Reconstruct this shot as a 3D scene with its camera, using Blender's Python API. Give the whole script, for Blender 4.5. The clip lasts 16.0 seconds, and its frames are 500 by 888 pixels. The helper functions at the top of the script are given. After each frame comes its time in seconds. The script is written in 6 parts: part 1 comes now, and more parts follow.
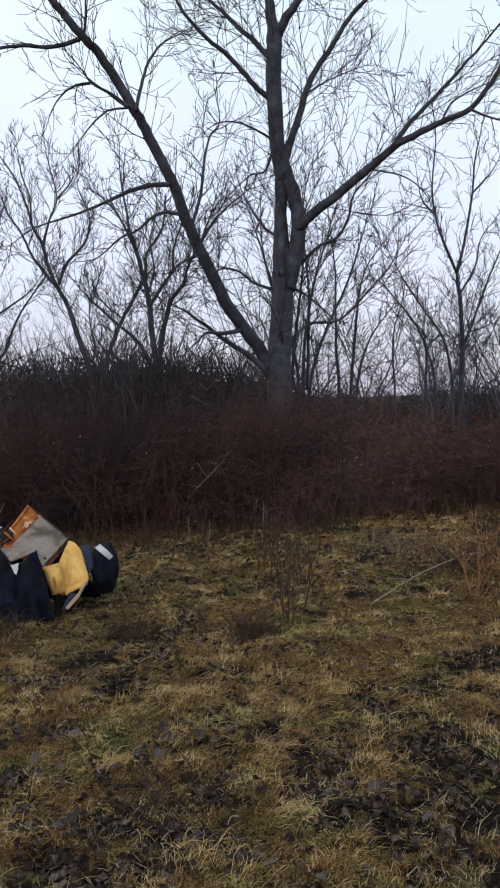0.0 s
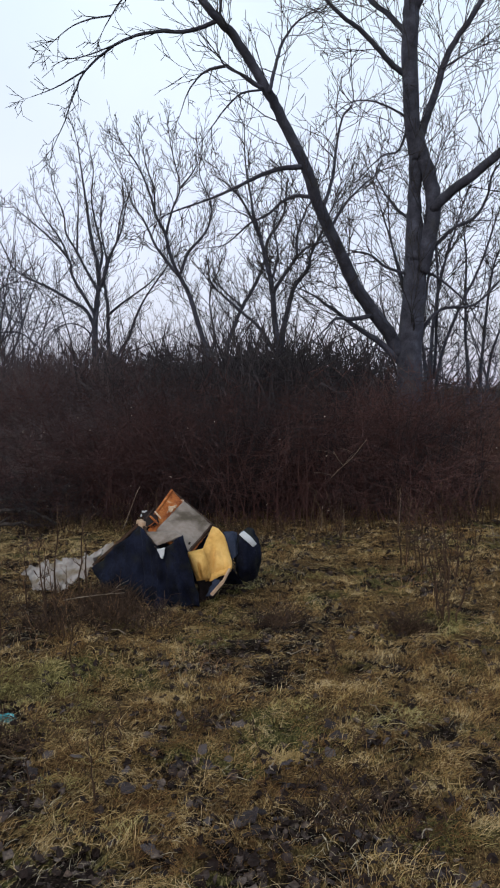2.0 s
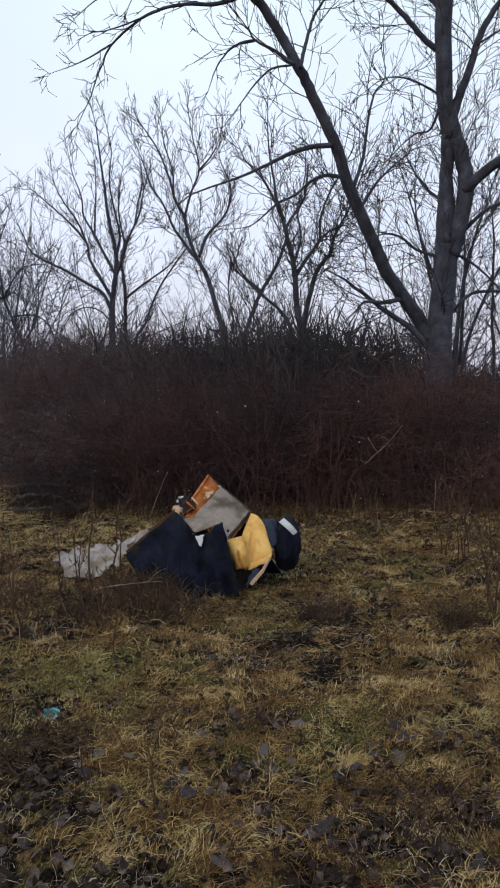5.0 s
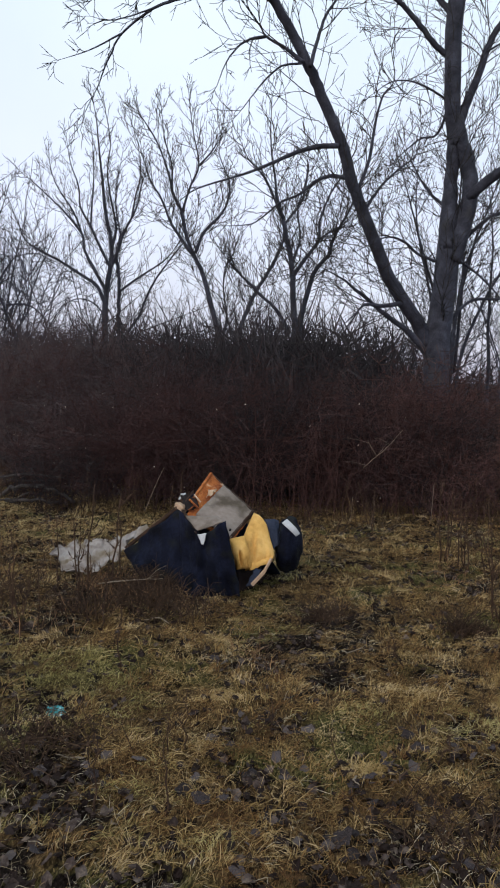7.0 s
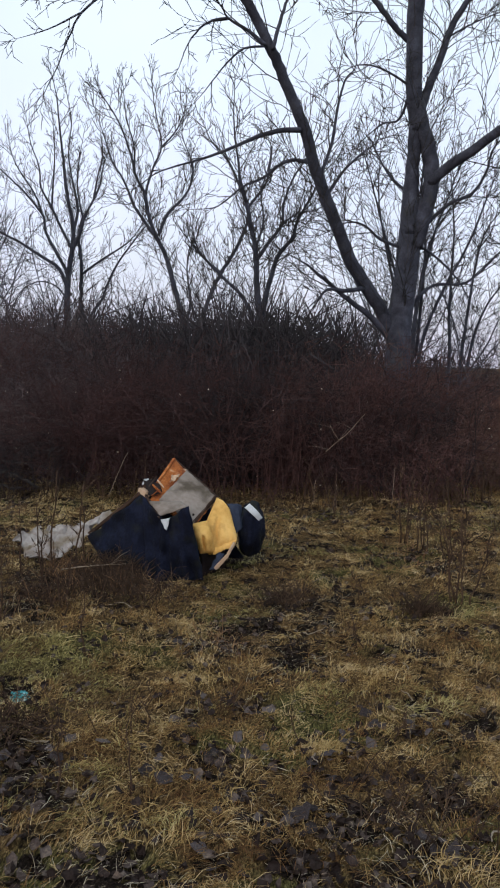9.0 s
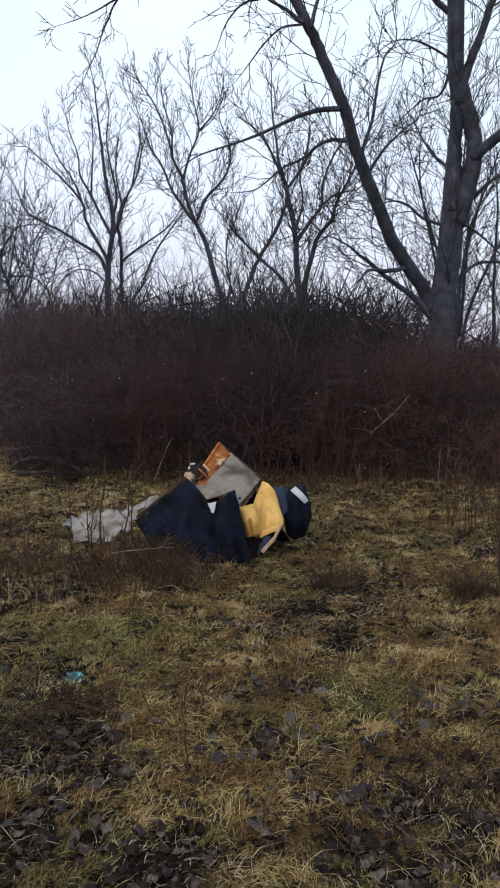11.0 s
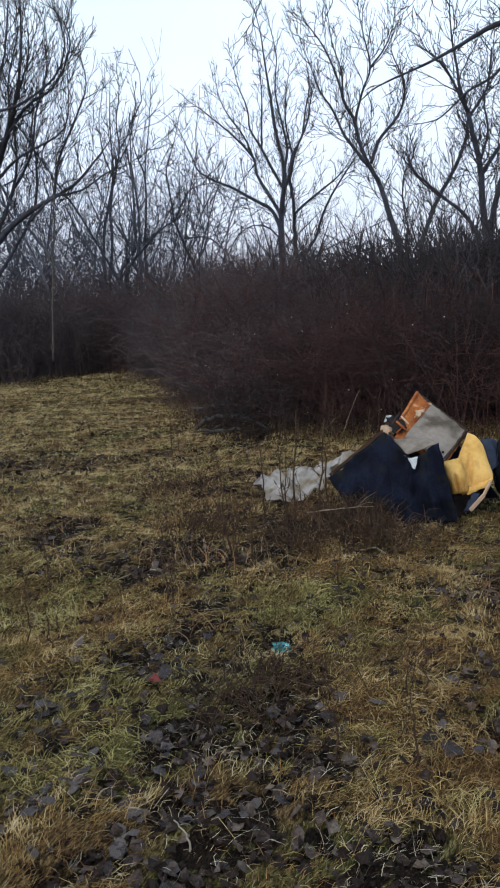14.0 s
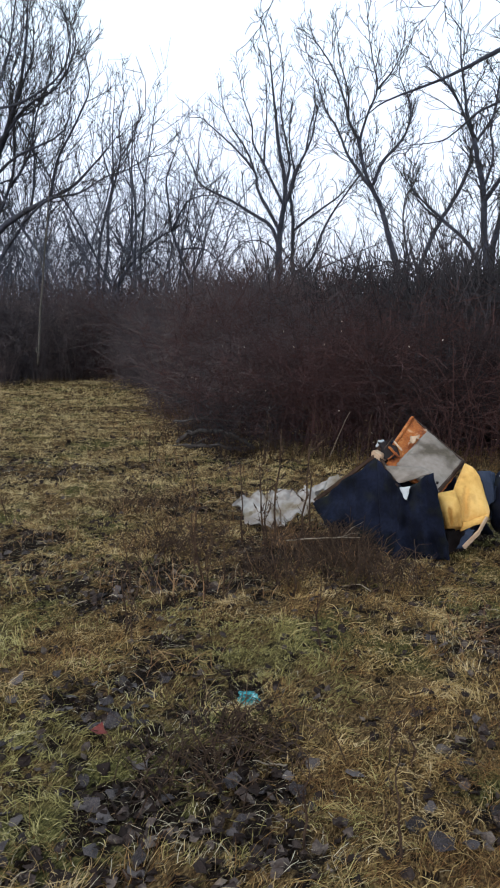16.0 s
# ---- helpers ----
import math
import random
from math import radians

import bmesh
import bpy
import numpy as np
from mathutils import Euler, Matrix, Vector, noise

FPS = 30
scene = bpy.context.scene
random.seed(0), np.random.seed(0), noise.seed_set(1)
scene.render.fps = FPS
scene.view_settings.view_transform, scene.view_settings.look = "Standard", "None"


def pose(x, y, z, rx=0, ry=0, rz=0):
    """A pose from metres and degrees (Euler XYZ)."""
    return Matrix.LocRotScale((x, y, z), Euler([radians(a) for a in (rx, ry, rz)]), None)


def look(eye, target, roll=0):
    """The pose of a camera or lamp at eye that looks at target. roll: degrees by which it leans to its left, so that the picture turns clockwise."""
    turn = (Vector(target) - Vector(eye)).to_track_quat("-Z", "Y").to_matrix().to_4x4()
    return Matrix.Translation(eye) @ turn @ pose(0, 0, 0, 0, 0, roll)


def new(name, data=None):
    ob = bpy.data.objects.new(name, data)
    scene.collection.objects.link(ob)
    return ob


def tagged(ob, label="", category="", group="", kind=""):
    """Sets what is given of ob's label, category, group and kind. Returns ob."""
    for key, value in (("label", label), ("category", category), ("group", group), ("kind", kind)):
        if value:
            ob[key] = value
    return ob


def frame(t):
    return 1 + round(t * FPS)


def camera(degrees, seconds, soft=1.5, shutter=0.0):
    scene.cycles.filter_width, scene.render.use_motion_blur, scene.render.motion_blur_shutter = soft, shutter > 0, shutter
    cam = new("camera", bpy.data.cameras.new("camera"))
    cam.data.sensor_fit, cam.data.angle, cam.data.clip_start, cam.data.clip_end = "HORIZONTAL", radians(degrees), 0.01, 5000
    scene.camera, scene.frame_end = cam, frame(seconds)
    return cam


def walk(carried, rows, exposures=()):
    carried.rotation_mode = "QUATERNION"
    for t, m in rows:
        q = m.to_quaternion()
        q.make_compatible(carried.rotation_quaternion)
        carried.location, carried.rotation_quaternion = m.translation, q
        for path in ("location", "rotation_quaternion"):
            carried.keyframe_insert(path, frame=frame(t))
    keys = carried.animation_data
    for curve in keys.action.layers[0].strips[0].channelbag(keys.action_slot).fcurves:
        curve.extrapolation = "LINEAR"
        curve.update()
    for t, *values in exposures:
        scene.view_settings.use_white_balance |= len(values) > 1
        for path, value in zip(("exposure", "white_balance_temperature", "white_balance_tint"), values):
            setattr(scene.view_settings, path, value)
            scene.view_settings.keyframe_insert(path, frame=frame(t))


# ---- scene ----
cam = camera(34.9, 16.0, 2.0)
PATH = [
    (0, (-1.913, 1.812, 1.666), (-2.013, 3.806, 1.553), -1.6),
    (0.5, (-1.957, 1.889, 1.657), (-2.186, 3.871, 1.509), -1.7),
    (1, (-1.994, 1.952, 1.639), (-2.275, 3.929, 1.517), -1.2),
    (1.5, (-2.111, 1.962, 1.64), (-2.439, 3.933, 1.544), -1.2),
    (2, (-2.248, 1.986, 1.631), (-2.617, 3.947, 1.499), -1.2),
    (2.5, (-2.31, 1.925, 1.659), (-2.653, 3.888, 1.48), 0.1),
    (3, (-2.348, 1.998, 1.64), (-2.85, 3.927, 1.479), -2.2),
    (3.5, (-2.304, 2.112, 1.607), (-2.788, 4.045, 1.446), -1.6),
    (3.7, (-2.295, 2.146, 1.596), (-2.75, 4.088, 1.456), -2.0),
    (5.8, (-2.654, 2.171, 1.603), (-3.01, 4.131, 1.426), 0.3),
    (6, (-2.659, 2.146, 1.616), (-3.023, 4.105, 1.444), 0.9),
    (6.5, (-2.679, 2.168, 1.604), (-3.1, 4.116, 1.431), 1.0),
    (7, (-2.697, 2.213, 1.59), (-3.052, 4.174, 1.423), 1.5),
    (7.5, (-2.682, 2.192, 1.601), (-2.948, 4.164, 1.401), 1.3),
    (8, (-2.669, 2.168, 1.612), (-2.931, 4.14, 1.407), 1.5),
    (10.5, (-2.69, 2.165, 1.606), (-3.004, 4.127, 1.381), 1.0),
    (11, (-2.705, 2.156, 1.605), (-3.071, 4.107, 1.357), 0.4),
    (11.5, (-2.714, 2.142, 1.61), (-3.161, 4.073, 1.343), -0.3),
    (12, (-2.743, 2.235, 1.577), (-3.331, 4.125, 1.293), -1.4),
    (12.5, (-2.761, 2.342, 1.572), (-3.419, 4.213, 1.314), -1.3),
    (13, (-2.782, 2.376, 1.566), (-3.496, 4.225, 1.299), -1.1),
    (13.5, (-2.821, 2.399, 1.565), (-3.551, 4.24, 1.285), -1.6),
    (14, (-2.942, 2.484, 1.539), (-3.726, 4.291, 1.191), -3.3),
    (14.5, (-2.985, 2.52, 1.534), (-3.762, 4.332, 1.195), -2.1),
    (15, (-2.965, 2.662, 1.531), (-3.804, 4.447, 1.205), -1.8),
    (15.5, (-2.978, 2.79, 1.498), (-3.861, 4.555, 1.17), -2.1),
    (16, (-3.067, 2.877, 1.482), (-3.822, 4.702, 1.174), 0.1),
]
EXPOSURES = [(0, 0.05, 6480, 12), (3.5, 0.04, 6480, 12), (7, 0.06, 6480, 12), (10.5, 0.15, 6400, 11), (12.5, 0.25, 6250, 9), (14, 0.3, 6150, 7), (15, 0.46, 6150, 8), (16, 0.51, 6200, 8)]
walk(cam, [(t, look(eye, target, roll)) for t, eye, target, roll in PATH], EXPOSURES)

# ---- sky and light ----
SUN_EL, SUN_AZ = radians(24), radians(200)
world = bpy.data.worlds.new("overcast")
scene.world = world
world.use_nodes = True
wn, wl = world.node_tree.nodes, world.node_tree.links
wn.clear()
sky = wn.new("ShaderNodeTexSky")
sky.sky_type, sky.sun_disc = "NISHITA", False
sky.sun_elevation, sky.sun_rotation = SUN_EL, SUN_AZ
sky.air_density, sky.dust_density = 1.0, 3.0
coord = wn.new("ShaderNodeTexCoord")
sep = wn.new("ShaderNodeSeparateXYZ")
ramp = wn.new("ShaderNodeValToRGB")          # cloud deck: lavender near the ground, pale blue above
ramp.color_ramp.elements[0].position, ramp.color_ramp.elements[0].color = 0.0, (0.66, 0.66, 0.80, 1)
ramp.color_ramp.elements[1].position, ramp.color_ramp.elements[1].color = 0.55, (0.79, 0.94, 1.0, 1)
mid = ramp.color_ramp.elements.new(0.22)
mid.color = (0.75, 0.80, 0.94, 1)
cloud = wn.new("ShaderNodeTexNoise")
cloud.inputs["Scale"].default_value, cloud.inputs["Detail"].default_value = 2.2, 5
cmap = wn.new("ShaderNodeMapRange")
cmap.inputs["From Min"].default_value, cmap.inputs["From Max"].default_value = 0.3, 0.7
cmap.inputs["To Min"].default_value, cmap.inputs["To Max"].default_value = 0.9, 1.08
deck = wn.new("ShaderNodeVectorMath")
deck.operation = "SCALE"
bg_deck, bg_sky, both = wn.new("ShaderNodeBackground"), wn.new("ShaderNodeBackground"), wn.new("ShaderNodeAddShader")
wout = wn.new("ShaderNodeOutputWorld")
wl.new(coord.outputs["Generated"], sep.inputs[0])
wl.new(coord.outputs["Generated"], cloud.inputs["Vector"])
wl.new(sep.outputs["Z"], ramp.inputs["Fac"])
wl.new(cloud.outputs["Fac"], cmap.inputs["Value"])
wl.new(ramp.outputs["Color"], deck.inputs[0])
wl.new(cmap.outputs["Result"], deck.inputs["Scale"])
wl.new(deck.outputs[0], bg_deck.inputs["Color"])
wl.new(sky.outputs["Color"], bg_sky.inputs["Color"])
bg_deck.inputs["Strength"].default_value, bg_sky.inputs["Strength"].default_value = 0.965, 0.04
wl.new(bg_deck.outputs[0], both.inputs[0])
wl.new(bg_sky.outputs[0], both.inputs[1])
wl.new(both.outputs[0], wout.inputs["Surface"])
sun = new("sun", bpy.data.lights.new("sun", "SUN"))
sun.data.energy, sun.data.angle, sun.data.color = 0.5, radians(25), (1.0, 0.95, 0.9)
sun.matrix_world = look((0, 0, 30), (0.35 * 10, 0.9 * 10, 30 - 6))


# ---- materials ----
def material(name, colors, scale=8.0, detail=6, rough=0.85, bump=0.3, bump_scale=60.0, island=0.0, piece=0.0, stain=None, metal=0.0, sheen=0.0, through_light=0.0, space="Object", contrast=1.0, spec=0.25):
    """A rough natural surface: a ramp of colours over two scales of noise, with fine relief. island / piece: how far each island / object varies."""
    m = bpy.data.materials.new(name)
    m.use_nodes = True
    n, l = m.node_tree.nodes, m.node_tree.links
    b = n["Principled BSDF"]
    tc = n.new("ShaderNodeTexCoord")
    big, fine = n.new("ShaderNodeTexNoise"), n.new("ShaderNodeTexNoise")
    big.inputs["Scale"].default_value, big.inputs["Detail"].default_value = scale, detail
    fine.inputs["Scale"].default_value, fine.inputs["Detail"].default_value = scale * 7.3, 4
    for t in (big, fine):
        l.new(tc.outputs[space], t.inputs["Vector"])
    mix = n.new("ShaderNodeMath")
    mix.operation = "MULTIPLY_ADD"
    l.new(fine.outputs["Fac"], mix.inputs[0])
    mix.inputs[1].default_value = 0.45 * contrast
    sub = n.new("ShaderNodeMath")
    sub.operation = "MULTIPLY_ADD"
    l.new(big.outputs["Fac"], sub.inputs[0])
    sub.inputs[1].default_value, sub.inputs[2].default_value = contrast, 0.5 - 0.725 * contrast
    l.new(sub.outputs[0], mix.inputs[2])
    value = mix.outputs[0]
    for amount, kind in ((island, "ShaderNodeNewGeometry"), (piece, "ShaderNodeObjectInfo")):
        if amount:
            info = n.new(kind)
            add = n.new("ShaderNodeMath")
            add.operation = "MULTIPLY_ADD"
            l.new(info.outputs["Random Per Island" if kind == "ShaderNodeNewGeometry" else "Random"], add.inputs[0])
            add.inputs[1].default_value = amount
            shift = n.new("ShaderNodeMath")
            shift.operation = "SUBTRACT"
            l.new(value, shift.inputs[0])
            shift.inputs[1].default_value = amount / 2
            l.new(shift.outputs[0], add.inputs[2])
            value = add.outputs[0]
    r = n.new("ShaderNodeValToRGB")
    l.new(value, r.inputs["Fac"])
    e = r.color_ramp.elements
    while len(e) < len(colors):
        e.new(0.5)
    for i, c in enumerate(colors):
        e[i].position, e[i].color = 0.22 + 0.56 * i / max(1, len(colors) - 1), (*c, 1)
    color = r.outputs["Color"]
    if stain:
        s_color, s_scale, s_from, s_to = stain
        st, mr, mx = n.new("ShaderNodeTexNoise"), n.new("ShaderNodeMapRange"), n.new("ShaderNodeMix")
        st.inputs["Scale"].default_value, st.inputs["Detail"].default_value = s_scale, 7
        l.new(tc.outputs[space], st.inputs["Vector"])
        l.new(st.outputs["Fac"], mr.inputs["Value"])
        mr.inputs["From Min"].default_value, mr.inputs["From Max"].default_value = s_from, s_to
        mx.data_type = "RGBA"
        l.new(mr.outputs["Result"], mx.inputs["Factor"])
        l.new(color, mx.inputs[6])
        mx.inputs[7].default_value = (*s_color, 1)
        color = mx.outputs[2]
    l.new(color, b.inputs["Base Color"])
    b.inputs["Roughness"].default_value, b.inputs["Metallic"].default_value = rough, metal
    b.inputs["Specular IOR Level"].default_value = spec
    if sheen:
        b.inputs["Sheen Weight"].default_value = sheen
    if bump:
        bn, bp = n.new("ShaderNodeTexNoise"), n.new("ShaderNodeBump")
        bn.inputs["Scale"].default_value, bn.inputs["Detail"].default_value = bump_scale, 5
        l.new(tc.outputs[space], bn.inputs["Vector"])
        l.new(bn.outputs["Fac"], bp.inputs["Height"])
        bp.inputs["Strength"].default_value, bp.inputs["Distance"].default_value = bump, 0.02
        l.new(bp.outputs["Normal"], b.inputs["Normal"])
    if through_light:
        tr, ms = n.new("ShaderNodeBsdfTranslucent"), n.new("ShaderNodeMixShader")
        l.new(color, tr.inputs["Color"])
        ms.inputs["Fac"].default_value = through_light
        l.new(b.outputs[0], ms.inputs[1])
        l.new(tr.outputs[0], ms.inputs[2])
        l.new(ms.outputs[0], n["Material Output"].inputs["Surface"])
    return m


def turf_floor():
    """The felt under the grass: crossing straw fibres over dark humus, in mossy, straw-coloured and bare brown patches.
    Sunk gaps get the dark colour too, as painted shade.
    """
    m = bpy.data.materials.new("matted_turf")
    m.use_nodes = True
    n, l = m.node_tree.nodes, m.node_tree.links
    b, tc = n["Principled BSDF"], n.new("ShaderNodeTexCoord")

    def noise_at(scale, detail, vector, warp=0.0):
        t = n.new("ShaderNodeTexNoise")
        t.inputs["Scale"].default_value, t.inputs["Detail"].default_value, t.inputs["Distortion"].default_value = scale, detail, warp
        l.new(vector, t.inputs["Vector"])
        return t.outputs["Fac"]

    def ramp(value, stops):
        r = n.new("ShaderNodeValToRGB")
        l.new(value, r.inputs["Fac"])
        while len(r.color_ramp.elements) < len(stops):
            r.color_ramp.elements.new(0.5)
        for e, (at, c) in zip(r.color_ramp.elements, stops):
            e.position, e.color = at, (*c, 1)
        return r.outputs["Color"]

    def blend(fac, one, two):
        x = n.new("ShaderNodeMix")
        x.data_type = "RGBA"
        l.new(fac, x.inputs["Factor"])
        l.new(one, x.inputs[6])
        l.new(two, x.inputs[7])
        return x.outputs[2]

    fibre = None
    for turn in (0.2, 1.15, 2.3):
        mp = n.new("ShaderNodeMapping")
        mp.inputs["Rotation"].default_value = (0, 0, turn)
        mp.inputs["Scale"].default_value = (1.0, 0.33, 1.0)
        l.new(tc.outputs["Object"], mp.inputs["Vector"])
        f = noise_at(120.0, 2, mp.outputs["Vector"], 0.6)
        if fibre is None:
            fibre = f
        else:
            mx = n.new("ShaderNodeMath")
            mx.operation = "MAXIMUM"
            l.new(fibre, mx.inputs[0])
            l.new(f, mx.inputs[1])
            fibre = mx.outputs[0]
    straw = ramp(fibre, [(0.48, (0.030, 0.019, 0.010)), (0.57, (0.080, 0.048, 0.022)), (0.66, (0.155, 0.098, 0.044)), (0.80, (0.29, 0.195, 0.095))])
    moss = ramp(fibre, [(0.48, (0.025, 0.023, 0.010)), (0.57, (0.066, 0.058, 0.021)), (0.66, (0.13, 0.114, 0.042)), (0.80, (0.25, 0.21, 0.092))])
    humus = ramp(fibre, [(0.50, (0.008, 0.006, 0.005)), (0.64, (0.021, 0.014, 0.011)), (0.74, (0.042, 0.029, 0.023)), (0.82, (0.09, 0.062, 0.042))])
    green = ramp(noise_at(1.5, 5, tc.outputs["Object"]), [(0.50, (0, 0, 0)), (0.62, (1, 1, 1))])
    mud, wet = n.new("ShaderNodeAttribute"), n.new("ShaderNodeMath")
    mud.attribute_name = "mud"
    wet.operation = "MULTIPLY_ADD"
    l.new(mud.outputs["Fac"], wet.inputs[0])
    wet.inputs[1].default_value = 0.17
    l.new(noise_at(11.0, 7, tc.outputs["Object"], 0.5), wet.inputs[2])
    bare = ramp(wet.outputs[0], [(0.52, (0, 0, 0)), (0.59, (1, 1, 1))])
    l.new(blend(bare, blend(green, straw, moss), humus), b.inputs["Base Color"])
    b.inputs["Roughness"].default_value, b.inputs["Specular IOR Level"].default_value = 0.95, 0.02
    lumps, bp = n.new("ShaderNodeMath"), n.new("ShaderNodeBump")
    lumps.operation = "MULTIPLY_ADD"
    l.new(noise_at(30.0, 6, tc.outputs["Object"]), lumps.inputs[0])
    lumps.inputs[1].default_value = 1.5
    l.new(fibre, lumps.inputs[2])
    l.new(lumps.outputs[0], bp.inputs["Height"])
    bp.inputs["Strength"].default_value, bp.inputs["Distance"].default_value = 1.0, 0.025
    l.new(bp.outputs["Normal"], b.inputs["Normal"])
    return m


SOIL = turf_floor()
GRASS = material("dead_winter_grass", [(0.075, 0.036, 0.018), (0.19, 0.096, 0.038), (0.28, 0.175, 0.064), (0.43, 0.295, 0.134), (0.60, 0.445, 0.255)], scale=3.6, bump=0, island=0.42, through_light=0.25, rough=0.7, contrast=1.35, spec=0.04)
GREEN = material("moss_grass", [(0.084, 0.067, 0.025), (0.20, 0.164, 0.056), (0.33, 0.275, 0.105), (0.48, 0.40, 0.19)], scale=3, bump=0, island=0.5, through_light=0.25, rough=0.7, contrast=1.3, spec=0.04)
PALE_GRASS = material("pale_short_grass", [(0.24, 0.166, 0.080), (0.37, 0.266, 0.132), (0.48, 0.358, 0.184), (0.58, 0.445, 0.24)], scale=1.2, bump=0, island=0.35, through_light=0.25, rough=0.7, spec=0.04)
TUSSOCK = material("pale_straw", [(0.14, 0.082, 0.028), (0.26, 0.165, 0.060), (0.38, 0.26, 0.11), (0.50, 0.36, 0.17)], scale=3, bump=0, island=0.6, through_light=0.25, rough=0.7, spec=0.04)
BLEACHED = material("bleached_stalk", [(0.11, 0.082, 0.054), (0.22, 0.175, 0.115), (0.36, 0.30, 0.21), (0.54, 0.46, 0.34)], scale=3, bump=0, island=0.6, through_light=0.2, rough=0.7, spec=0.04)
DEADWOOD = material("damp_dead_branch", [(0.10, 0.075, 0.055), (0.18, 0.135, 0.10), (0.28, 0.22, 0.17)], scale=12, bump=0.4)
# Grey canes, their tones lightened to carry haze over the left thicket.
HAZED_GREY_CANE = material("hazed_grey_cane", [(0.038, 0.030, 0.034), (0.058, 0.045, 0.048), (0.078, 0.056, 0.057), (0.095, 0.070, 0.068)], scale=0.8, bump=0, island=0.2, piece=0.7)
BROWN_GRASS = material("wet_brown_grass", [(0.036, 0.022, 0.014), (0.090, 0.054, 0.033), (0.17, 0.105, 0.060), (0.30, 0.20, 0.11)], scale=2, bump=0, island=0.6, through_light=0.15, rough=0.7, spec=0.04)
LONG_GRASS = material("long_dry_grass", [(0.036, 0.022, 0.013), (0.080, 0.052, 0.028), (0.15, 0.10, 0.056)], scale=1.2, bump=0, island=0.6, through_light=0.2, rough=0.8, spec=0.04)
BROWN_CANE = material("brown_shrub_stem", [(0.032, 0.014, 0.013), (0.062, 0.027, 0.025), (0.092, 0.044, 0.038), (0.11, 0.062, 0.050)], scale=0.8, bump=0, island=0.25, piece=0.7)
# Torn lining, and the near-black that stands for shade in the board's openings.
LINING_AND_SHADE = material("dark_lining_and_shade", [(0.006, 0.004, 0.004), (0.012, 0.007, 0.007), (0.022, 0.012, 0.012)], scale=9, bump=0.3, bump_scale=200)
RUSSET = material("russet_bracken", [(0.060, 0.034, 0.019), (0.16, 0.088, 0.046), (0.29, 0.175, 0.088)], scale=2, bump=0, island=0.6, rough=0.8, spec=0.04)
RED_LEAF = material("red_leaf", [(0.085, 0.014, 0.012), (0.17, 0.034, 0.026)], scale=12, bump=0)
PALE_LEAF = material("pale_dry_leaf", [(0.30, 0.24, 0.19), (0.45, 0.40, 0.34)], scale=9, bump=0, island=0.5)
SODDEN_LEAF = material("sodden_leaf", [(0.025, 0.019, 0.019), (0.050, 0.040, 0.042), (0.084, 0.069, 0.073), (0.13, 0.104, 0.098)], scale=24, bump=0.5, bump_scale=120, piece=0.6, rough=0.75, spec=0.10, contrast=1.5)
LEAF = material("fallen_leaf", [(0.026, 0.018, 0.016), (0.060, 0.043, 0.038), (0.105, 0.080, 0.070), (0.21, 0.155, 0.115)], scale=20, bump=0.4, bump_scale=150, island=0.7, piece=0.7, rough=0.8, spec=0.04)
# Blue cast of the ramp puts the glare veil on the trunks into colour.
BARK = material("blue_veiled_bark", [(0.018, 0.018, 0.026), (0.041, 0.043, 0.060), (0.078, 0.081, 0.110)], scale=6, bump=0.9, bump_scale=25, stain=((0.036, 0.035, 0.032), 3.0, 0.55, 0.75))
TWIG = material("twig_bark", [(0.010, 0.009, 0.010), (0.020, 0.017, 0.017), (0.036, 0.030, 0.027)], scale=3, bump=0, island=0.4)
# Paler and bluer than the near twigs: distance haze put into the colour.
HAZED_FAR_TWIG = material("hazed_far_bark", [(0.030, 0.031, 0.042), (0.056, 0.058, 0.076), (0.090, 0.091, 0.114)], scale=1.2, bump=0, island=0.4)
PALE_BARK = material("pale_sapling_bark", [(0.045, 0.04, 0.036), (0.075, 0.067, 0.06), (0.12, 0.105, 0.09)], scale=10, bump=0.4)
UNDER = material("wet_undergrowth_bark", [(0.016, 0.014, 0.017), (0.031, 0.026, 0.030), (0.052, 0.044, 0.048)], scale=1.5, bump=0, island=0.4)
CANE = material("bramble_cane", [(0.015, 0.0112, 0.0128), (0.028, 0.0132, 0.0136), (0.044, 0.0175, 0.0168), (0.056, 0.0255, 0.0230)], scale=0.8, bump=0, island=0.16, piece=0.7)
DRY = material("dry_weed_stalk", [(0.024, 0.015, 0.012), (0.055, 0.034, 0.024), (0.115, 0.072, 0.046)], scale=9, bump=0.2, island=0.4, spec=0.04)
STRAW = material("pale_dead_branch", [(0.12, 0.09, 0.065), (0.22, 0.175, 0.13), (0.33, 0.27, 0.21)], scale=12, bump=0.3)
NAVY = material("navy_upholstery", [(0.0022, 0.0028, 0.006), (0.0042, 0.0056, 0.014), (0.010, 0.013, 0.029)], scale=6, bump=0.35, bump_scale=420, stain=((0.013, 0.014, 0.013), 7, 0.54, 0.70), rough=0.9, contrast=1.5, spec=0.12)
NAVY_LIGHT = material("faded_navy_upholstery", [(0.016, 0.022, 0.042), (0.026, 0.034, 0.06), (0.04, 0.048, 0.075)], scale=8, bump=0.35, bump_scale=380, rough=0.9)
BOARD = material("weathered_grey_board", [(0.145, 0.114, 0.096), (0.225, 0.185, 0.160), (0.305, 0.262, 0.230)], scale=4, bump=0.2, bump_scale=90, stain=((0.075, 0.058, 0.042), 4.5, 0.48, 0.62), rough=0.85)
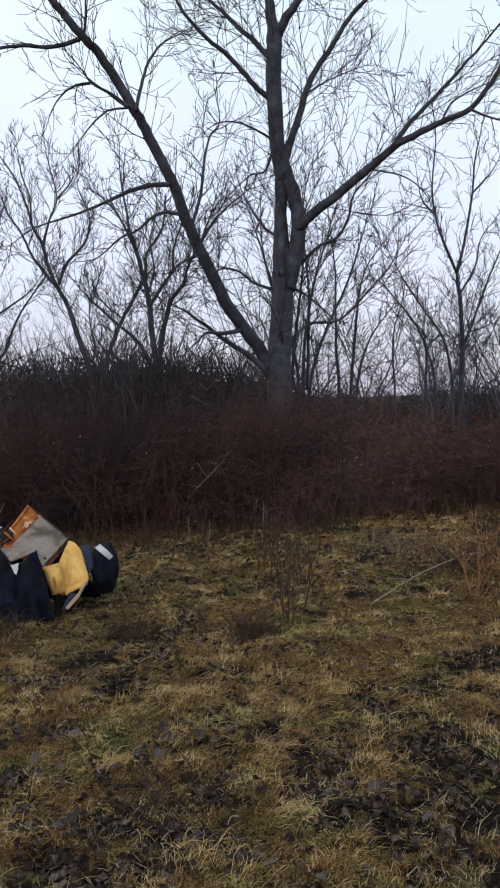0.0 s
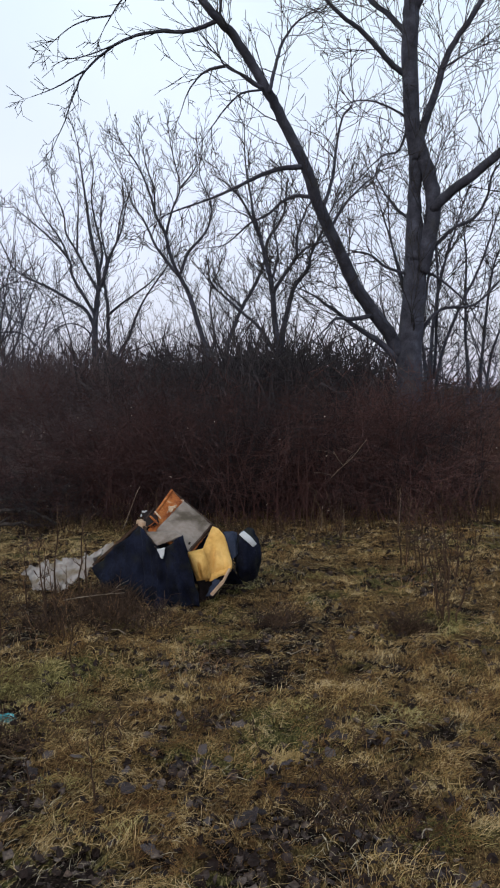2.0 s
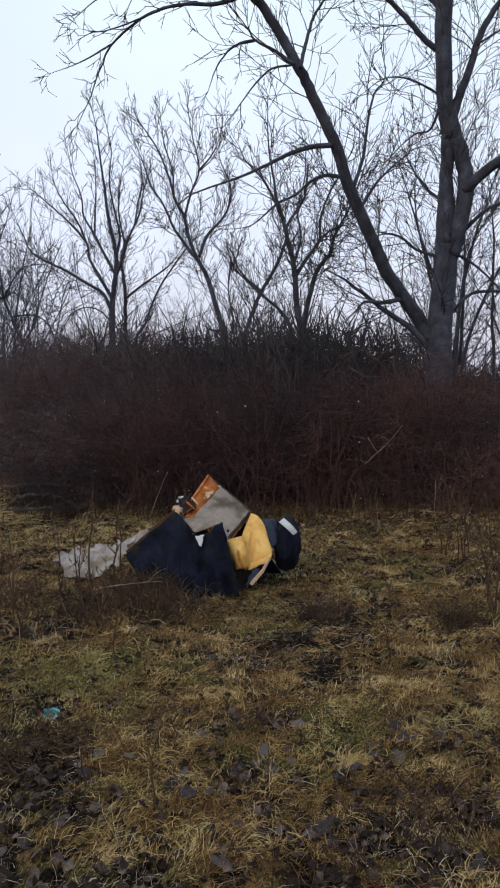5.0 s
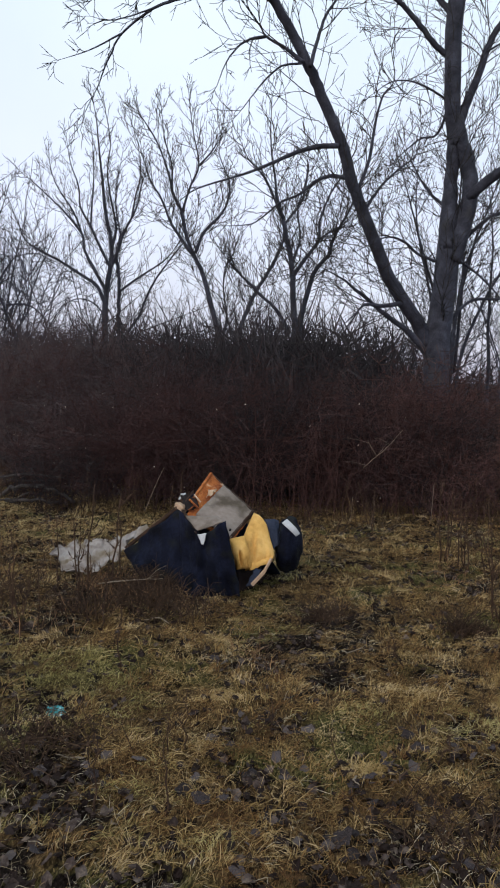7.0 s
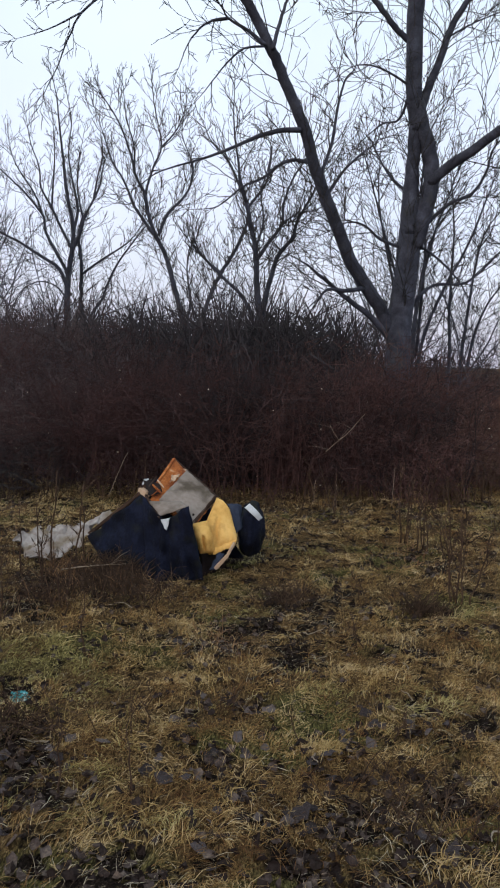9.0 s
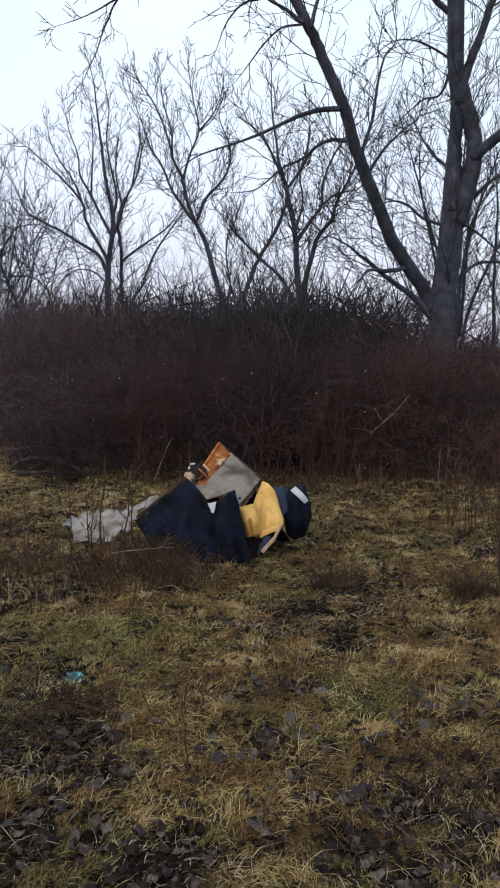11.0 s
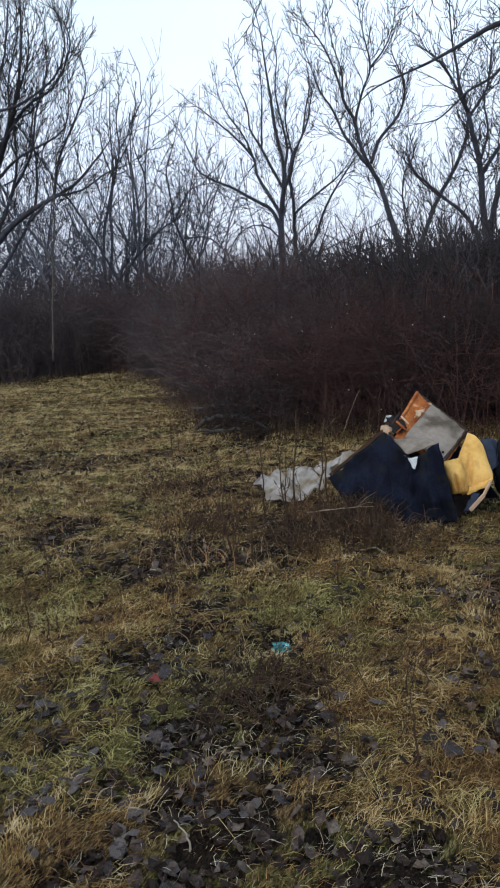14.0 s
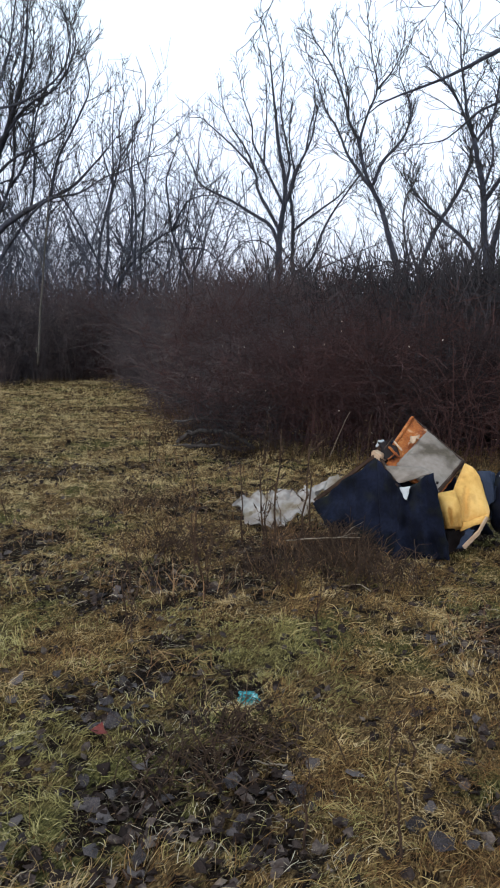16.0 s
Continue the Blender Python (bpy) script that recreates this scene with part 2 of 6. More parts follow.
RUST_PLY = material("wet_orange_plywood", [(0.05, 0.015, 0.006), (0.20, 0.05, 0.012), (0.34, 0.105, 0.022), (0.46, 0.22, 0.09)], scale=9, bump=0.4, bump_scale=70, stain=((0.48, 0.33, 0.22), 6, 0.60, 0.68), rough=0.8)
RAW_WOOD = material("raw_softwood", [(0.28, 0.18, 0.115), (0.45, 0.31, 0.21), (0.56, 0.42, 0.31)], scale=11, bump=0.3, bump_scale=90)
DARK_WOOD = material("damp_brown_wood", [(0.02, 0.011, 0.008), (0.045, 0.024, 0.016), (0.08, 0.045, 0.03)], scale=9, bump=0.4)
FOAM = material("yellow_upholstery_foam", [(0.46, 0.24, 0.055), (0.66, 0.38, 0.11), (0.76, 0.48, 0.17)], scale=5, bump=0.35, bump_scale=130, stain=((0.36, 0.19, 0.055), 6, 0.55, 0.75), rough=0.95)
WHITE_CLOTH = material("dirty_white_cloth", [(0.15, 0.13, 0.12), (0.27, 0.243, 0.23), (0.38, 0.355, 0.34)], scale=5, bump=0.35, bump_scale=160, stain=((0.15, 0.115, 0.08), 7, 0.50, 0.66), rough=0.9)
WHITE_TAG = material("white_lining", [(0.34, 0.35, 0.37), (0.52, 0.54, 0.57)], scale=12, bump=0.2)
# Palest stop paints bright glints onto the teal film.
TEAL = material("teal_plastic_glints", [(0.008, 0.06, 0.07), (0.03, 0.20, 0.22), (0.05, 0.27, 0.29), (0.72, 0.84, 0.86)], scale=26, bump=0.2, rough=0.25, contrast=1.5)
RUBBER = material("weathered_log", [(0.022, 0.019, 0.019), (0.055, 0.047, 0.045), (0.105, 0.092, 0.088)], scale=10, bump=0.5)


# ---- builders ----
class Pieces:
    """Vertices and faces gathered for one mesh."""

    def __init__(self):
        self.v, self.f = [], []

    def tube(self, pts, r0, r1, sides, cap=False):
        pts = [Vector(p) for p in pts]
        n = len(pts)
        start = len(self.v)
        side = None
        for i, p in enumerate(pts):
            d = (pts[min(i + 1, n - 1)] - pts[max(i - 1, 0)]).normalized()
            if side is None:
                side = d.cross(Vector((0.31, 0.87, 0.38))).normalized()
            side = (side - d * side.dot(d)).normalized()
            up = d.cross(side)
            r = r0 + (r1 - r0) * i / (n - 1)
            for k in range(sides):
                a = 2 * math.pi * k / sides
                q = p + side * (r * math.cos(a)) + up * (r * math.sin(a))
                self.v.append((q.x, q.y, q.z))
        for i in range(n - 1):
            for k in range(sides):
                a, b = start + i * sides + k, start + i * sides + (k + 1) % sides
                self.f.append((a, b, b + sides, a + sides))
        if cap:
            self.f.append(tuple(start + k for k in reversed(range(sides))))
            self.f.append(tuple(start + (n - 1) * sides + k for k in range(sides)))

    def mesh(self, name, smooth=True):
        me = bpy.data.meshes.new(name)
        me.from_pydata(self.v, [], self.f)
        if smooth:
            me.shade_smooth()
        return me


def bm_mesh(name, bm, smooth=False):
    me = bpy.data.meshes.new(name)
    bmesh.ops.recalc_face_normals(bm, faces=bm.faces)
    bm.to_mesh(me)
    bm.free()
    if smooth:
        me.shade_smooth()
    return me


def part(name, data, mat, parent, label="", kind=""):
    """Links data (a mesh, a bmesh or Pieces) as one mesh object under a thing or under a part."""
    if isinstance(data, Pieces):
        data = data.mesh(name)
    elif isinstance(data, bmesh.types.BMesh):
        data = bm_mesh(name, data)
    if not data.materials:
        data.materials.append(mat)
    ob = new(name, data)
    ob.parent = parent
    return tagged(ob, label, "", "", kind)


def thing(name, at, label, category, group="", kind=""):
    ob = new(name)
    ob.location = at
    ob.empty_display_size = 0.1
    return tagged(ob, label, category, group, kind)


def spline(pts, steps=4):
    """A smooth line through pts (Catmull-Rom)."""
    pts = [Vector(p) for p in pts]
    if len(pts) < 3:
        return [pts[0].lerp(pts[-1], i / steps) for i in range(steps + 1)]
    ext = [pts[0] * 2 - pts[1], *pts, pts[-1] * 2 - pts[-2]]
    out = []
    for i in range(1, len(ext) - 2):
        a, b, c, d = ext[i - 1:i + 3]
        for k in range(steps):
            t = k / steps
            out.append(0.5 * ((2 * b) + (c - a) * t + (2 * a - 5 * b + 4 * c - d) * t * t + (3 * b - a - 3 * c + d) * t ** 3))
    out.append(pts[-1])
    return out


def gap(x, y):
    """Above zero in the sunk gaps between the tussocks."""
    return noise.noise((x * 5.5, y * 5.5, 33.0)) + 0.55 * noise.noise((x * 12.0, y * 12.0, 8.0))


def bump_height(x, y):
    """The lie of the field: low swells and tussocks."""
    return 0.05 * noise.noise((x * 0.35, y * 0.35, 1.7)) + 0.035 * noise.noise((x * 1.3, y * 1.3, 5.1)) + 0.02 * noise.noise((x * 4.1, y * 4.1, 2.2)) - 0.01 + 0.03 * abs(noise.noise((x * 2.6, y * 2.6, 7.7))) + 0.020 * noise.noise((x * 9.0, y * 9.0, 3.7)) - 0.036 * max(-0.35, min(0.5, gap(x, y)))


# ---- ground ----
def axis(a, b, step, low, high):
    near = list(np.arange(a, b + 1e-6, step))
    out, grow = [], step
    x = b
    while x < high:
        grow *= 1.35
        x += grow
        out.append(min(x, high))
    back, grow, x = [], step, a
    while x > low:
        grow *= 1.35
        x -= grow
        back.append(max(x, low))
    return list(reversed(back)) + near + out


gx = [v for v in axis(-14.0, 3.0, 0.10, -900, 900) if not -6.5 < v < 0.0] + list(np.arange(-6.5, 0.001, 0.04))
gy = [v for v in axis(2.0, 18.0, 0.10, -900, 1500) if not 3.4 < v < 8.6] + list(np.arange(3.4, 8.601, 0.04))
gx, gy = sorted(gx), sorted(gy)
gv = [(x, y, bump_height(x, y) * (1 if -40 < x < 40 and -20 < y < 60 else 0)) for y in gy for x in gx]
gf = [(j * len(gx) + i, j * len(gx) + i + 1, (j + 1) * len(gx) + i + 1, (j + 1) * len(gx) + i) for j in range(len(gy) - 1) for i in range(len(gx) - 1)]
gm = bpy.data.meshes.new("ground")
gm.from_pydata(gv, [], gf)
gm.shade_smooth()
gm.materials.append(SOIL)
ground = tagged(new("ground", gm), "rough field of matted yellow winter grass and mud", "ground", "", "structure")


# ---- trees ----
def grow(tw, rng, p, d, length, r, depth, up=0.56, wob=0.09, spread=0.58, cheap=False):
    """One twig and its side twigs; adds them to tw."""
    n = (3, 3, 4)[min(depth, 2)] if not cheap else (1, 2, 3)[min(depth, 2)]
    pts, q, e = [p.copy()], p.copy(), d.normalized()
    for i in range(n):
        e = (e + Vector((rng.gauss(0, wob), rng.gauss(0, wob), rng.gauss(0, wob) + up * 0.35))).normalized()
        q = q + e * (length / n)
        pts.append(q.copy())
    tw.tube(pts, r, max(r * 0.5, 0.0038), 4 if r > 0.012 else 3)
    if depth <= 0:
        return
    for k in range(rng.randint(2, 4) if depth > 1 else rng.randint(2, 3)):
        s = rng.uniform(0.2, 1.0)
        i = min(int(s * n), n - 1)
        at = pts[i].lerp(pts[i + 1], s * n - i)
        base = (pts[i + 1] - pts[i]).normalized()
        out = base + Vector((rng.gauss(0, 1), rng.gauss(0, 1), rng.gauss(0, 0.7))).normalized() * spread
        grow(tw, rng, at, out, length * rng.uniform(0.45, 0.85), r * 0.6, depth - 1, up, wob, spread, cheap)


def shoot(tw, rng, p, d, length, r, depth, up, tip):
    """One crooked branch that kinks from bud to bud, with side branches to alternate sides; adds them to tw."""
    n = max(2, min(8, round(length / (0.15 if depth else 0.11))))
    pts, e = [p.copy()], d.normalized()
    sway = Vector((rng.gauss(0, 0.045), rng.gauss(0, 0.045), rng.gauss(0, 0.04)))
    wob = 0.125 if depth else 0.10
    for i in range(n):
        e = (e + sway + Vector((rng.gauss(0, wob), rng.gauss(0, wob), rng.gauss(0, wob) + up))).normalized()
        pts.append(pts[-1] + e * (length / n * rng.uniform(0.75, 1.25)))
    end = max(tip * 0.65, r * 0.35)
    tw.tube(pts, r, end, 4 if r > 0.012 else 3)
    if depth <= 0:
        return
    count = max(2, round(length * 3.5 * rng.uniform(0.7, 1.3)))
    roll = rng.uniform(0, 6.28)
    for k in range(count):
        s = 0.15 + 0.83 * (k + rng.uniform(0.1, 0.9)) / count
        i = min(int(s * n), n - 1)
        base = (pts[i + 1] - pts[i]).normalized()
        a = base.cross(Vector((0.37, 0.21, 0.9))).normalized()
        b = base.cross(a)
        roll += math.pi + rng.gauss(0, 0.7)
        out = base + (a * math.cos(roll) + b * math.sin(roll)) * rng.uniform(0.35, 0.95)
        size = length * (1.0 - 0.6 * s) * rng.uniform(0.36, 0.85)
        shoot(tw, rng, pts[i].lerp(pts[i + 1], s * n - i), out, max(size, 0.16), max(tip, r * 0.62 * (1 - 0.4 * s)), depth - 1, up, tip)


def bare_tree(at, limbs, label, seed, bark, twig_mat, density=2.0, twig_len=1.1, twig_r=0.016, depth=2, up=0.12, tip=0.004):
    """A leafless tree: trunk and limbs as tapered tubes, and a crown of fine twigs that grow from them."""
    rng = random.Random(seed)
    tree = thing("bare_tree", (at[0], at[1], 0), label, "tree", "bare trees behind the thicket")
    crown = Pieces()
    for k, (r0, r1, pts) in enumerate(limbs):
        pts = [(x, y, max(z, -0.3)) for x, y, z in pts]
        line = spline(pts, 4)
        r1 = r1 * 0.6 if r1 < 0.02 else r1
        kink = min(r0 * 0.10, 0.007)
        line = [p if i == 0 else p + Vector((rng.gauss(0, 1), rng.gauss(0, 1), rng.gauss(0, 0.5))) * kink for i, p in enumerate(line)]
        limb = Pieces()
        limb.tube(line, r0, r1, 14 if r0 > 0.1 else 7, True)
        if k == 0:
            foot = line[0] + Vector((0, 0, 0.3))
            for a in range(5):
                v = Vector((math.cos(a * 1.26), math.sin(a * 1.26), 0))
                limb.tube([foot + Vector((0, 0, r0 * 2.6)) + v * r0 * 0.6, foot + Vector((0, 0, r0 * 0.7)) + v * r0 * 1.1, foot + Vector((0, 0, -r0 * 1.6)) + v * r0 * 1.9], r0 * 0.5, r0 * 0.3, 6)
        part("trunk" if k == 0 else "limb", limb, bark, tree)
        total = sum((b - a).length for a, b in zip(line, line[1:]))
        count = max(2, int(total * density * (1.0 if r0 < 0.08 else 0.75)))
        reach = twig_len * max(0.55, min(1.1, math.sqrt(r0 / 0.05)))
        hangs = line[-1].z < line[0].z and r0 < 0.05
        if hangs:
            reach, count = reach * 0.42, max(2, count // 2)
        rise = -0.02 if hangs else up
        roll = rng.uniform(0, 6.28)
        for j in range(count):
            s = (0.10 if k else 0.35) + (0.9 if k else 0.65) * (j + rng.random()) / count
            i = min(int(s * (len(line) - 1)), len(line) - 2)
            p = line[i].lerp(line[i + 1], s * (len(line) - 1) - i)
            if p.z < 1.9:
                continue
            d = (line[i + 1] - line[i]).normalized()
            a = d.cross(Vector((0.37, 0.21, 0.9))).normalized()
            roll += math.pi + rng.gauss(0, 0.8)
            side = a * math.cos(roll) + d.cross(a) * math.sin(roll)
            shoot(crown, rng, p, d + side * rng.uniform(0.55, 1.3), reach * (1.1 - 0.55 * s) * rng.uniform(0.3, 1.2), twig_r * rng.uniform(0.55, 1.1), depth, rise, tip)
        d = (line[-1] - line[-3]).normalized()
        for j in range(2):
            shoot(crown, rng, line[-1], d + Vector((rng.gauss(0, 0.35), rng.gauss(0, 0.35), rng.gauss(0, 0.25))), reach * rng.uniform(0.3, 0.55), min(r1, 0.010), depth, rise, tip)
    part("crown", crown, twig_mat, tree, "", "stuff")
    return tree


elm_limbs, ash_limbs, willow_limbs, alder_limbs, hawthorn_limbs, birch_limbs, maple_limbs, sapling_limbs, hazel_limbs, thorn_limbs, crab_limbs, poplar_limbs = [], [], [], [], [], [], [], [], [], [], [], []
# elm
elm_at = (-2.07, 15.5)
elm_limbs.append((0.22, 0.185, [(0.0, 0.0, -0.25), (0.0, 0.0, 1.79), (0.0, 0.0, 2.27), (0.07, 0.0, 3.04), (0.12, 0.0, 3.8)]))
elm_limbs.append((0.184, 0.098, [(0.115, 0.0, 3.72), (0.10, 0.0, 4.05), (0.095, 0.0, 4.45), (0.10, 0.0, 4.8)]))
elm_limbs.append((0.105, 0.105, [(0.05, 0.0, 3.62), (0.09, 0.0, 4.19), (0.1, 0.0, 4.75), (0.12, 0.0, 5.32), (0.12, 0.0, 5.65)]))
elm_limbs.append((0.14, 0.11, [(0.18, -0.06, 3.51), (0.31, -0.05, 4.03), (0.39, -0.05, 4.4), (0.39, -0.04, 4.73), (0.31, -0.04, 5.11), (0.2, -0.04, 5.45), (0.13, -0.03, 5.78)]))
elm_limbs.append((0.125, 0.135, [(0.15, 0.0, 5.32), (0.1, 0.0, 5.7), (0.06, 0.0, 6.17), (0.04, 0.0, 6.63), (0.03, 0.0, 7.1), (0.06, 0.0, 7.56), (0.08, 0.0, 7.84)]))
elm_limbs.append((0.105, 0.03, [(0.08, 0.0, 7.74), (0.01, 0.07, 8.15), (-0.01, 0.15, 8.65), (0.03, 0.22, 9.52), (-0.01, 0.3, 10.49)]))
elm_limbs.append((0.09, 0.03, [(0.1, 0.0, 7.7), (0.27, -0.1, 7.96), (0.49, -0.2, 8.22), (0.79, -0.3, 8.74), (1.07, -0.4, 9.29)]))
elm_limbs.append((0.09, 0.024, [(0.38, -0.1, 4.49), (0.66, -0.23, 4.73), (0.98, -0.36, 4.92), (1.35, -0.48, 5.19), (1.66, -0.61, 5.41), (1.96, -0.74, 5.61), (2.29, -0.86, 5.74), (2.62, -0.99, 5.86), (3.03, -1.12, 5.99), (3.3, -1.24, 6.29), (3.48, -1.37, 6.56), (3.77, -1.5, 6.82)]))
elm_limbs.append((0.045, 0.014, [(1.88, -0.8, 5.54), (2.14, -0.73, 5.91), (2.51, -0.67, 6.28), (2.89, -0.6, 6.67), (3.26, -0.53, 7.07), (3.68, -0.47, 7.54), (4.02, -0.4, 7.9)]))
elm_limbs.append((0.022, 0.008, [(2.99, -1.3, 5.93), (3.2, -1.47, 5.75), (3.48, -1.63, 5.58), (3.75, -1.8, 5.26)]))
elm_limbs.append((0.02, 0.007, [(2.58, -1.2, 5.79), (2.79, -1.03, 6.14), (3.18, -0.87, 6.39), (3.57, -0.7, 6.57)]))
elm_limbs.append((0.034, 0.012, [(0.39, 0.1, 3.91), (0.7, 0.03, 4.2), (1.04, -0.03, 4.35), (1.23, -0.1, 4.64), (1.32, -0.17, 5.0), (1.56, -0.23, 5.27), (1.78, -0.3, 5.54)]))
elm_limbs.append((0.016, 0.006, [(1.61, -0.6, 5.28), (2.0, -0.68, 5.17), (2.26, -0.75, 4.99), (2.46, -0.82, 4.7), (2.53, -0.9, 4.28)]))
elm_limbs.append((0.07, 0.03, [(0.16, 0.0, 5.55), (0.31, 0.09, 6.04), (0.47, 0.18, 6.49), (0.58, 0.26, 6.89), (0.78, 0.35, 7.3), (1.09, 0.44, 7.75), (1.34, 0.52, 8.15), (1.7, 0.61, 8.56), (2.21, 0.7, 9.1)]))
elm_limbs.append((0.017, 0.007, [(0.57, 0.2, 6.82), (0.95, 0.0, 6.95), (1.31, -0.2, 7.01), (1.62, -0.4, 7.03)]))
elm_limbs.append((0.052, 0.02, [(-0.03, 0.0, 7.35), (-0.27, 0.14, 7.71), (-0.56, 0.28, 8.03), (-0.8, 0.42, 8.34), (-1.1, 0.56, 8.68), (-1.55, 0.7, 9.2)]))
elm_limbs.append((0.05, 0.02, [(-0.05, 0.0, 6.71), (-0.28, -0.11, 6.88), (-0.55, -0.23, 7.17), (-0.77, -0.34, 7.36), (-0.99, -0.46, 7.5), (-1.24, -0.57, 7.73), (-1.45, -0.69, 8.0), (-1.55, -0.8, 8.34)]))
elm_limbs.append((0.022, 0.008, [(-0.02, 0.0, 6.03), (-0.25, -0.18, 6.12), (-0.57, -0.35, 6.21), (-0.88, -0.53, 6.15), (-1.19, -0.7, 5.9)]))
elm_limbs.append((0.115, 0.045, [(-0.14, 0.0, 2.18), (-0.35, -0.17, 2.56), (-0.57, -0.34, 2.86), (-0.83, -0.51, 3.25), (-0.99, -0.68, 3.6), (-1.21, -0.84, 4.08), (-1.38, -1.01, 4.5), (-1.5, -1.18, 4.91), (-1.69, -1.35, 5.31), (-1.9, -1.52, 5.78), (-2.04, -1.69, 6.03), (-2.28, -1.86, 6.45), (-2.48, -2.03, 6.73), (-2.63, -2.19, 6.86), (-2.88, -2.36, 7.15), (-3.06, -2.53, 7.38), (-3.3, -2.7, 7.76)]))
elm_limbs.append((0.024, 0.009, [(-2.63, -2.2, 6.86), (-2.6, -2.13, 7.16), (-2.61, -2.07, 7.59), (-2.65, -2.0, 7.94)]))
elm_limbs.append((0.034, 0.01, [(-2.09, -1.8, 6.01), (-2.33, -1.87, 6.18), (-2.6, -1.93, 6.33), (-2.68, -2.0, 6.47)]))
elm_limbs.append((0.022, 0.007, [(-2.6, -2.0, 6.3), (-2.8, -2.05, 6.26), (-2.98, -2.1, 6.13), (-3.14, -2.15, 5.88), (-3.23, -2.2, 5.59)]))
elm_limbs.append((0.018, 0.006, [(-2.09, -1.8, 6.0), (-2.38, -1.93, 5.92), (-2.61, -2.05, 5.67), (-2.82, -2.18, 5.34), (-2.98, -2.3, 5.09)]))
elm_limbs.append((0.03, 0.009, [(-1.99, -1.8, 5.95), (-1.91, -1.68, 6.36), (-1.82, -1.56, 6.72), (-1.63, -1.44, 7.04), (-1.43, -1.32, 7.21), (-1.27, -1.2, 7.29)]))
elm_limbs.append((0.042, 0.009, [(-1.59, -1.3, 5.0), (-1.88, -1.4, 4.97), (-2.17, -1.5, 4.87), (-2.41, -1.6, 4.74), (-2.74, -1.7, 4.58), (-3.06, -1.8, 4.45), (-3.55, -1.9, 4.28), (-3.87, -2.0, 4.04)]))
elm_limbs.append((0.034, 0.008, [(-1.47, -1.0, 4.61), (-1.75, -0.9, 4.67), (-2.0, -0.8, 4.6), (-2.21, -0.7, 4.46), (-2.54, -0.6, 4.35), (-2.77, -0.5, 4.2), (-3.04, -0.4, 4.06), (-3.5, -0.3, 4.05)]))
elm_limbs.append((0.03, 0.008, [(-1.28, -0.8, 4.04), (-1.1, -0.72, 4.37), (-0.94, -0.64, 4.61), (-0.68, -0.56, 4.87), (-0.48, -0.48, 5.05), (-0.4, -0.4, 5.42)]))
elm_limbs.append((0.03, 0.008, [(-1.31, -1.0, 4.41), (-1.16, -0.92, 4.91), (-1.1, -0.84, 5.41), (-1.0, -0.76, 5.87), (-0.84, -0.68, 6.12), (-0.91, -0.6, 6.64)]))
elm_limbs.append((0.062, 0.012, [(-0.14, 0.0, 2.01), (-0.35, -0.17, 2.27), (-0.58, -0.34, 2.46), (-0.85, -0.51, 2.63), (-1.1, -0.69, 2.83), (-1.35, -0.86, 3.02), (-1.51, -1.03, 3.12), (-1.75, -1.2, 3.24)]))
elm_limbs.append((0.042, 0.009, [(-0.58, -0.4, 2.82), (-0.88, -0.6, 2.75), (-1.14, -0.8, 2.75), (-1.26, -1.0, 2.61), (-1.5, -1.2, 2.35)]))
elm_limbs.append((0.03, 0.009, [(-0.01, 0.0, 3.5), (-0.36, -0.22, 3.6), (-0.63, -0.45, 3.78), (-0.89, -0.68, 3.78), (-1.29, -0.9, 3.55)]))
elm_limbs.append((0.032, 0.009, [(0.18, 0.1, 2.58), (0.53, 0.25, 2.93), (1.08, 0.4, 3.0), (1.5, 0.55, 3.4), (1.97, 0.7, 3.9), (2.17, 0.85, 4.27), (2.23, 1.0, 4.8)]))
elm_limbs.append((0.028, 0.01, [(0.03, 0.0, 4.38), (-0.24, 0.17, 4.66), (-0.45, 0.33, 5.04), (-0.6, 0.5, 5.38)]))
elm_limbs.append((0.028, 0.01, [(0.04, 0.0, 6.07), (-0.13, 0.13, 5.56), (-0.43, 0.27, 5.51), (-0.84, 0.4, 5.17)]))
elm_limbs.append((0.03, 0.009, [(0.11, 0.1, 3.63), (0.5, 0.27, 3.44), (0.94, 0.43, 3.06), (1.19, 0.6, 2.67)]))
elm_limbs.append((0.034, 0.008, [(-2.64, -2.2, 6.86), (-2.85, -2.22, 6.78), (-3.11, -2.29, 6.71), (-3.49, -2.38, 6.71), (-3.86, -2.46, 6.63), (-4.14, -2.55, 6.46), (-4.47, -2.64, 6.16), (-4.6, -2.72, 5.84), (-4.72, -2.81, 5.45), (-4.88, -2.9, 5.05)]))
elm_limbs.append((0.014, 0.005, [(-4.45, -2.7, 6.14), (-4.83, -2.85, 5.89), (-5.2, -3.0, 5.72)]))
elm_limbs.append((0.014, 0.005, [(-3.82, -2.6, 6.56), (-4.25, -2.7, 6.38), (-4.57, -2.8, 6.28), (-4.81, -2.9, 6.3)]))
elm_limbs.append((0.024, 0.007, [(-3.3, -2.3, 7.67), (-3.57, -2.38, 7.5), (-3.88, -2.45, 7.24), (-4.1, -2.53, 6.92), (-4.24, -2.6, 6.63)]))
elm_limbs.append((0.014, 0.005, [(-4.1, -2.5, 6.94), (-4.4, -2.57, 6.89), (-4.64, -2.65, 6.78), (-4.85, -2.72, 6.6), (-4.97, -2.8, 6.44)]))
# ash
ash_at = (-12.07, 27.0)
ash_limbs.append((0.125, 0.05, [(0.0, 0.0, -0.25), (0.0, 0.0, 2.69), (0.0, 0.0, 3.60), (0.04, 0.0, 4.31), (0.16, 0.0, 5.01), (0.19, 0.0, 5.71), (0.05, 0.0, 6.41)]))
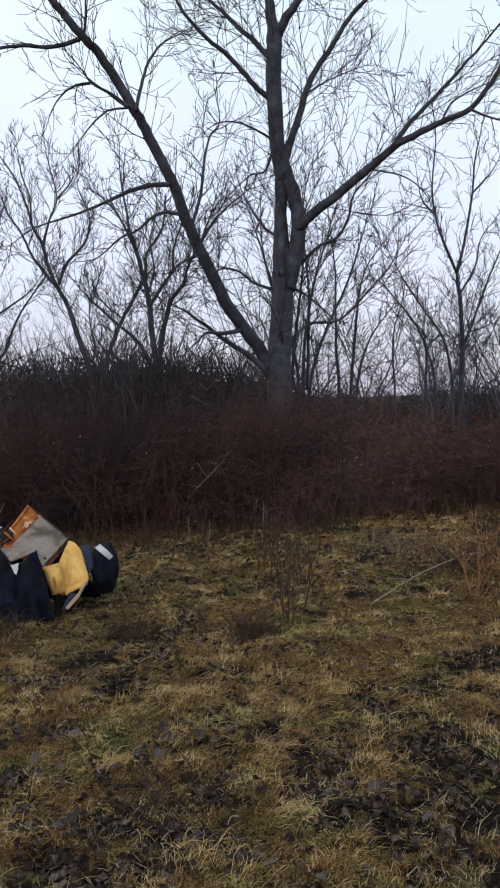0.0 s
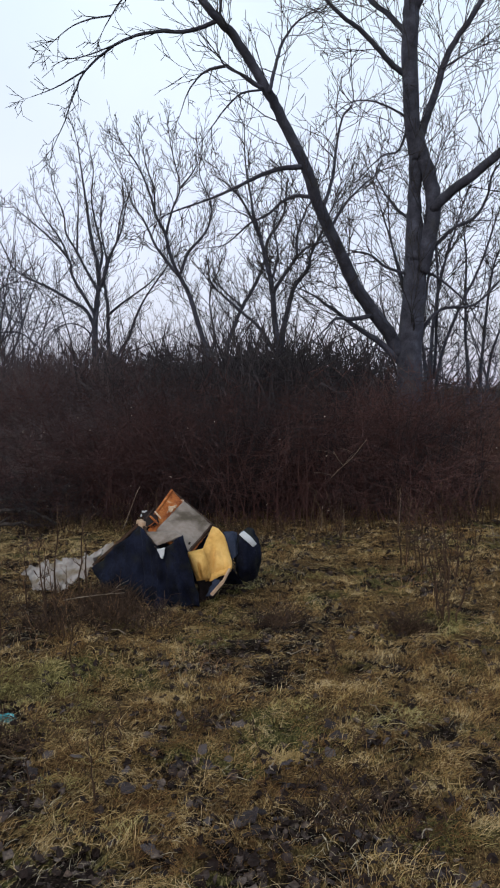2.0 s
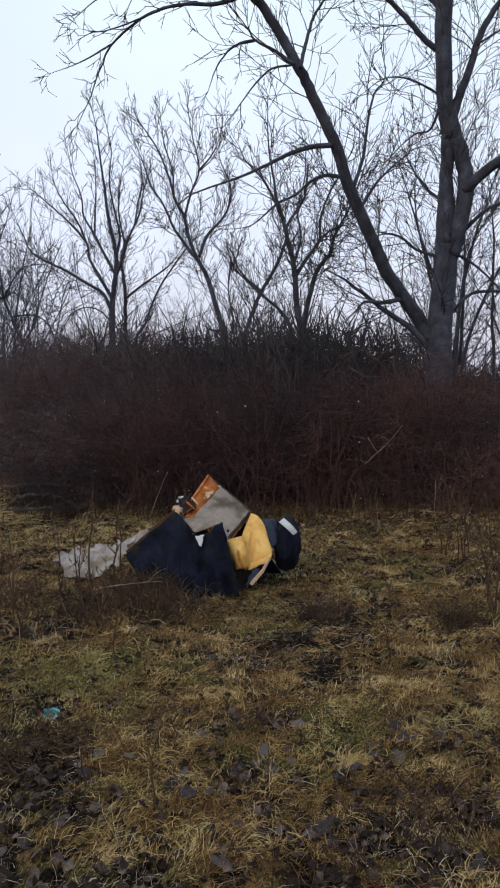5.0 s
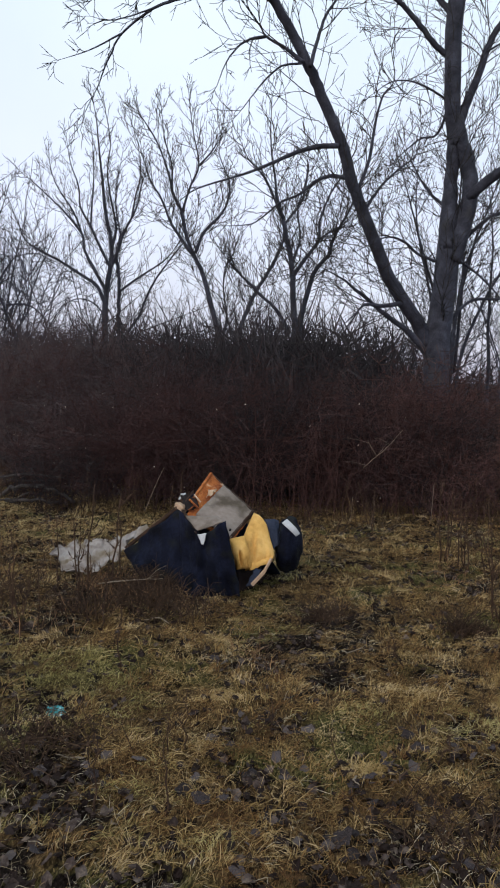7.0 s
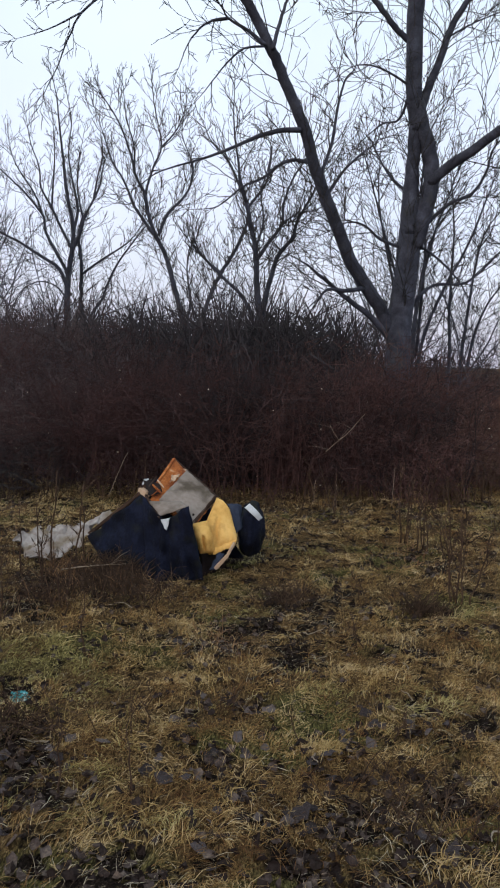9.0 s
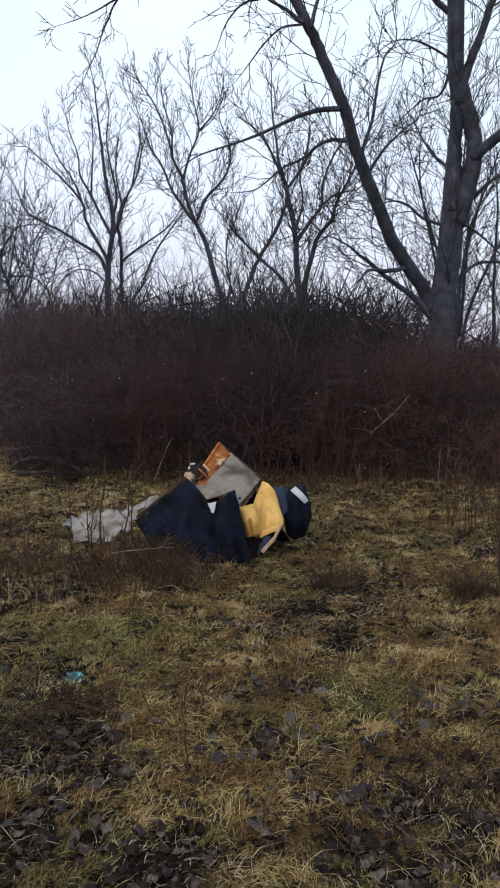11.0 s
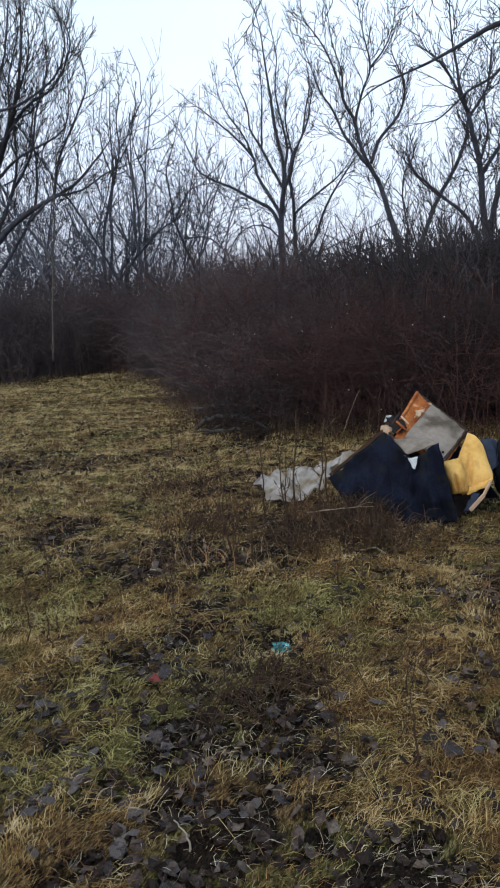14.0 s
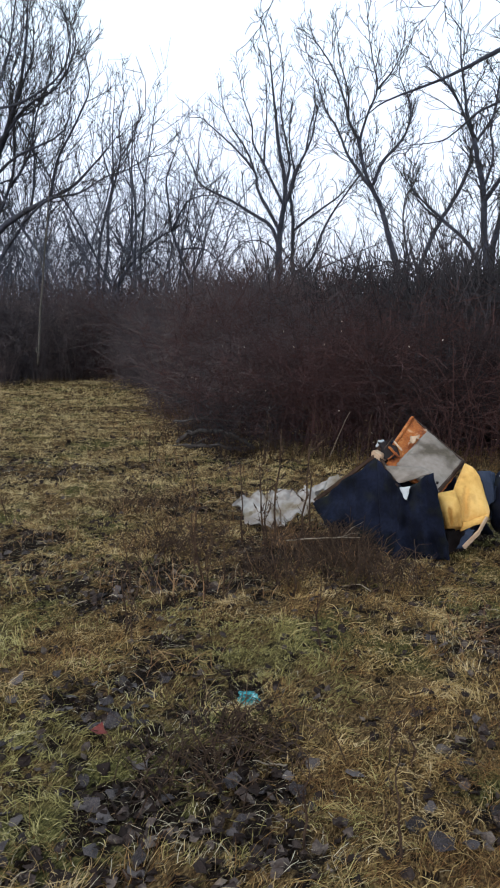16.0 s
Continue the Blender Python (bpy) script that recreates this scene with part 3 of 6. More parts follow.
ash_limbs.append((0.06, 0.014, [(0.05, 0.0, 6.32), (-0.09, 0.0, 7.18), (-0.16, 0.0, 7.96), (-0.26, 0.0, 8.65), (-0.37, 0.0, 9.67), (-0.51, 0.0, 10.35)]))
ash_limbs.append((0.05, 0.013, [(0.19, 0.0, 5.53), (0.29, 0.12, 6.25), (0.08, 0.24, 7.14), (-0.11, 0.36, 8.04), (-0.07, 0.48, 9.12), (-0.32, 0.6, 10.29)]))
ash_limbs.append((0.065, 0.014, [(0.0, 0.0, 3.74), (-0.21, -0.17, 4.38), (-0.76, -0.34, 4.76), (-1.46, -0.51, 5.20), (-1.96, -0.69, 5.44), (-2.36, -0.86, 5.76), (-2.5, -1.03, 6.20), (-2.82, -1.2, 7.05)]))
ash_limbs.append((0.06, 0.014, [(0.08, 0.0, 4.14), (-0.37, 0.13, 4.85), (-0.82, 0.26, 5.58), (-0.97, 0.39, 6.13), (-1.63, 0.51, 6.87), (-2.39, 0.64, 7.53), (-2.96, 0.77, 7.99), (-3.37, 0.9, 8.28)]))
ash_limbs.append((0.036, 0.012, [(-0.94, 0.4, 6.05), (-1.33, 0.52, 6.87), (-1.89, 0.65, 7.62), (-2.21, 0.77, 8.19), (-2.41, 0.9, 8.91)]))
ash_limbs.append((0.05, 0.013, [(0.16, 0.0, 5.01), (-0.18, -0.13, 5.69), (-0.42, -0.27, 6.27), (-0.71, -0.4, 6.85), (-0.74, -0.53, 7.50), (-0.94, -0.67, 8.14), (-1.04, -0.8, 8.98)]))
ash_limbs.append((0.036, 0.012, [(-0.41, -0.3, 6.27), (-0.4, -0.2, 7.06), (-0.39, -0.1, 7.94), (-0.5, 0.0, 9.16)]))
ash_limbs.append((0.06, 0.014, [(0.18, 0.0, 5.01), (0.45, -0.12, 5.51), (0.74, -0.24, 6.18), (1.11, -0.36, 6.75), (1.33, -0.48, 7.47), (1.61, -0.6, 8.05)]))
ash_limbs.append((0.036, 0.012, [(0.53, 0.0, 5.88), (0.26, 0.23, 6.79), (0.17, 0.47, 7.63), (0.3, 0.7, 8.91)]))
ash_limbs.append((0.034, 0.012, [(0.93, -0.2, 6.56), (0.97, 0.03, 7.26), (1.05, 0.27, 8.00), (0.85, 0.5, 9.10)]))
ash_limbs.append((0.07, 0.04, [(0.37, 0.3, -0.25), (0.37, 0.3, 2.71), (0.33, 0.32, 3.44), (0.35, 0.34, 4.35), (0.28, 0.36, 5.06), (0.23, 0.38, 5.50), (0.37, 0.4, 6.12)]))
ash_limbs.append((0.045, 0.012, [(0.37, 0.3, 4.26), (1.01, 0.15, 4.67), (1.77, 0.0, 5.09), (2.18, -0.15, 5.37), (2.62, -0.3, 5.90)]))
ash_limbs.append((0.055, 0.014, [(0.54, 0.5, -0.25), (0.54, 0.5, 2.63), (0.94, 0.58, 3.47), (1.29, 0.67, 4.40), (1.74, 0.75, 5.12), (2.28, 0.83, 5.83), (2.68, 0.92, 6.35), (2.81, 1.0, 7.27)]))
ash_limbs.append((0.03, 0.012, [(0.03, 0.0, 3.42), (-0.33, -0.2, 3.85), (-0.82, -0.4, 3.95), (-1.31, -0.6, 3.62), (-1.51, -0.8, 3.07)]))
# willow
willow_at = (-8.19, 26.5)
willow_limbs.append((0.095, 0.05, [(0.04, 0.0, -0.25), (0.04, 0.0, 2.64), (-0.14, 0.0, 3.42), (-0.39, 0.0, 4.29), (-0.59, 0.0, 4.89), (-0.83, 0.0, 5.32), (-1.06, 0.0, 5.84), (-1.24, 0.0, 6.67)]))
willow_limbs.append((0.05, 0.013, [(-1.24, 0.0, 6.67), (-1.57, 0.1, 7.24), (-1.75, 0.2, 7.87), (-2.17, 0.3, 8.86), (-2.61, 0.4, 9.5), (-2.93, 0.5, 9.89)]))
willow_limbs.append((0.055, 0.013, [(-0.83, 0.0, 5.29), (-1.29, -0.13, 5.91), (-1.53, -0.27, 6.31), (-1.78, -0.4, 6.96), (-2.08, -0.53, 7.44), (-2.34, -0.67, 8.25), (-2.66, -0.8, 9.18)]))
willow_limbs.append((0.055, 0.013, [(-0.78, 0.0, 5.38), (-0.55, 0.13, 6.03), (-0.15, 0.27, 6.49), (0.08, 0.4, 6.94), (0.13, 0.53, 7.66), (-0.25, 0.67, 8.57), (-0.14, 0.8, 9.72)]))
willow_limbs.append((0.042, 0.012, [(-1.24, 0.0, 6.57), (-0.96, -0.12, 7.35), (-0.66, -0.25, 7.99), (-0.83, -0.38, 8.96), (-0.94, -0.5, 9.83)]))
willow_limbs.append((0.034, 0.012, [(-1.6, 0.1, 7.33), (-1.67, 0.27, 8.15), (-1.97, 0.43, 9.06), (-2.15, 0.6, 10.19)]))
willow_limbs.append((0.034, 0.012, [(-0.66, -0.2, 7.97), (-0.17, -0.35, 8.42), (0.09, -0.5, 8.93)]))
willow_limbs.append((0.075, 0.03, [(0.73, -0.5, -0.25), (0.73, -0.5, 2.63), (0.9, -0.4, 3.4), (1.21, -0.3, 4.18), (1.66, -0.2, 4.95), (1.97, -0.1, 5.72), (2.02, 0.0, 6.25), (2.5, 0.1, 7.01), (2.63, 0.2, 8.04)]))
willow_limbs.append((0.04, 0.012, [(0.12, 0.3, -0.25), (0.12, 0.3, 2.65), (0.19, 0.36, 3.45), (0.05, 0.42, 4.25), (0.08, 0.48, 5.04), (0.36, 0.54, 5.58), (0.2, 0.6, 6.38)]))
willow_limbs.append((0.036, 0.012, [(1.26, -0.3, 4.23), (0.85, -0.47, 4.58), (0.52, -0.63, 5.02), (0.46, -0.8, 5.53)]))
# alder
alder_at = (-5.03, 20.5)
alder_limbs.append((0.085, 0.05, [(0.03, 0.0, -0.25), (0.03, 0.0, 2.41), (-0.05, 0.0, 3.12), (-0.08, 0.0, 3.76), (-0.12, 0.0, 4.14), (-0.23, 0.0, 4.65), (-0.35, 0.0, 5.18)]))
alder_limbs.append((0.045, 0.012, [(-0.34, 0.0, 5.16), (-0.51, 0.1, 5.69), (-0.6, 0.2, 6.22), (-0.73, 0.3, 7.01), (-0.75, 0.4, 8.06)]))
alder_limbs.append((0.034, 0.01, [(-0.37, 0.0, 5.22), (-0.6, -0.15, 5.76), (-0.78, -0.3, 6.1), (-1.08, -0.45, 6.41), (-1.25, -0.6, 6.77)]))
alder_limbs.append((0.05, 0.012, [(-0.07, 0.0, 3.93), (0.19, 0.1, 4.35), (0.46, 0.2, 4.75), (0.46, 0.3, 5.21), (0.69, 0.4, 5.86), (0.94, 0.5, 6.29), (1.17, 0.6, 6.79)]))
alder_limbs.append((0.075, 0.014, [(0.07, 0.2, -0.25), (0.07, 0.2, 2.62), (0.25, 0.29, 3.64), (0.38, 0.37, 4.07), (0.67, 0.46, 4.47), (0.78, 0.54, 4.87), (1.05, 0.63, 5.4), (1.28, 0.71, 5.95), (1.49, 0.8, 6.58)]))
alder_limbs.append((0.05, 0.012, [(-0.11, 0.0, 2.6), (-0.39, -0.16, 3.1), (-0.77, -0.32, 3.46), (-1.14, -0.48, 3.82), (-1.37, -0.64, 4.05), (-1.6, -0.8, 4.4)]))
alder_limbs.append((0.03, 0.01, [(-0.12, 0.0, 4.14), (0.07, -0.1, 4.76), (0.0, -0.2, 5.37), (0.18, -0.3, 5.96), (0.23, -0.4, 6.66)]))
alder_limbs.append((0.03, 0.01, [(0.46, 0.2, 4.75), (0.79, 0.33, 5.02), (1.23, 0.47, 5.13), (1.54, 0.6, 5.39)]))
# crab
crab_at = (-14.17, 25.0)
crab_limbs.append((0.06, 0.035, [(0.04, 0.0, -0.25), (0.04, 0.0, 2.31), (-0.07, 0.0, 2.75), (-0.33, 0.0, 3.36), (-0.64, 0.0, 4.14)]))
crab_limbs.append((0.036, 0.011, [(-0.64, 0.0, 4.14), (-0.8, 0.1, 5.09), (-0.89, 0.2, 5.78), (-0.6, 0.3, 6.6), (-0.42, 0.4, 7.34)]))
crab_limbs.append((0.034, 0.011, [(-0.64, 0.0, 4.14), (-0.25, -0.12, 4.69), (0.17, -0.25, 5.02), (0.98, -0.38, 5.05), (1.66, -0.5, 4.62)]))
crab_limbs.append((0.045, 0.02, [(-2.85, 0.4, -0.25), (-2.85, 0.4, 2.36), (-2.36, 0.32, 3.14), (-1.82, 0.24, 3.55), (-1.28, 0.16, 3.94), (-0.68, 0.08, 4.19), (-0.28, 0.0, 4.37)]))
crab_limbs.append((0.034, 0.011, [(-0.07, 0.0, 2.75), (0.29, 0.1, 3.33), (0.41, 0.2, 4.0), (0.36, 0.3, 5.01), (0.43, 0.4, 5.93)]))
crab_limbs.append((0.034, 0.011, [(-0.32, 0.0, 3.61), (0.53, -0.17, 3.57), (1.19, -0.33, 3.09), (1.93, -0.5, 2.52)]))
# poplar
poplar_at = (-20.53, 30.0)
poplar_limbs.append((0.075, 0.014, [(-0.01, 0.0, -0.25), (-0.01, 0.0, 2.55), (0.25, 0.0, 4.02), (0.31, 0.0, 5.36), (0.58, 0.0, 6.48), (0.92, 0.0, 7.56), (0.89, 0.0, 8.67), (1.11, 0.0, 9.54), (1.09, 0.0, 10.52)]))
poplar_limbs.append((0.07, 0.014, [(2.0, -0.5, -0.25), (2.0, -0.5, 2.46), (2.01, -0.5, 3.90), (2.21, -0.5, 5.36), (2.26, -0.5, 6.63), (2.55, -0.5, 8.03), (2.76, -0.5, 9.58)]))
poplar_limbs.append((0.034, 0.011, [(0.58, 0.0, 6.48), (0.07, 0.17, 7.68), (-0.07, 0.33, 8.84), (0.1, 0.5, 9.96)]))
poplar_limbs.append((0.034, 0.011, [(0.92, 0.0, 7.56), (1.55, -0.13, 8.21), (1.94, -0.27, 9.03), (1.92, -0.4, 9.97)]))
poplar_limbs.append((0.034, 0.011, [(2.24, -0.5, 6.45), (1.7, -0.25, 7.62), (1.58, 0.0, 8.59)]))
poplar_limbs.append((0.06, 0.013, [(0.36, 0.8, -0.25), (0.36, 0.8, 2.54), (0.39, 0.8, 3.85), (0.9, 0.8, 5.39), (0.88, 0.8, 6.74), (0.72, 0.8, 8.08)]))
# thorn
thorn_at = (-1.55, 19.50)
thorn_limbs.append((0.057, 0.012, [(-0.11, 0.0, -0.19), (-0.04, 0.0, 1.69), (0.03, 0.0, 2.94), (0.25, 0.0, 4.17), (0.52, 0.0, 5.01), (0.78, 0.0, 5.86)]))
thorn_limbs.append((0.048, 0.012, [(-0.19, 0.0, -0.19), (-0.12, 0.12, 1.7), (-0.28, 0.24, 2.96), (-0.75, 0.36, 4.5), (-1.04, 0.48, 5.54), (-1.34, 0.6, 6.47)]))
thorn_limbs.append((0.048, 0.012, [(0.02, 0.0, -0.2), (0.08, -0.12, 1.69), (0.39, -0.24, 2.91), (0.96, -0.36, 4.09), (1.27, -0.48, 5.01), (1.45, -0.6, 5.57)]))
thorn_limbs.append((0.038, 0.012, [(-0.19, 0.2, 1.7), (-0.52, 0.23, 3.48), (-0.86, 0.27, 4.99), (-0.88, 0.3, 6.25)]))
thorn_limbs.append((0.038, 0.012, [(0.05, 0.2, 1.82), (0.14, 0.03, 3.93), (0.03, -0.13, 5.37), (0.29, -0.3, 6.16)]))
# hazel
hazel_at = (-0.58, 20.00)
hazel_limbs.append((0.052, 0.015, [(-0.25, 0.0, -0.27), (-0.18, 0.0, 1.67), (-0.23, 0.0, 2.95), (-0.22, 0.0, 4.47), (-0.35, 0.0, 5.73)]))
hazel_limbs.append((0.052, 0.012, [(0.05, 0.2, -0.29), (0.1, 0.28, 1.66), (0.25, 0.35, 3.22), (0.48, 0.42, 4.51), (1.02, 0.5, 5.27)]))
hazel_limbs.append((0.048, 0.012, [(0.2, -0.2, -0.26), (0.19, -0.3, 1.78), (0.49, -0.4, 2.9), (0.99, -0.5, 3.61)]))
hazel_limbs.append((0.048, 0.012, [(-1.36, 0.4, -0.28), (-1.28, 0.44, 1.7), (-1.08, 0.48, 3.54), (-0.93, 0.52, 4.71), (-0.83, 0.56, 6.52), (-0.21, 0.6, 7.79)]))
hazel_limbs.append((0.052, 0.012, [(-1.1, 0.4, -0.29), (-1.02, 0.35, 1.83), (-0.9, 0.3, 2.99), (-0.7, 0.25, 4.27), (-0.16, 0.2, 5.26)]))
hazel_limbs.append((0.038, 0.012, [(1.03, 0.4, -0.34), (1.12, 0.33, 1.63), (1.08, 0.27, 2.92), (1.34, 0.2, 3.93)]))
hazel_limbs.append((0.048, 0.012, [(1.79, 0.4, -0.36), (1.81, 0.35, 1.61), (1.79, 0.3, 2.9), (0.97, 0.25, 4.08), (0.46, 0.2, 4.47)]))
# hawthorn
hawthorn_at = (2.19, 21.0)
hawthorn_limbs.append((0.071, 0.040, [(-0.0, 0.0, -0.25), (-0.0, 0.0, 1.71), (0.05, 0.0, 2.91), (-0.02, 0.0, 3.98), (-0.06, 0.0, 4.51)]))
hawthorn_limbs.append((0.038, 0.012, [(-0.06, 0.0, 4.51), (0.13, 0.1, 5.18), (0.36, 0.2, 6.38), (0.44, 0.3, 7.07), (0.6, 0.4, 7.75), (0.77, 0.5, 8.44)]))
hawthorn_limbs.append((0.038, 0.012, [(-0.06, 0.0, 4.49), (-0.37, -0.1, 5.16), (-0.58, -0.2, 5.8), (-0.67, -0.3, 6.43), (-0.59, -0.4, 7.55), (-0.67, -0.5, 8.28)]))
hawthorn_limbs.append((0.048, 0.012, [(0.06, 0.1, -0.25), (0.06, 0.1, 2.38), (0.34, 0.25, 3.33), (0.72, 0.4, 4.28), (1.1, 0.55, 5.1), (1.49, 0.7, 6.06)]))
hawthorn_limbs.append((0.043, 0.012, [(-0.26, -0.3, -0.25), (-0.26, -0.3, 1.72), (-0.34, -0.38, 2.38), (-0.54, -0.47, 3.03), (-1.0, -0.55, 3.69), (-1.42, -0.63, 4.33), (-1.71, -0.72, 4.84), (-1.94, -0.8, 5.22)]))
hawthorn_limbs.append((0.028, 0.010, [(-0.02, 0.0, 3.98), (0.4, 0.17, 4.65), (0.58, 0.33, 5.34), (1.03, 0.5, 5.9)]))
hawthorn_limbs.append((0.028, 0.010, [(-0.53, -0.4, 3.04), (-0.82, -0.57, 2.9), (-1.16, -0.73, 3.29), (-1.63, -0.9, 3.48)]))
hawthorn_limbs.append((0.031, 0.012, [(-0.51, 0.5, -0.25), (-0.51, 0.5, 1.59), (-0.59, 0.6, 2.43), (-0.73, 0.7, 2.99), (-0.68, 0.8, 3.83)]))
hawthorn_limbs.append((0.025, 0.009, [(0.39, 0.3, 6.41), (0.91, 0.5, 6.97), (1.24, 0.7, 7.55)]))
hawthorn_limbs.append((0.025, 0.009, [(-0.6, -0.3, 5.78), (-0.94, -0.45, 6.15), (-1.08, -0.6, 6.75)]))
# birch
birch_at = (-20.78, 30.00)
birch_limbs.append((0.087, 0.015, [(-0.11, 0.0, 0.52), (0.03, 0.0, 2.73), (0.21, 0.0, 4.69), (0.8, 0.0, 6.55), (0.85, 0.0, 8.41), (1.05, 0.0, 10.38)]))
birch_limbs.append((0.062, 0.01, [(0.56, 0.0, 0.51), (0.58, 0.25, 2.72), (1.23, 0.5, 3.88), (2.28, 0.75, 4.62), (3.34, 1.0, 6.27)]))
birch_limbs.append((0.037, 0.01, [(0.21, 0.0, 4.69), (-0.07, -0.5, 6.00), (-0.12, -1.0, 7.61)]))
birch_limbs.append((0.031, 0.01, [(0.74, 0.0, 6.75), (1.35, 0.25, 7.66), (1.78, 0.5, 8.95)]))
# maple
maple_at = (-18.73, 21.00)
maple_limbs.append((0.185, 0.15, [(-0.01, 0.0, -0.25), (-0.01, 0.0, 2.56), (0.01, 0.0, 3.28), (0.02, 0.0, 3.89), (0.09, 0.0, 5.09)]))
maple_limbs.append((0.11, 0.02, [(0.07, 0.0, 4.89), (0.07, 0.08, 6.29), (0.01, 0.16, 7.28), (0.08, 0.24, 8.25), (0.03, 0.32, 9.42), (0.11, 0.4, 10.56)]))
maple_limbs.append((0.075, 0.016, [(-0.05, 0.0, 3.79), (-0.42, -0.1, 4.92), (-0.55, -0.2, 5.92), (-0.6, -0.3, 6.99), (-0.57, -0.4, 8.2), (-0.39, -0.5, 9.46)]))
maple_limbs.append((0.09, 0.018, [(0.1, 0.0, 4.18), (0.7, -0.1, 5.5), (1.19, -0.2, 6.3), (1.72, -0.3, 7.14), (2.06, -0.4, 7.97), (2.29, -0.5, 8.97), (2.42, -0.6, 9.78)]))
maple_limbs.append((0.07, 0.016, [(0.08, 0.0, 4.99), (0.46, 0.12, 6.24), (0.54, 0.24, 7.42), (0.92, 0.36, 8.34), (1.12, 0.48, 9.46), (1.2, 0.6, 10.41)]))
maple_limbs.append((0.05, 0.012, [(-0.58, -0.38, 6.58), (0.31, -0.46, 6.79), (1.27, -0.53, 6.88), (2.07, -0.61, 6.94), (2.98, -0.69, 7.23), (3.52, -0.77, 7.57), (3.79, -0.84, 8.18), (3.63, -0.92, 8.86), (3.51, -1.0, 9.36)]))
maple_limbs.append((0.035, 0.012, [(-0.23, -0.43, 9.15), (0.75, -0.55, 8.95), (1.57, -0.68, 8.61), (2.32, -0.8, 7.92)]))
maple_limbs.append((0.03, 0.01, [(1.35, -0.4, 6.24), (1.7, -0.25, 6.69), (2.15, -0.1, 6.93), (2.48, 0.05, 7.65), (2.6, 0.2, 8.57)]))
maple_limbs.append((0.1, 0.014, [(-0.02, 0.1, 3.39), (0.93, 0.0, 4.02), (1.8, -0.1, 4.38), (2.63, -0.2, 4.63), (3.43, -0.3, 4.91), (4.22, -0.4, 5.45), (4.8, -0.5, 5.89)]))
maple_limbs.append((0.081, 0.015, [(0.18, 0.0, 4.38), (-0.16, 0.27, 6.44), (-0.4, 0.53, 8.5), (-0.85, 0.8, 10.44)]))
maple_limbs.append((0.05, 0.01, [(0.35, 0.0, 5.13), (1.66, -0.33, 5.71), (3.41, -0.67, 6.16), (3.9, -1.0, 7.36)]))
maple_limbs.append((0.05, 0.012, [(0.21, 0.0, 3.56), (1.02, 0.12, 5.04), (1.16, 0.24, 6.09), (1.0, 0.36, 7.75), (1.39, 0.48, 9.02), (1.34, 0.6, 10.34)]))
maple_limbs.append((0.05, 0.012, [(0.14, 0.0, 4.65), (1.21, -0.12, 6.32), (1.8, -0.25, 7.36), (2.35, -0.38, 8.23), (2.42, -0.5, 9.39)]))
maple_limbs.append((0.045, 0.011, [(0.58, 0.0, 5.96), (1.87, -0.16, 6.95), (2.92, -0.32, 7.27), (3.52, -0.48, 7.76), (3.8, -0.64, 8.33), (3.44, -0.8, 9.06)]))
maple_limbs.append((0.04, 0.011, [(1.0, 0.2, 5.05), (1.59, 0.3, 5.9), (1.8, 0.4, 6.92), (2.21, 0.5, 8.05), (2.15, 0.6, 9.22)]))
maple_limbs.append((0.05, 0.012, [(0.0, 0.1, 2.5), (1.17, 0.62, 4.31), (1.39, 0.75, 5.54), (1.27, 0.88, 6.78), (1.53, 1.0, 7.82)]))
maple_limbs.append((0.045, 0.012, [(2.44, 0.0, 4.68), (2.62, 0.12, 5.62), (3.16, 0.25, 6.59), (3.5, 0.38, 7.42), (3.31, 0.5, 8.31)]))
maple_limbs.append((0.04, 0.012, [(1.77, -0.3, 4.04), (2.6, -0.36, 4.55), (3.63, -0.42, 4.67), (4.47, -0.48, 5.0), (5.18, -0.54, 5.13), (6.12, -0.6, 5.55)]))
# sapling
sapling_at = (-13.74, 17.00)
sapling_limbs.append((0.026, 0.007, [(-0.11, 0.0, 0.53), (0.02, 0.0, 1.75), (0.22, 0.0, 3.18), (0.36, 0.0, 4.21), (0.55, 0.0, 5.21)]))
sapling_limbs.append((0.01, 0.005, [(0.12, 0.0, 2.47), (-0.17, 0.15, 3.09), (-0.36, 0.3, 3.72)]))
sapling_limbs.append((0.01, 0.005, [(0.21, 0.0, 3.06), (0.64, -0.15, 3.6), (0.94, -0.3, 4.24)]))
bare_tree(elm_at, elm_limbs, "tall bare tree with a forked dark trunk and long leaning limbs", 1, BARK, TWIG, 6.4, 1.7, 0.0100, 2, 0.055, 0.0050)
bare_tree(ash_at, ash_limbs, "slender bare tree with upswept twiggy branches", 2, BARK, TWIG, 5.0, 1.1, 0.013, 2, 0.15, 0.0074)
bare_tree(willow_at, willow_limbs, "bare tree with leaning crooked twin stems", 3, BARK, TWIG, 6.2, 1.45, 0.014, 2, 0.13, 0.0074)
bare_tree(alder_at, alder_limbs, "bare tree with a crooked split stem", 4, BARK, TWIG, 6.0, 1.4, 0.013, 2, 0.11, 0.0064)
bare_tree(crab_at, crab_limbs, "small crooked bare tree with arching stems", 11, BARK, TWIG, 3.4, 1.2, 0.014, 2, 0.10, 0.0070)
bare_tree(poplar_at, poplar_limbs, "group of tall straight bare stems at the wood's edge", 12, BARK, TWIG, 2.8, 1.0, 0.014, 2, 0.20, 0.0078)
bare_tree(hawthorn_at, hawthorn_limbs, "spreading bare tree with several thin stems", 5, BARK, TWIG, 4.4, 1.3, 0.012, 2, 0.12, 0.0062)
bare_tree(hazel_at, hazel_limbs, "thin multi-stemmed bare tree", 9, BARK, TWIG, 5.4, 1.2, 0.012, 2, 0.10, 0.0062)
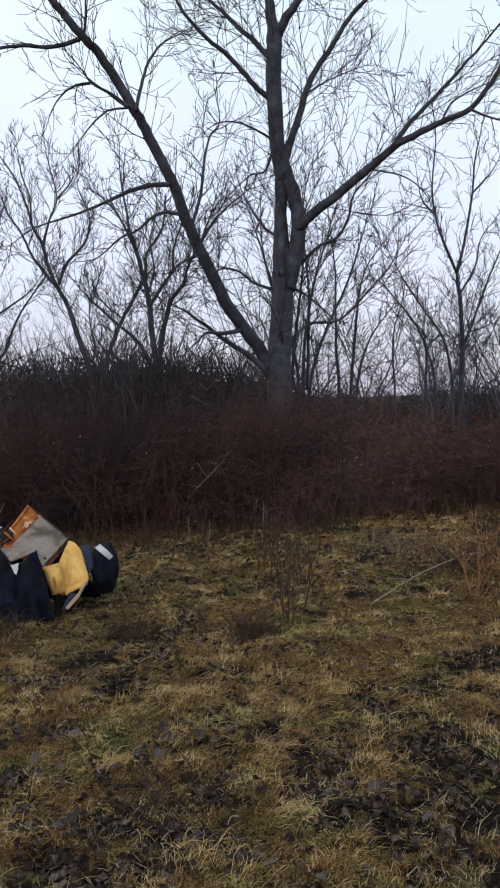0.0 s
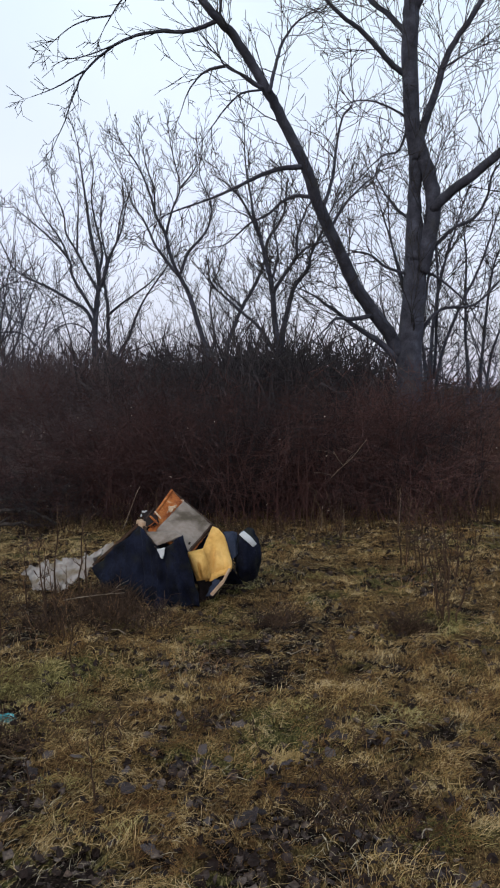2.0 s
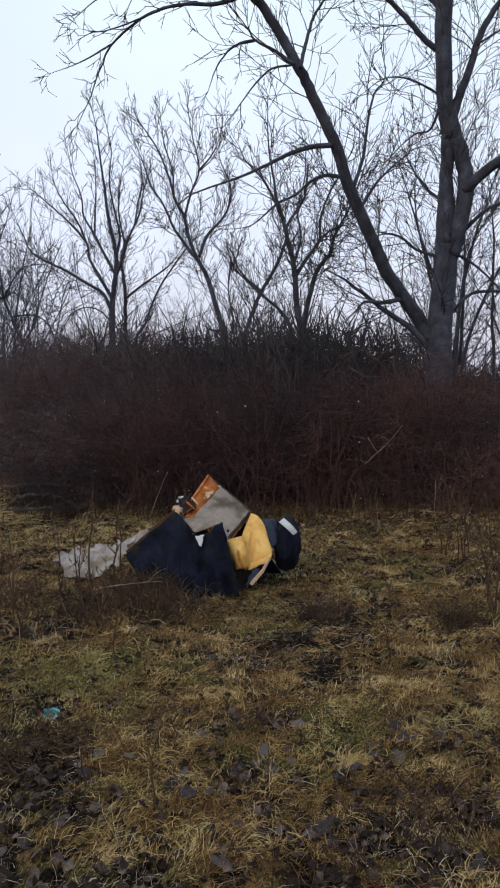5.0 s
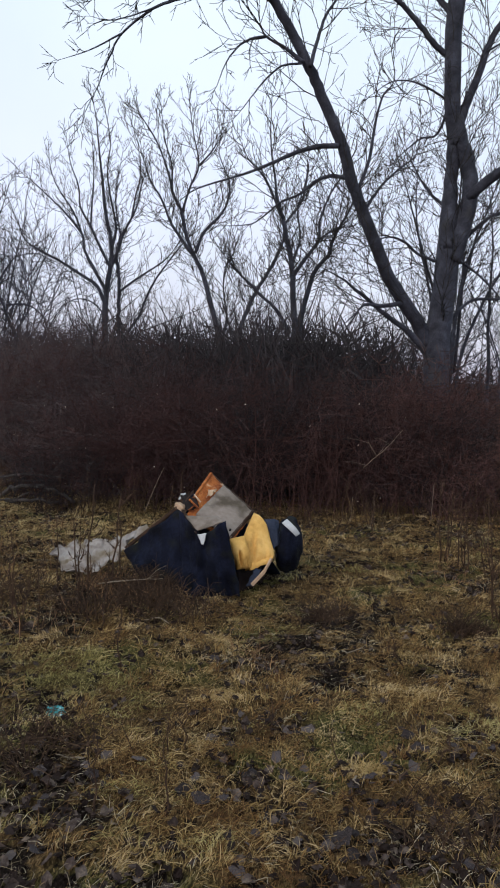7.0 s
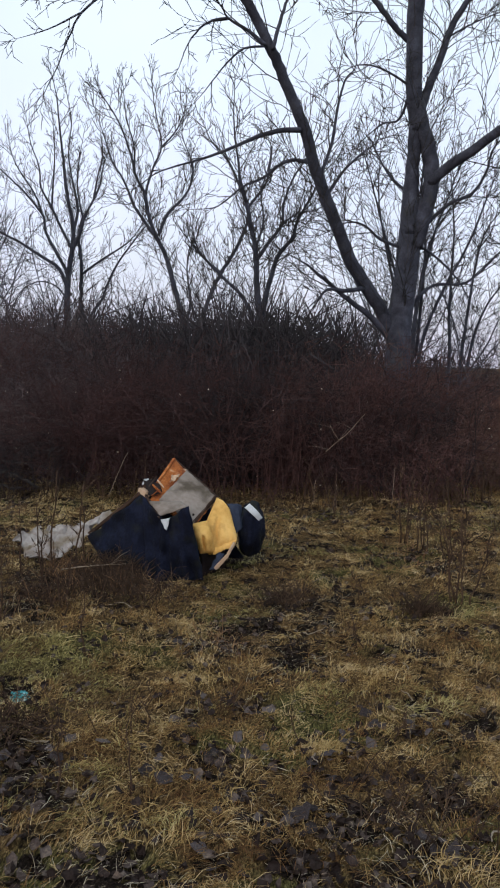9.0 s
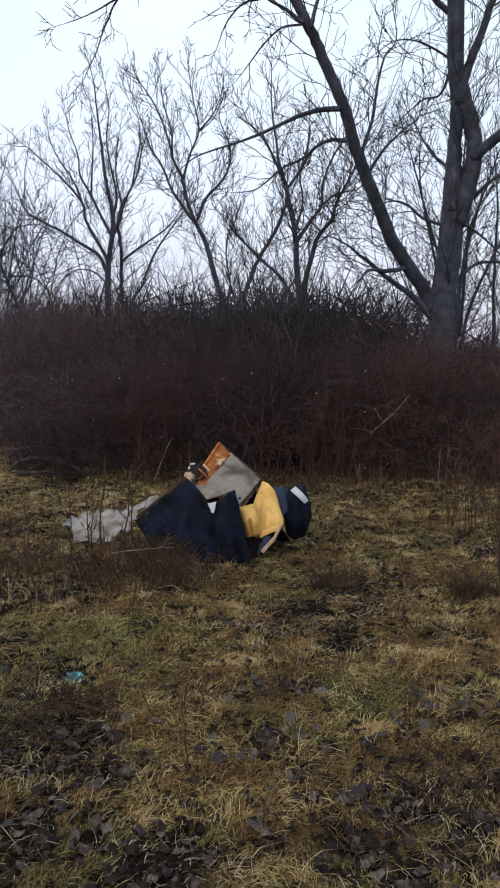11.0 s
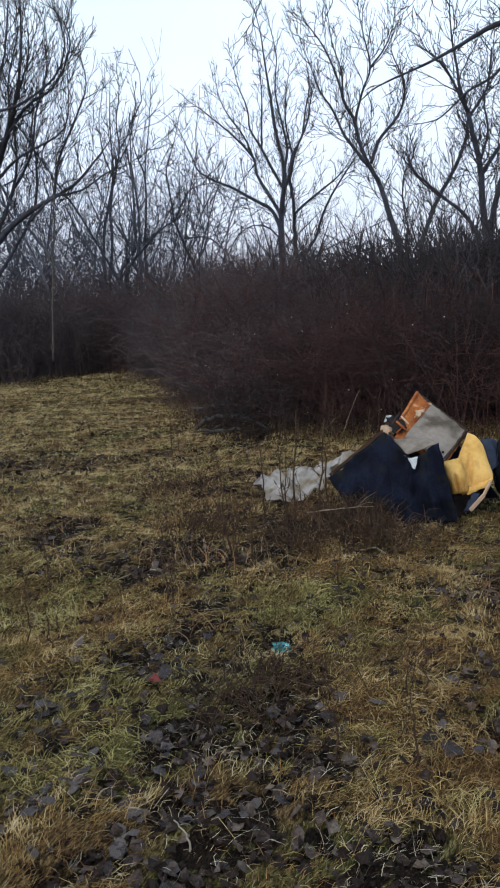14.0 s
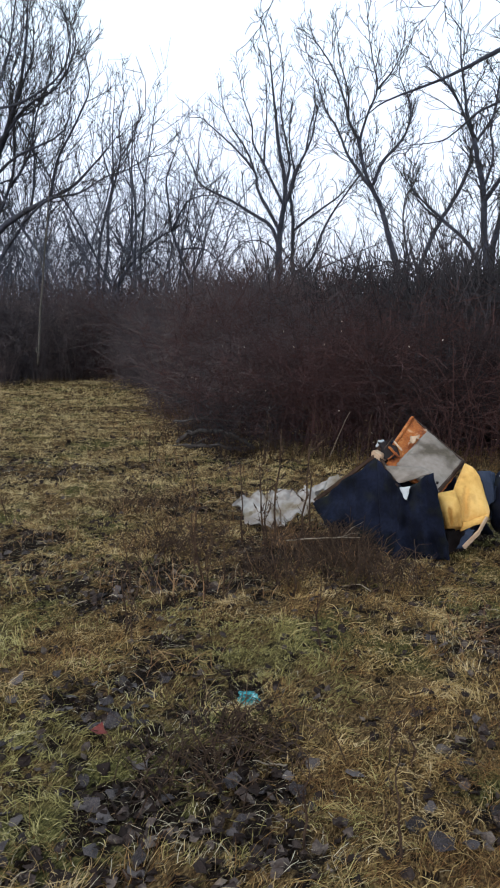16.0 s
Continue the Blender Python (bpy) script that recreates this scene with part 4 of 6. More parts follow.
bare_tree(thorn_at, thorn_limbs, "bushy bare tree with dense fine twigs", 10, BARK, TWIG, 5.6, 1.1, 0.011, 2, 0.10, 0.0058)
bare_tree(birch_at, birch_limbs, "tall thin bare tree at the wood's edge", 6, BARK, TWIG, 3.0, 1.0, 0.014, 2, 0.18, 0.0078)
bare_tree(maple_at, maple_limbs, "broad bare tree with dense dark branches", 7, BARK, TWIG, 5.4, 1.6, 0.013, 2, 0.17, 0.0068)
bare_tree(sapling_at, sapling_limbs, "thin pale sapling standing before the thicket", 8, PALE_BARK, TWIG, 2.0, 0.5, 0.006, 1, 0.2, 0.0035)


# ---- far woods ----
def wood_variant(seed):
    rng, w = random.Random(seed), Pieces()
    h = rng.uniform(4.0, 6.0)
    for stem in range(rng.randint(2, 4)):
        q, pts, lean = Vector((rng.gauss(0, 0.4), rng.gauss(0, 0.4), -0.2)), [], Vector((rng.gauss(0, 0.28), rng.gauss(0, 0.28), 1))
        for i in range(6):
            pts.append(q.copy())
            q += lean.normalized() * h / 5
            lean += Vector((rng.gauss(0, 0.2), rng.gauss(0, 0.2), 0))
        w.tube(pts, rng.uniform(0.025, 0.055), 0.012, 4)
        for j in range(9):
            s = rng.uniform(0.2, 1) * 5
            i = min(int(s), 4)
            p = pts[i].lerp(pts[i + 1], s - i)
            side = Vector((rng.gauss(0, 1), rng.gauss(0, 1), rng.uniform(0.1, 0.9))).normalized()
            grow(w, rng, p, side, rng.uniform(0.7, 1.8), 0.013, 2, 0.5, 0.3, 0.9, True)
    return np.array(w.v), np.array(w.f)


def scrub_variant(seed):
    """A rounded bush of bare stems for the floor of the wood."""
    rng, w = random.Random(seed), Pieces()
    for i in range(52):
        p = Vector((rng.gauss(0, 0.5), rng.gauss(0, 0.5), -0.05))
        e = Vector((rng.gauss(0, 0.5), rng.gauss(0, 0.5), rng.uniform(0.7, 1.5)))
        q = p + e * rng.uniform(0.6, 1.3)
        w.tube([p, p.lerp(q, 0.5) + Vector((rng.gauss(0, 0.1), rng.gauss(0, 0.1), 0.1)), q], 0.015, 0.006, 3)
        for j in range(3):
            r = p.lerp(q, rng.uniform(0.3, 1))
            w.tube([r, r + Vector((rng.gauss(0, 0.4), rng.gauss(0, 0.4), rng.gauss(0.2, 0.3)))], 0.011, 0.004, 3)
    return np.array(w.v), np.array(w.f)


def scattered(name, variants, places, mat, label, category):
    v_all, f_all, count = [], [], 0
    for x, y, s, sz, a, k in places:
        v, f = variants[k % len(variants)]
        rot = np.array([[math.cos(a), -math.sin(a), 0], [math.sin(a), math.cos(a), 0], [0, 0, 1]]) * np.array([[s], [s], [sz]])
        v_all.append(v @ rot.T + np.array([x, y, 0]))
        f_all.append(f + count)
        count += len(v)
    me = bpy.data.meshes.new(name)
    faces = [tuple(q) for f in f_all for q in f.tolist()]
    me.from_pydata(np.concatenate(v_all).tolist(), [], faces)
    me.materials.append(mat)
    return tagged(new(name, me), label, category, "", "stuff")


rng = random.Random(31)
places = []
for i in range(72):
    y = 22 + 30 * rng.random() ** 0.9
    x = rng.uniform(-1.05 * y - 4, 0.30 * y + 3)
    s = rng.uniform(0.7, 1.15) * (1.0 if x > -0.62 * y else 1.55)
    places.append((x, y, s * 0.9, s, rng.uniform(0, 6.28), rng.randrange(9)))
for i in range(30):
    y = rng.uniform(25, 42)
    s = rng.uniform(1.0, 1.75)
    places.append((rng.uniform(-0.98, -0.45) * y - 3, y, s * 0.85, s, rng.uniform(0, 6.28), rng.randrange(9)))
scattered("woodland", [wood_variant(100 + i) for i in range(9)], places, HAZED_FAR_TWIG, "far wood of thin tangled bare trees", "woodland")
places = []
for i in range(165):
    y = 17.5 + 20 * rng.random()
    x = rng.uniform(-1.0 * y - 3, 0.30 * y + 2)
    if y < 24 and x < -8:
        y += 7
    if (x > -2.7 - (y - 2.1) * 0.06 and rng.random() < 0.72) or (x < -0.5 * y and rng.random() < 0.3):
        continue
    places.append((x, y, rng.uniform(1.0, 1.6), rng.uniform(0.95, 1.55) + 0.02 * y, rng.uniform(0, 6.28), rng.randrange(6)))
for i in range(58):
    y = rng.uniform(15.8, 23)
    places.append((-2.7 - (y - 2.1) * math.tan(radians(rng.uniform(1, 22))), y, rng.uniform(0.9, 1.3), rng.uniform(1.2, 1.7), rng.uniform(0, 6.28), rng.randrange(6)))
for i in range(30):
    y = rng.uniform(15.8, 20)
    places.append((-2.7 - (y - 2.1) * math.tan(radians(rng.uniform(3, 13))), y, rng.uniform(0.9, 1.2), rng.uniform(1.3, 1.75), rng.uniform(0, 6.28), rng.randrange(6)))
for i in range(70):
    places.append((rng.uniform(-14, 13), rng.uniform(27, 40), rng.uniform(1.2, 1.8), rng.uniform(1.0, 1.35), rng.uniform(0, 6.28), rng.randrange(6)))
scattered("undergrowth", [scrub_variant(140 + i) for i in range(6)], places, UNDER, "dark bare undergrowth between the trees", "undergrowth")


# ---- thicket ----
def spike(c, p, q, r):
    """A thin three-sided thorn or side twig from p to its tip q."""
    d = (q - p).normalized()
    a = d.cross(Vector((0.3, 0.8, 0.5))).normalized()
    b = d.cross(a)
    n = len(c.v)
    for k in range(3):
        w = p + a * (r * math.cos(k * 2.094)) + b * (r * math.sin(k * 2.094))
        c.v.append(tuple(w))
    c.v.append(tuple(q))
    c.f += [(n, n + 1, n + 3), (n + 1, n + 2, n + 3), (n + 2, n, n + 3)]


def cane_clump(seed, canes, height, reach=0.5, twigs=4, thick=1.0):
    """A clump of arching canes with short side twigs."""
    rng, c = random.Random(seed), Pieces()
    for i in range(canes):
        a, rad = rng.uniform(0, 6.28), 0.6 * math.sqrt(rng.random())
        p = Vector((math.cos(a) * rad, math.sin(a) * rad, -0.05))
        h = height * (rng.uniform(0.3, 1.0) if rng.random() < 0.6 else rng.uniform(0.85, 1.2))
        out = Vector((rng.gauss(0, reach), rng.gauss(0, reach), 0))
        arch = rng.uniform(0.0, 1.0)
        pts = []
        for k in range(4):
            s = k / 3
            pts.append(p + out * s * (0.3 + s * 0.8) + Vector((rng.gauss(0, 0.04), rng.gauss(0, 0.04), h * (s - arch * max(0, s - 0.5) ** 2 * 1.8))))
        c.tube(pts, rng.uniform(0.0022, 0.005) * thick, 0.0016, 3)
        for t in range(twigs):
            s = rng.uniform(0.15, 1.0) * 3
            k = min(int(s), 2)
            q = pts[k].lerp(pts[k + 1], s - k)
            spike(c, q, q + Vector((rng.gauss(0, 1), rng.gauss(0, 1), rng.gauss(0.1, 0.7))).normalized() * rng.uniform(0.15, 0.55), 0.0034 * thick)
    return c.mesh("canes", False)


clumps = [cane_clump(200 + i, 100, 1.55 + 0.12 * (i % 3), 0.42, 8, 1.0) for i in range(7)]
for m in clumps:
    m.materials.append(CANE)
brown_clumps = [m.copy() for m in clumps[:4]]
for m in brown_clumps:
    m.materials.clear()
    m.materials.append(BROWN_CANE)
grey_clumps = [m.copy() for m in clumps[3:]]
for m in grey_clumps:
    m.materials.clear()
    m.materials.append(HAZED_GREY_CANE)
thicket = thing("bramble_thicket", (-4.5, 12.5, 0), "dense dark red-brown bramble thicket, leafless, along the field", "thicket", "", "stuff")
FRONT = [(5.0, 13.4), (1.0, 13.0), (-0.7, 13.1), (-1.3, 11.8), (-2.7, 11.3), (-3.6, 10.95), (-5.5, 11.1), (-6.7, 11.05), (-7.6, 11.9), (-9.5, 15.1), (-11.3, 17.6), (-13.4, 19.3), (-14.4, 18.3), (-14.8, 16.7), (-16.5, 15.8), (-20.0, 15.0)]


def inside(x, y):
    """How far (x, y) lies behind the thicket's front edge (negative: in the field)."""
    best, sign = 1e9, 1
    for (ax, ay), (bx, by) in zip(FRONT, FRONT[1:]):
        dx, dy = bx - ax, by - ay
        t = max(0, min(1, ((x - ax) * dx + (y - ay) * dy) / (dx * dx + dy * dy)))
        ex, ey = x - ax - t * dx, y - ay - t * dy
        d = math.hypot(ex, ey)
        if d < best:
            best, sign = d, 1 if dx * ey - dy * ex < 0 else -1
    return best * sign


rng = random.Random(77)
y = 10.6
while y < 25:
    x = -19.0
    while x < 4.5:
        px, py = x + rng.uniform(-0.3, 0.3), y + rng.uniform(-0.3, 0.3)
        d = inside(px, py)
        if 0.1 < d < 3.1 and px > -1.15 * py + 0.5:
            tall = 0.70 + 0.42 * min(1, d / 1.6) + (0.24 - 0.19 * min(1, max(0, (px + 2.5) / 1.3))) + 0.30 * noise.noise((px * 0.6, py * 0.6, 9.0)) + rng.uniform(-0.1, 0.1)
            tall += 0.26 if px < -8 else -0.17
            tall -= 0.13 * min(1, max(0, (px + 0.6) / 1.2))
            kinds = brown_clumps if rng.random() < 0.85 * min(1, max(0, (px + 3.5) / 2.0)) else clumps
            if px < -5.6 and noise.noise((px * 0.45, py * 0.45, 3.0)) + 0.45 * min(1, max(0, (-6.8 - px) / 2)) > 0.10 and rng.random() < 0.85:
                kinds = grey_clumps
            ob = part("clump", kinds[rng.randrange(len(kinds))], CANE, thicket)
            ob.matrix_basis = Matrix.Translation((px + 4.5, py - 12.5, bump_height(px, py))) @ Matrix.Rotation(rng.uniform(0, 6.28), 4, "Z") @ Matrix.Diagonal((1.15, 1.15, tall, 1))
        x += 0.66
    y += 0.66


# ---- grass, leaves ----
def blades(name, base, yaw, lift, length, width, curl, mat, label, bends=3):
    """Many bent grass blades in one mesh. base: n x 3; lift: the angle from the ground at the root; curl: how far they droop."""
    n, k = len(base), bends
    turn = rs.normal(0, 0.40, n)
    side = np.stack([-np.sin(yaw), np.cos(yaw), (rs.rand(n) - 0.5) * 1.2], 1) * (width / 2)[:, None]
    rows, p = [base - side, base + side], base
    for j in range(k):
        w, h = yaw + turn * j, lift - curl * j / 2
        p = p + np.stack([np.cos(w) * np.cos(h), np.sin(w) * np.cos(h), np.sin(h)], 1) * (length / k)[:, None]
        p[:, 2] = np.maximum(p[:, 2], base[:, 2] + 0.008)
        rows += [p - side * 0.8, p + side * 0.8] if j < k - 1 else [p]
    nv = 2 * k + 1
    v = np.stack(rows, 1).reshape(-1, 3)
    i = np.arange(n) * nv
    loops, starts = [], []
    for j in range(k - 1):
        starts.append(len(loops))
        loops += [i + 2 * j, i + 2 * j + 1, i + 2 * j + 3, i + 2 * j + 2]
    starts.append(len(loops))
    loops += [i + nv - 3, i + nv - 2, i + nv - 1]
    per = len(loops)
    me = bpy.data.meshes.new(name)
    me.vertices.add(n * nv)
    me.vertices.foreach_set("co", v.astype(np.float32).reshape(-1))
    me.loops.add(n * per)
    me.loops.foreach_set("vertex_index", np.stack(loops, 1).reshape(-1).astype(np.int32))
    me.polygons.add(n * k)
    me.polygons.foreach_set("loop_start", np.stack([np.arange(n) * per + q for q in starts], 1).reshape(-1).astype(np.int32))
    me.update(calc_edges=True)
    me.materials.append(mat)
    return tagged(new(name, me), label, "grass", "", "stuff")


def field_points(n, near=1.7, far=20.0, rs=None):
    """Random places on the field, thinning out with distance from where one stands."""
    rs = rs or np.random
    d = near + (far - near) * rs.rand(n) ** 0.8
    a = radians(90) + np.radians(-31 + 80 * rs.rand(n))
    return -2.7 + d * np.cos(a), 2.1 + d * np.sin(a), d


def patch(x, y, scale, seed):
    return noise.noise((x * scale, y * scale, seed))


MUDDY = ((-4.18, 5.1, 0.36), (-4.05, 4.9, 0.3), (-3.9, 4.55, 0.35), (-3.55, 4.55, 0.35), (-3.65, 4.75, 0.2), (-4.24, 4.72, 0.25), (-3.19, 7.3, 0.40), (-3.34, 6.5, 0.30), (-2.24, 7.15, 0.22), (-4.22, 4.66, 0.30), (-4.1, 5.3, 0.25), (-3.95, 4.5, 0.42), (-6.4, 6.9, 0.25), (-5.78, 6.2, 0.25), (-3.3, 5.0, 0.3), (-2.6, 4.4, 0.5), (-1.3, 5.0, 0.35), (-3.35, 4.2, 0.4), (-4.0, 4.45, 0.35), (-5.3, 5.5, 0.3), (-3.4, 5.5, 0.15), (-2.35, 4.7, 0.55), (-2.8, 4.5, 0.4), (-1.75, 5.0, 0.4), (-2.7, 5.6, 0.2))
SODDEN = ((-4.34, 4.74), (-4.33, 4.82), (-4.7, 4.45), (-4.56, 4.48), (-4.43, 4.42), (-4.2, 4.47), (-3.88, 4.5), (-4.13, 4.33), (-4.15, 4.19), (-4.56, 4.26), (-3.88, 4.26), (-4.61, 5.29), (-4.91, 5.28), (-4.62, 5.47), (-4.68, 5.19), (-4.81, 4.87), (-4.83, 4.78), (-4.26, 4.85), (-2.72, 5.21), (-3.01, 4.89), (-2.89, 4.76), (-3.39, 5.5), (-3.11, 4.6), (-3.14, 5.7), (-3.15, 5.22), (-2.63, 4.89), (-2.31, 5.62), (-3.47, 6.55), (-3.36, 4.97), (-3.93, 5.0), (-3.77, 5.17), (-6.25, 6.73), (-5.77, 6.26), (-5.34, 6.43), (-1.48, 5.08), (-1.63, 6.84), (-1.45, 6.78), (-2.55, 5.53), (-2.34, 4.74), (-1.97, 4.55))
LUSH = ((-5.9, 7.4, 0.8), (-6.8, 8.3, 0.9), (-2.55, 6.62, 0.42), (-4.85, 4.9, 0.6), (-1.5, 5.3, 0.4), (-5.2, 5.2, 0.5), (-3.6, 5.1, 0.25))


def worn(x, y, mud=0.3):
    """How bare and littered the ground is."""
    w = patch(x, y, 0.9, 12.4) + 0.7 * patch(x, y, 3.0, 4.4) + (0.12 if y < 5.2 else 0)
    for a, b, r in MUDDY:
        w += mud * max(0, 1 - math.hypot(x - a, (y - b) * 0.8) / r)
    for a, b in SODDEN:
        w += 0.7 * mud * max(0, 1 - math.hypot(x - a, y - b) / 0.16)
    for a, b, r in LUSH:
        w -= 0.6 * max(0, 1 - math.hypot(x - a, (y - b) * 0.8) / r)
    return w


# Worn muddy ground, plus sunk gaps darkened in colour as their shade would.
mud = gm.attributes.new("mud", "FLOAT", "POINT")
mud.data.foreach_set("value", [max(-0.5, min(1.0, 1.3 * worn(x, y) + 0.9 * gap(x, y) - 0.10)) if -8 < x < 1 and 2.5 < y < 9 else 0.0 for x, y, z in gv])

rs = np.random.RandomState(5)
np.random.seed(5)


def lie(x, y):
    """The heading in which the grass lies flattened at a place."""
    return 4.5 * noise.noise((x * 1.9, y * 1.9, 51.0)) + 2.2 * noise.noise((x * 5.5, y * 5.5, 52.0))


def tufts(count, each, near, far, spread, thin):
    """Places, headings and lifts of blades that grow in tufts, fewer where the ground lies bare."""
    cx, cy, cd = field_points(count, near, far, rs)
    bare = np.array([worn(a, b) for a, b in zip(cx, cy)])
    sunk = np.array([gap(a, b) for a, b in zip(cx, cy)])
    k = rs.rand(count) < np.clip(1.0 - thin * (bare - 0.06), 0.05, 1) * np.clip(0.82 - 2.7 * sunk * np.clip((11 - cd) / 4, 0, 1), 0.06, 1)
    cx, cy, cd = cx[k], cy[k], cd[k]
    m = len(cx)
    heading = np.array([lie(a, b) for a, b in zip(cx, cy)]) + rs.normal(0, 0.45, m)
    size = rs.uniform(0.6, 1.5, m)
    cx, cy, cd, heading, size = (np.repeat(q, each) for q in (cx, cy, cd, heading, size))
    r, a = np.abs(rs.normal(0, spread, len(cx))) * size, rs.uniform(0, 6.28, len(cx))
    yaw = np.where(rs.rand(len(cx)) < 0.72, heading + rs.normal(0, 0.42, len(cx)), a + rs.normal(0, 0.5, len(cx)))
    return cx + r * np.cos(a), cy + r * np.sin(a), cd, yaw, size


def mossy(x, y):
    """How green the turf grows at a place."""
    return patch(x, y, 1.3, 21.0) + 0.6 * patch(x, y, 4.2, 2.5) + (0.72 * min(1, max(0, (-3.6 - x) / 0.8)) if y < 6.4 else 0.24 if x < -6.0 else 0) - 0.27


for count, each, spread, thin, low, high, wide, lean, bends, name, label in (
        (17500, 12, 0.050, 3.0, 0.05, 0.155, 0.34, 0.36, 3, "grass", "matted dead yellow-brown winter grass covering the field"),
        (66000, 7, 0.036, 1.5, 0.026, 0.070, 0.50, 0.42, 2, "short_turf", "short olive and straw-coloured turf between the tufts")):
    x, y, d, yaw, size = tufts(count, each, 1.5, 20.5, spread, thin)
    k = (d < 10) | (rs.rand(len(d)) < 0.55)
    x, y, d, yaw, size = x[k], y[k], d[k], yaw[k], size[k]
    n = len(x)
    h = np.array([bump_height(a, b) for a, b in zip(x, y)])
    lift = np.clip(rs.normal(lean, 0.34, n) + 0.25 * (size - 1), 0.02, 1.35)
    length = (low + (high - low) * rs.rand(n)) * size * (1 + 0.02 * d)
    width = (0.0022 + 0.0024 * rs.rand(n)) * wide * (1 + 0.145 * d) * np.where(d < 10, 1, 1.5)
    droop = rs.uniform(0.4, 2.2, n)
    moss = np.array([mossy(a, b) for a, b in zip(x, y)]) + rs.normal(0, 0.14, n)
    dark = np.array([worn(a, b) for a, b in zip(x, y)]) + rs.normal(0, 0.16, n)
    base = np.stack([x, y, h - 0.004], 1)
    brown = dark > 0.50
    green = ~brown & (moss > (0.18 if bends == 2 else 0.42))
    pale = (rs.rand(n) < 0.85 * np.clip((-4.6 - x) / 1.8, 0, 1) * np.clip((y - 5.6) / 2.2, 0, 1))
    green &= ~pale
    for k, mat, colour in ((brown, BROWN_GRASS, "brown_"), (green, GREEN, "green_"), (pale & ~brown, PALE_GRASS, "pale_"), (~brown & ~green & ~pale, GRASS, "")):
        tone = {"pale_": "pale short yellow-green grass of the farther field", "brown_": "wet dark brown dead grass in worn patches of the field", "green_": "short moss-green grass in damp patches of the field"}.get(colour, label)
        blades(colour + name, base[k], yaw[k], lift[k], length[k], width[k], droop[k], mat, tone, bends)

# a close pile of fine short blades in the near turf
x, y, d, yaw, size = tufts(13000, 8, 1.5, 5.6, 0.04, 2.4)
n = len(x)
h = np.array([bump_height(a, b) for a, b in zip(x, y)])
olive = np.array([mossy(a, b) for a, b in zip(x, y)]) + rs.normal(0, 0.16, n) > 0.15
for k, mat, name, label in ((olive, GREEN, "green_pile", "fine olive blades of the close turf"), (~olive, GRASS, "straw_pile", "fine straw-coloured blades of the close turf")):
    blades(name, np.stack([x, y, h - 0.003], 1)[k], yaw[k], np.clip(rs.normal(0.55, 0.3, k.sum()), 0.05, 1.3), (0.022 + 0.04 * rs.rand(k.sum())) * size[k], 0.0012 + 0.0012 * rs.rand(k.sum()), rs.uniform(0.4, 1.8, k.sum()), mat, label, 2)

# pale tussocks of long bent straw
tx, ty, tyaw, tlen = [], [], [], []
scatter = []
for i in range(330):
    dd, aa = 3.6 + 6.8 * rs.rand() ** 0.8, radians(90 + rs.uniform(-22, 46))
    a, b = -2.7 + dd * math.cos(aa), 2.1 + dd * math.sin(aa)
    if gap(a, b) < 0 and worn(a, b) < 0.2:
        scatter.append((a, b, 34))
for cx, cy, m in ((-3.35, 4.75, 150), (-3.10, 4.95, 120), (-3.55, 5.2, 90), (-2.75, 5.35, 120), (-3.75, 6.15, 90), (-2.55, 6.1, 90), (-3.35, 6.0, 110), (-2.0, 5.2, 110), (-1.7, 6.4, 90), (-4.55, 5.75, 80), (-2.35, 4.6, 120), (-1.2, 6.0, 100), (-3.05, 6.75, 80), (-2.7, 7.3, 80), (-1.6, 7.4, 80), (-5.1, 7.0, 70), (-3.9, 5.35, 70), *scatter):
    h0 = rs.uniform(0, 6.28)
    a = rs.uniform(0, 6.28, m)
    r = np.abs(rs.normal(0, 0.075, m))
    tx.append(cx + r * np.cos(a))
    ty.append(cy + r * np.sin(a))
    tyaw.append(np.where(rs.rand(m) < 0.6, h0 + rs.normal(0, 0.6, m), a))
    tlen.append(rs.uniform(0.06, 0.18, m))
x, y, yaw, length = (np.concatenate(q) for q in (tx, ty, tyaw, tlen))
n = len(x)
h = np.array([bump_height(a, b) for a, b in zip(x, y)])
blades("straw_tussock", np.stack([x, y, h - 0.004], 1), yaw, np.clip(rs.normal(0.62, 0.3, n), 0.1, 1.4), length, (0.0016 + 0.0014 * rs.rand(n)) * (1 + 0.13 * np.maximum(y - 4.5, 0)), rs.uniform(0.8, 1.9, n), TUSSOCK, "pale tussocks of long bent straw-coloured grass", 4)

# thin bleached stalks lying crosswise over the turf and the litter
x, y, d = field_points(34000, 1.6, 9.5, rs)
keep = np.array([worn(a, b) + 0.4 * gap(a, b) for a, b in zip(x, y)]) + rs.normal(0, 0.2, len(x)) > 0.02
x, y, d = x[keep], y[keep], d[keep]
n = len(x)
h = np.array([bump_height(a, b) for a, b in zip(x, y)])
blades("bleached_stalk", np.stack([x, y, h + 0.004], 1), np.array([lie(a, b) for a, b in zip(x, y)]) + rs.normal(0, 0.9, n), np.clip(rs.normal(0.32, 0.26, n), 0.02, 1.2), 0.03 + 0.08 * rs.rand(n) ** 1.5, (0.0009 + 0.0010 * rs.rand(n)) * (1 + 0.10 * d), rs.uniform(0.3, 1.8, n), BLEACHED, "thin bleached dead stalks strewn over the turf and leaves", 3)

# the same field goes on behind and to the sides
x, y = np.repeat(rs.uniform(-16, 9, 7000), 4), np.repeat(rs.uniform(-9, 14, 7000), 4)
x, y = x + rs.normal(0, 0.07, len(x)), y + rs.normal(0, 0.07, len(x))
k = (y < 3.2) | (x > 1.5) | (x < -12)
x, y = x[k], y[k]
n = len(x)
h = np.array([bump_height(a, b) for a, b in zip(x, y)])
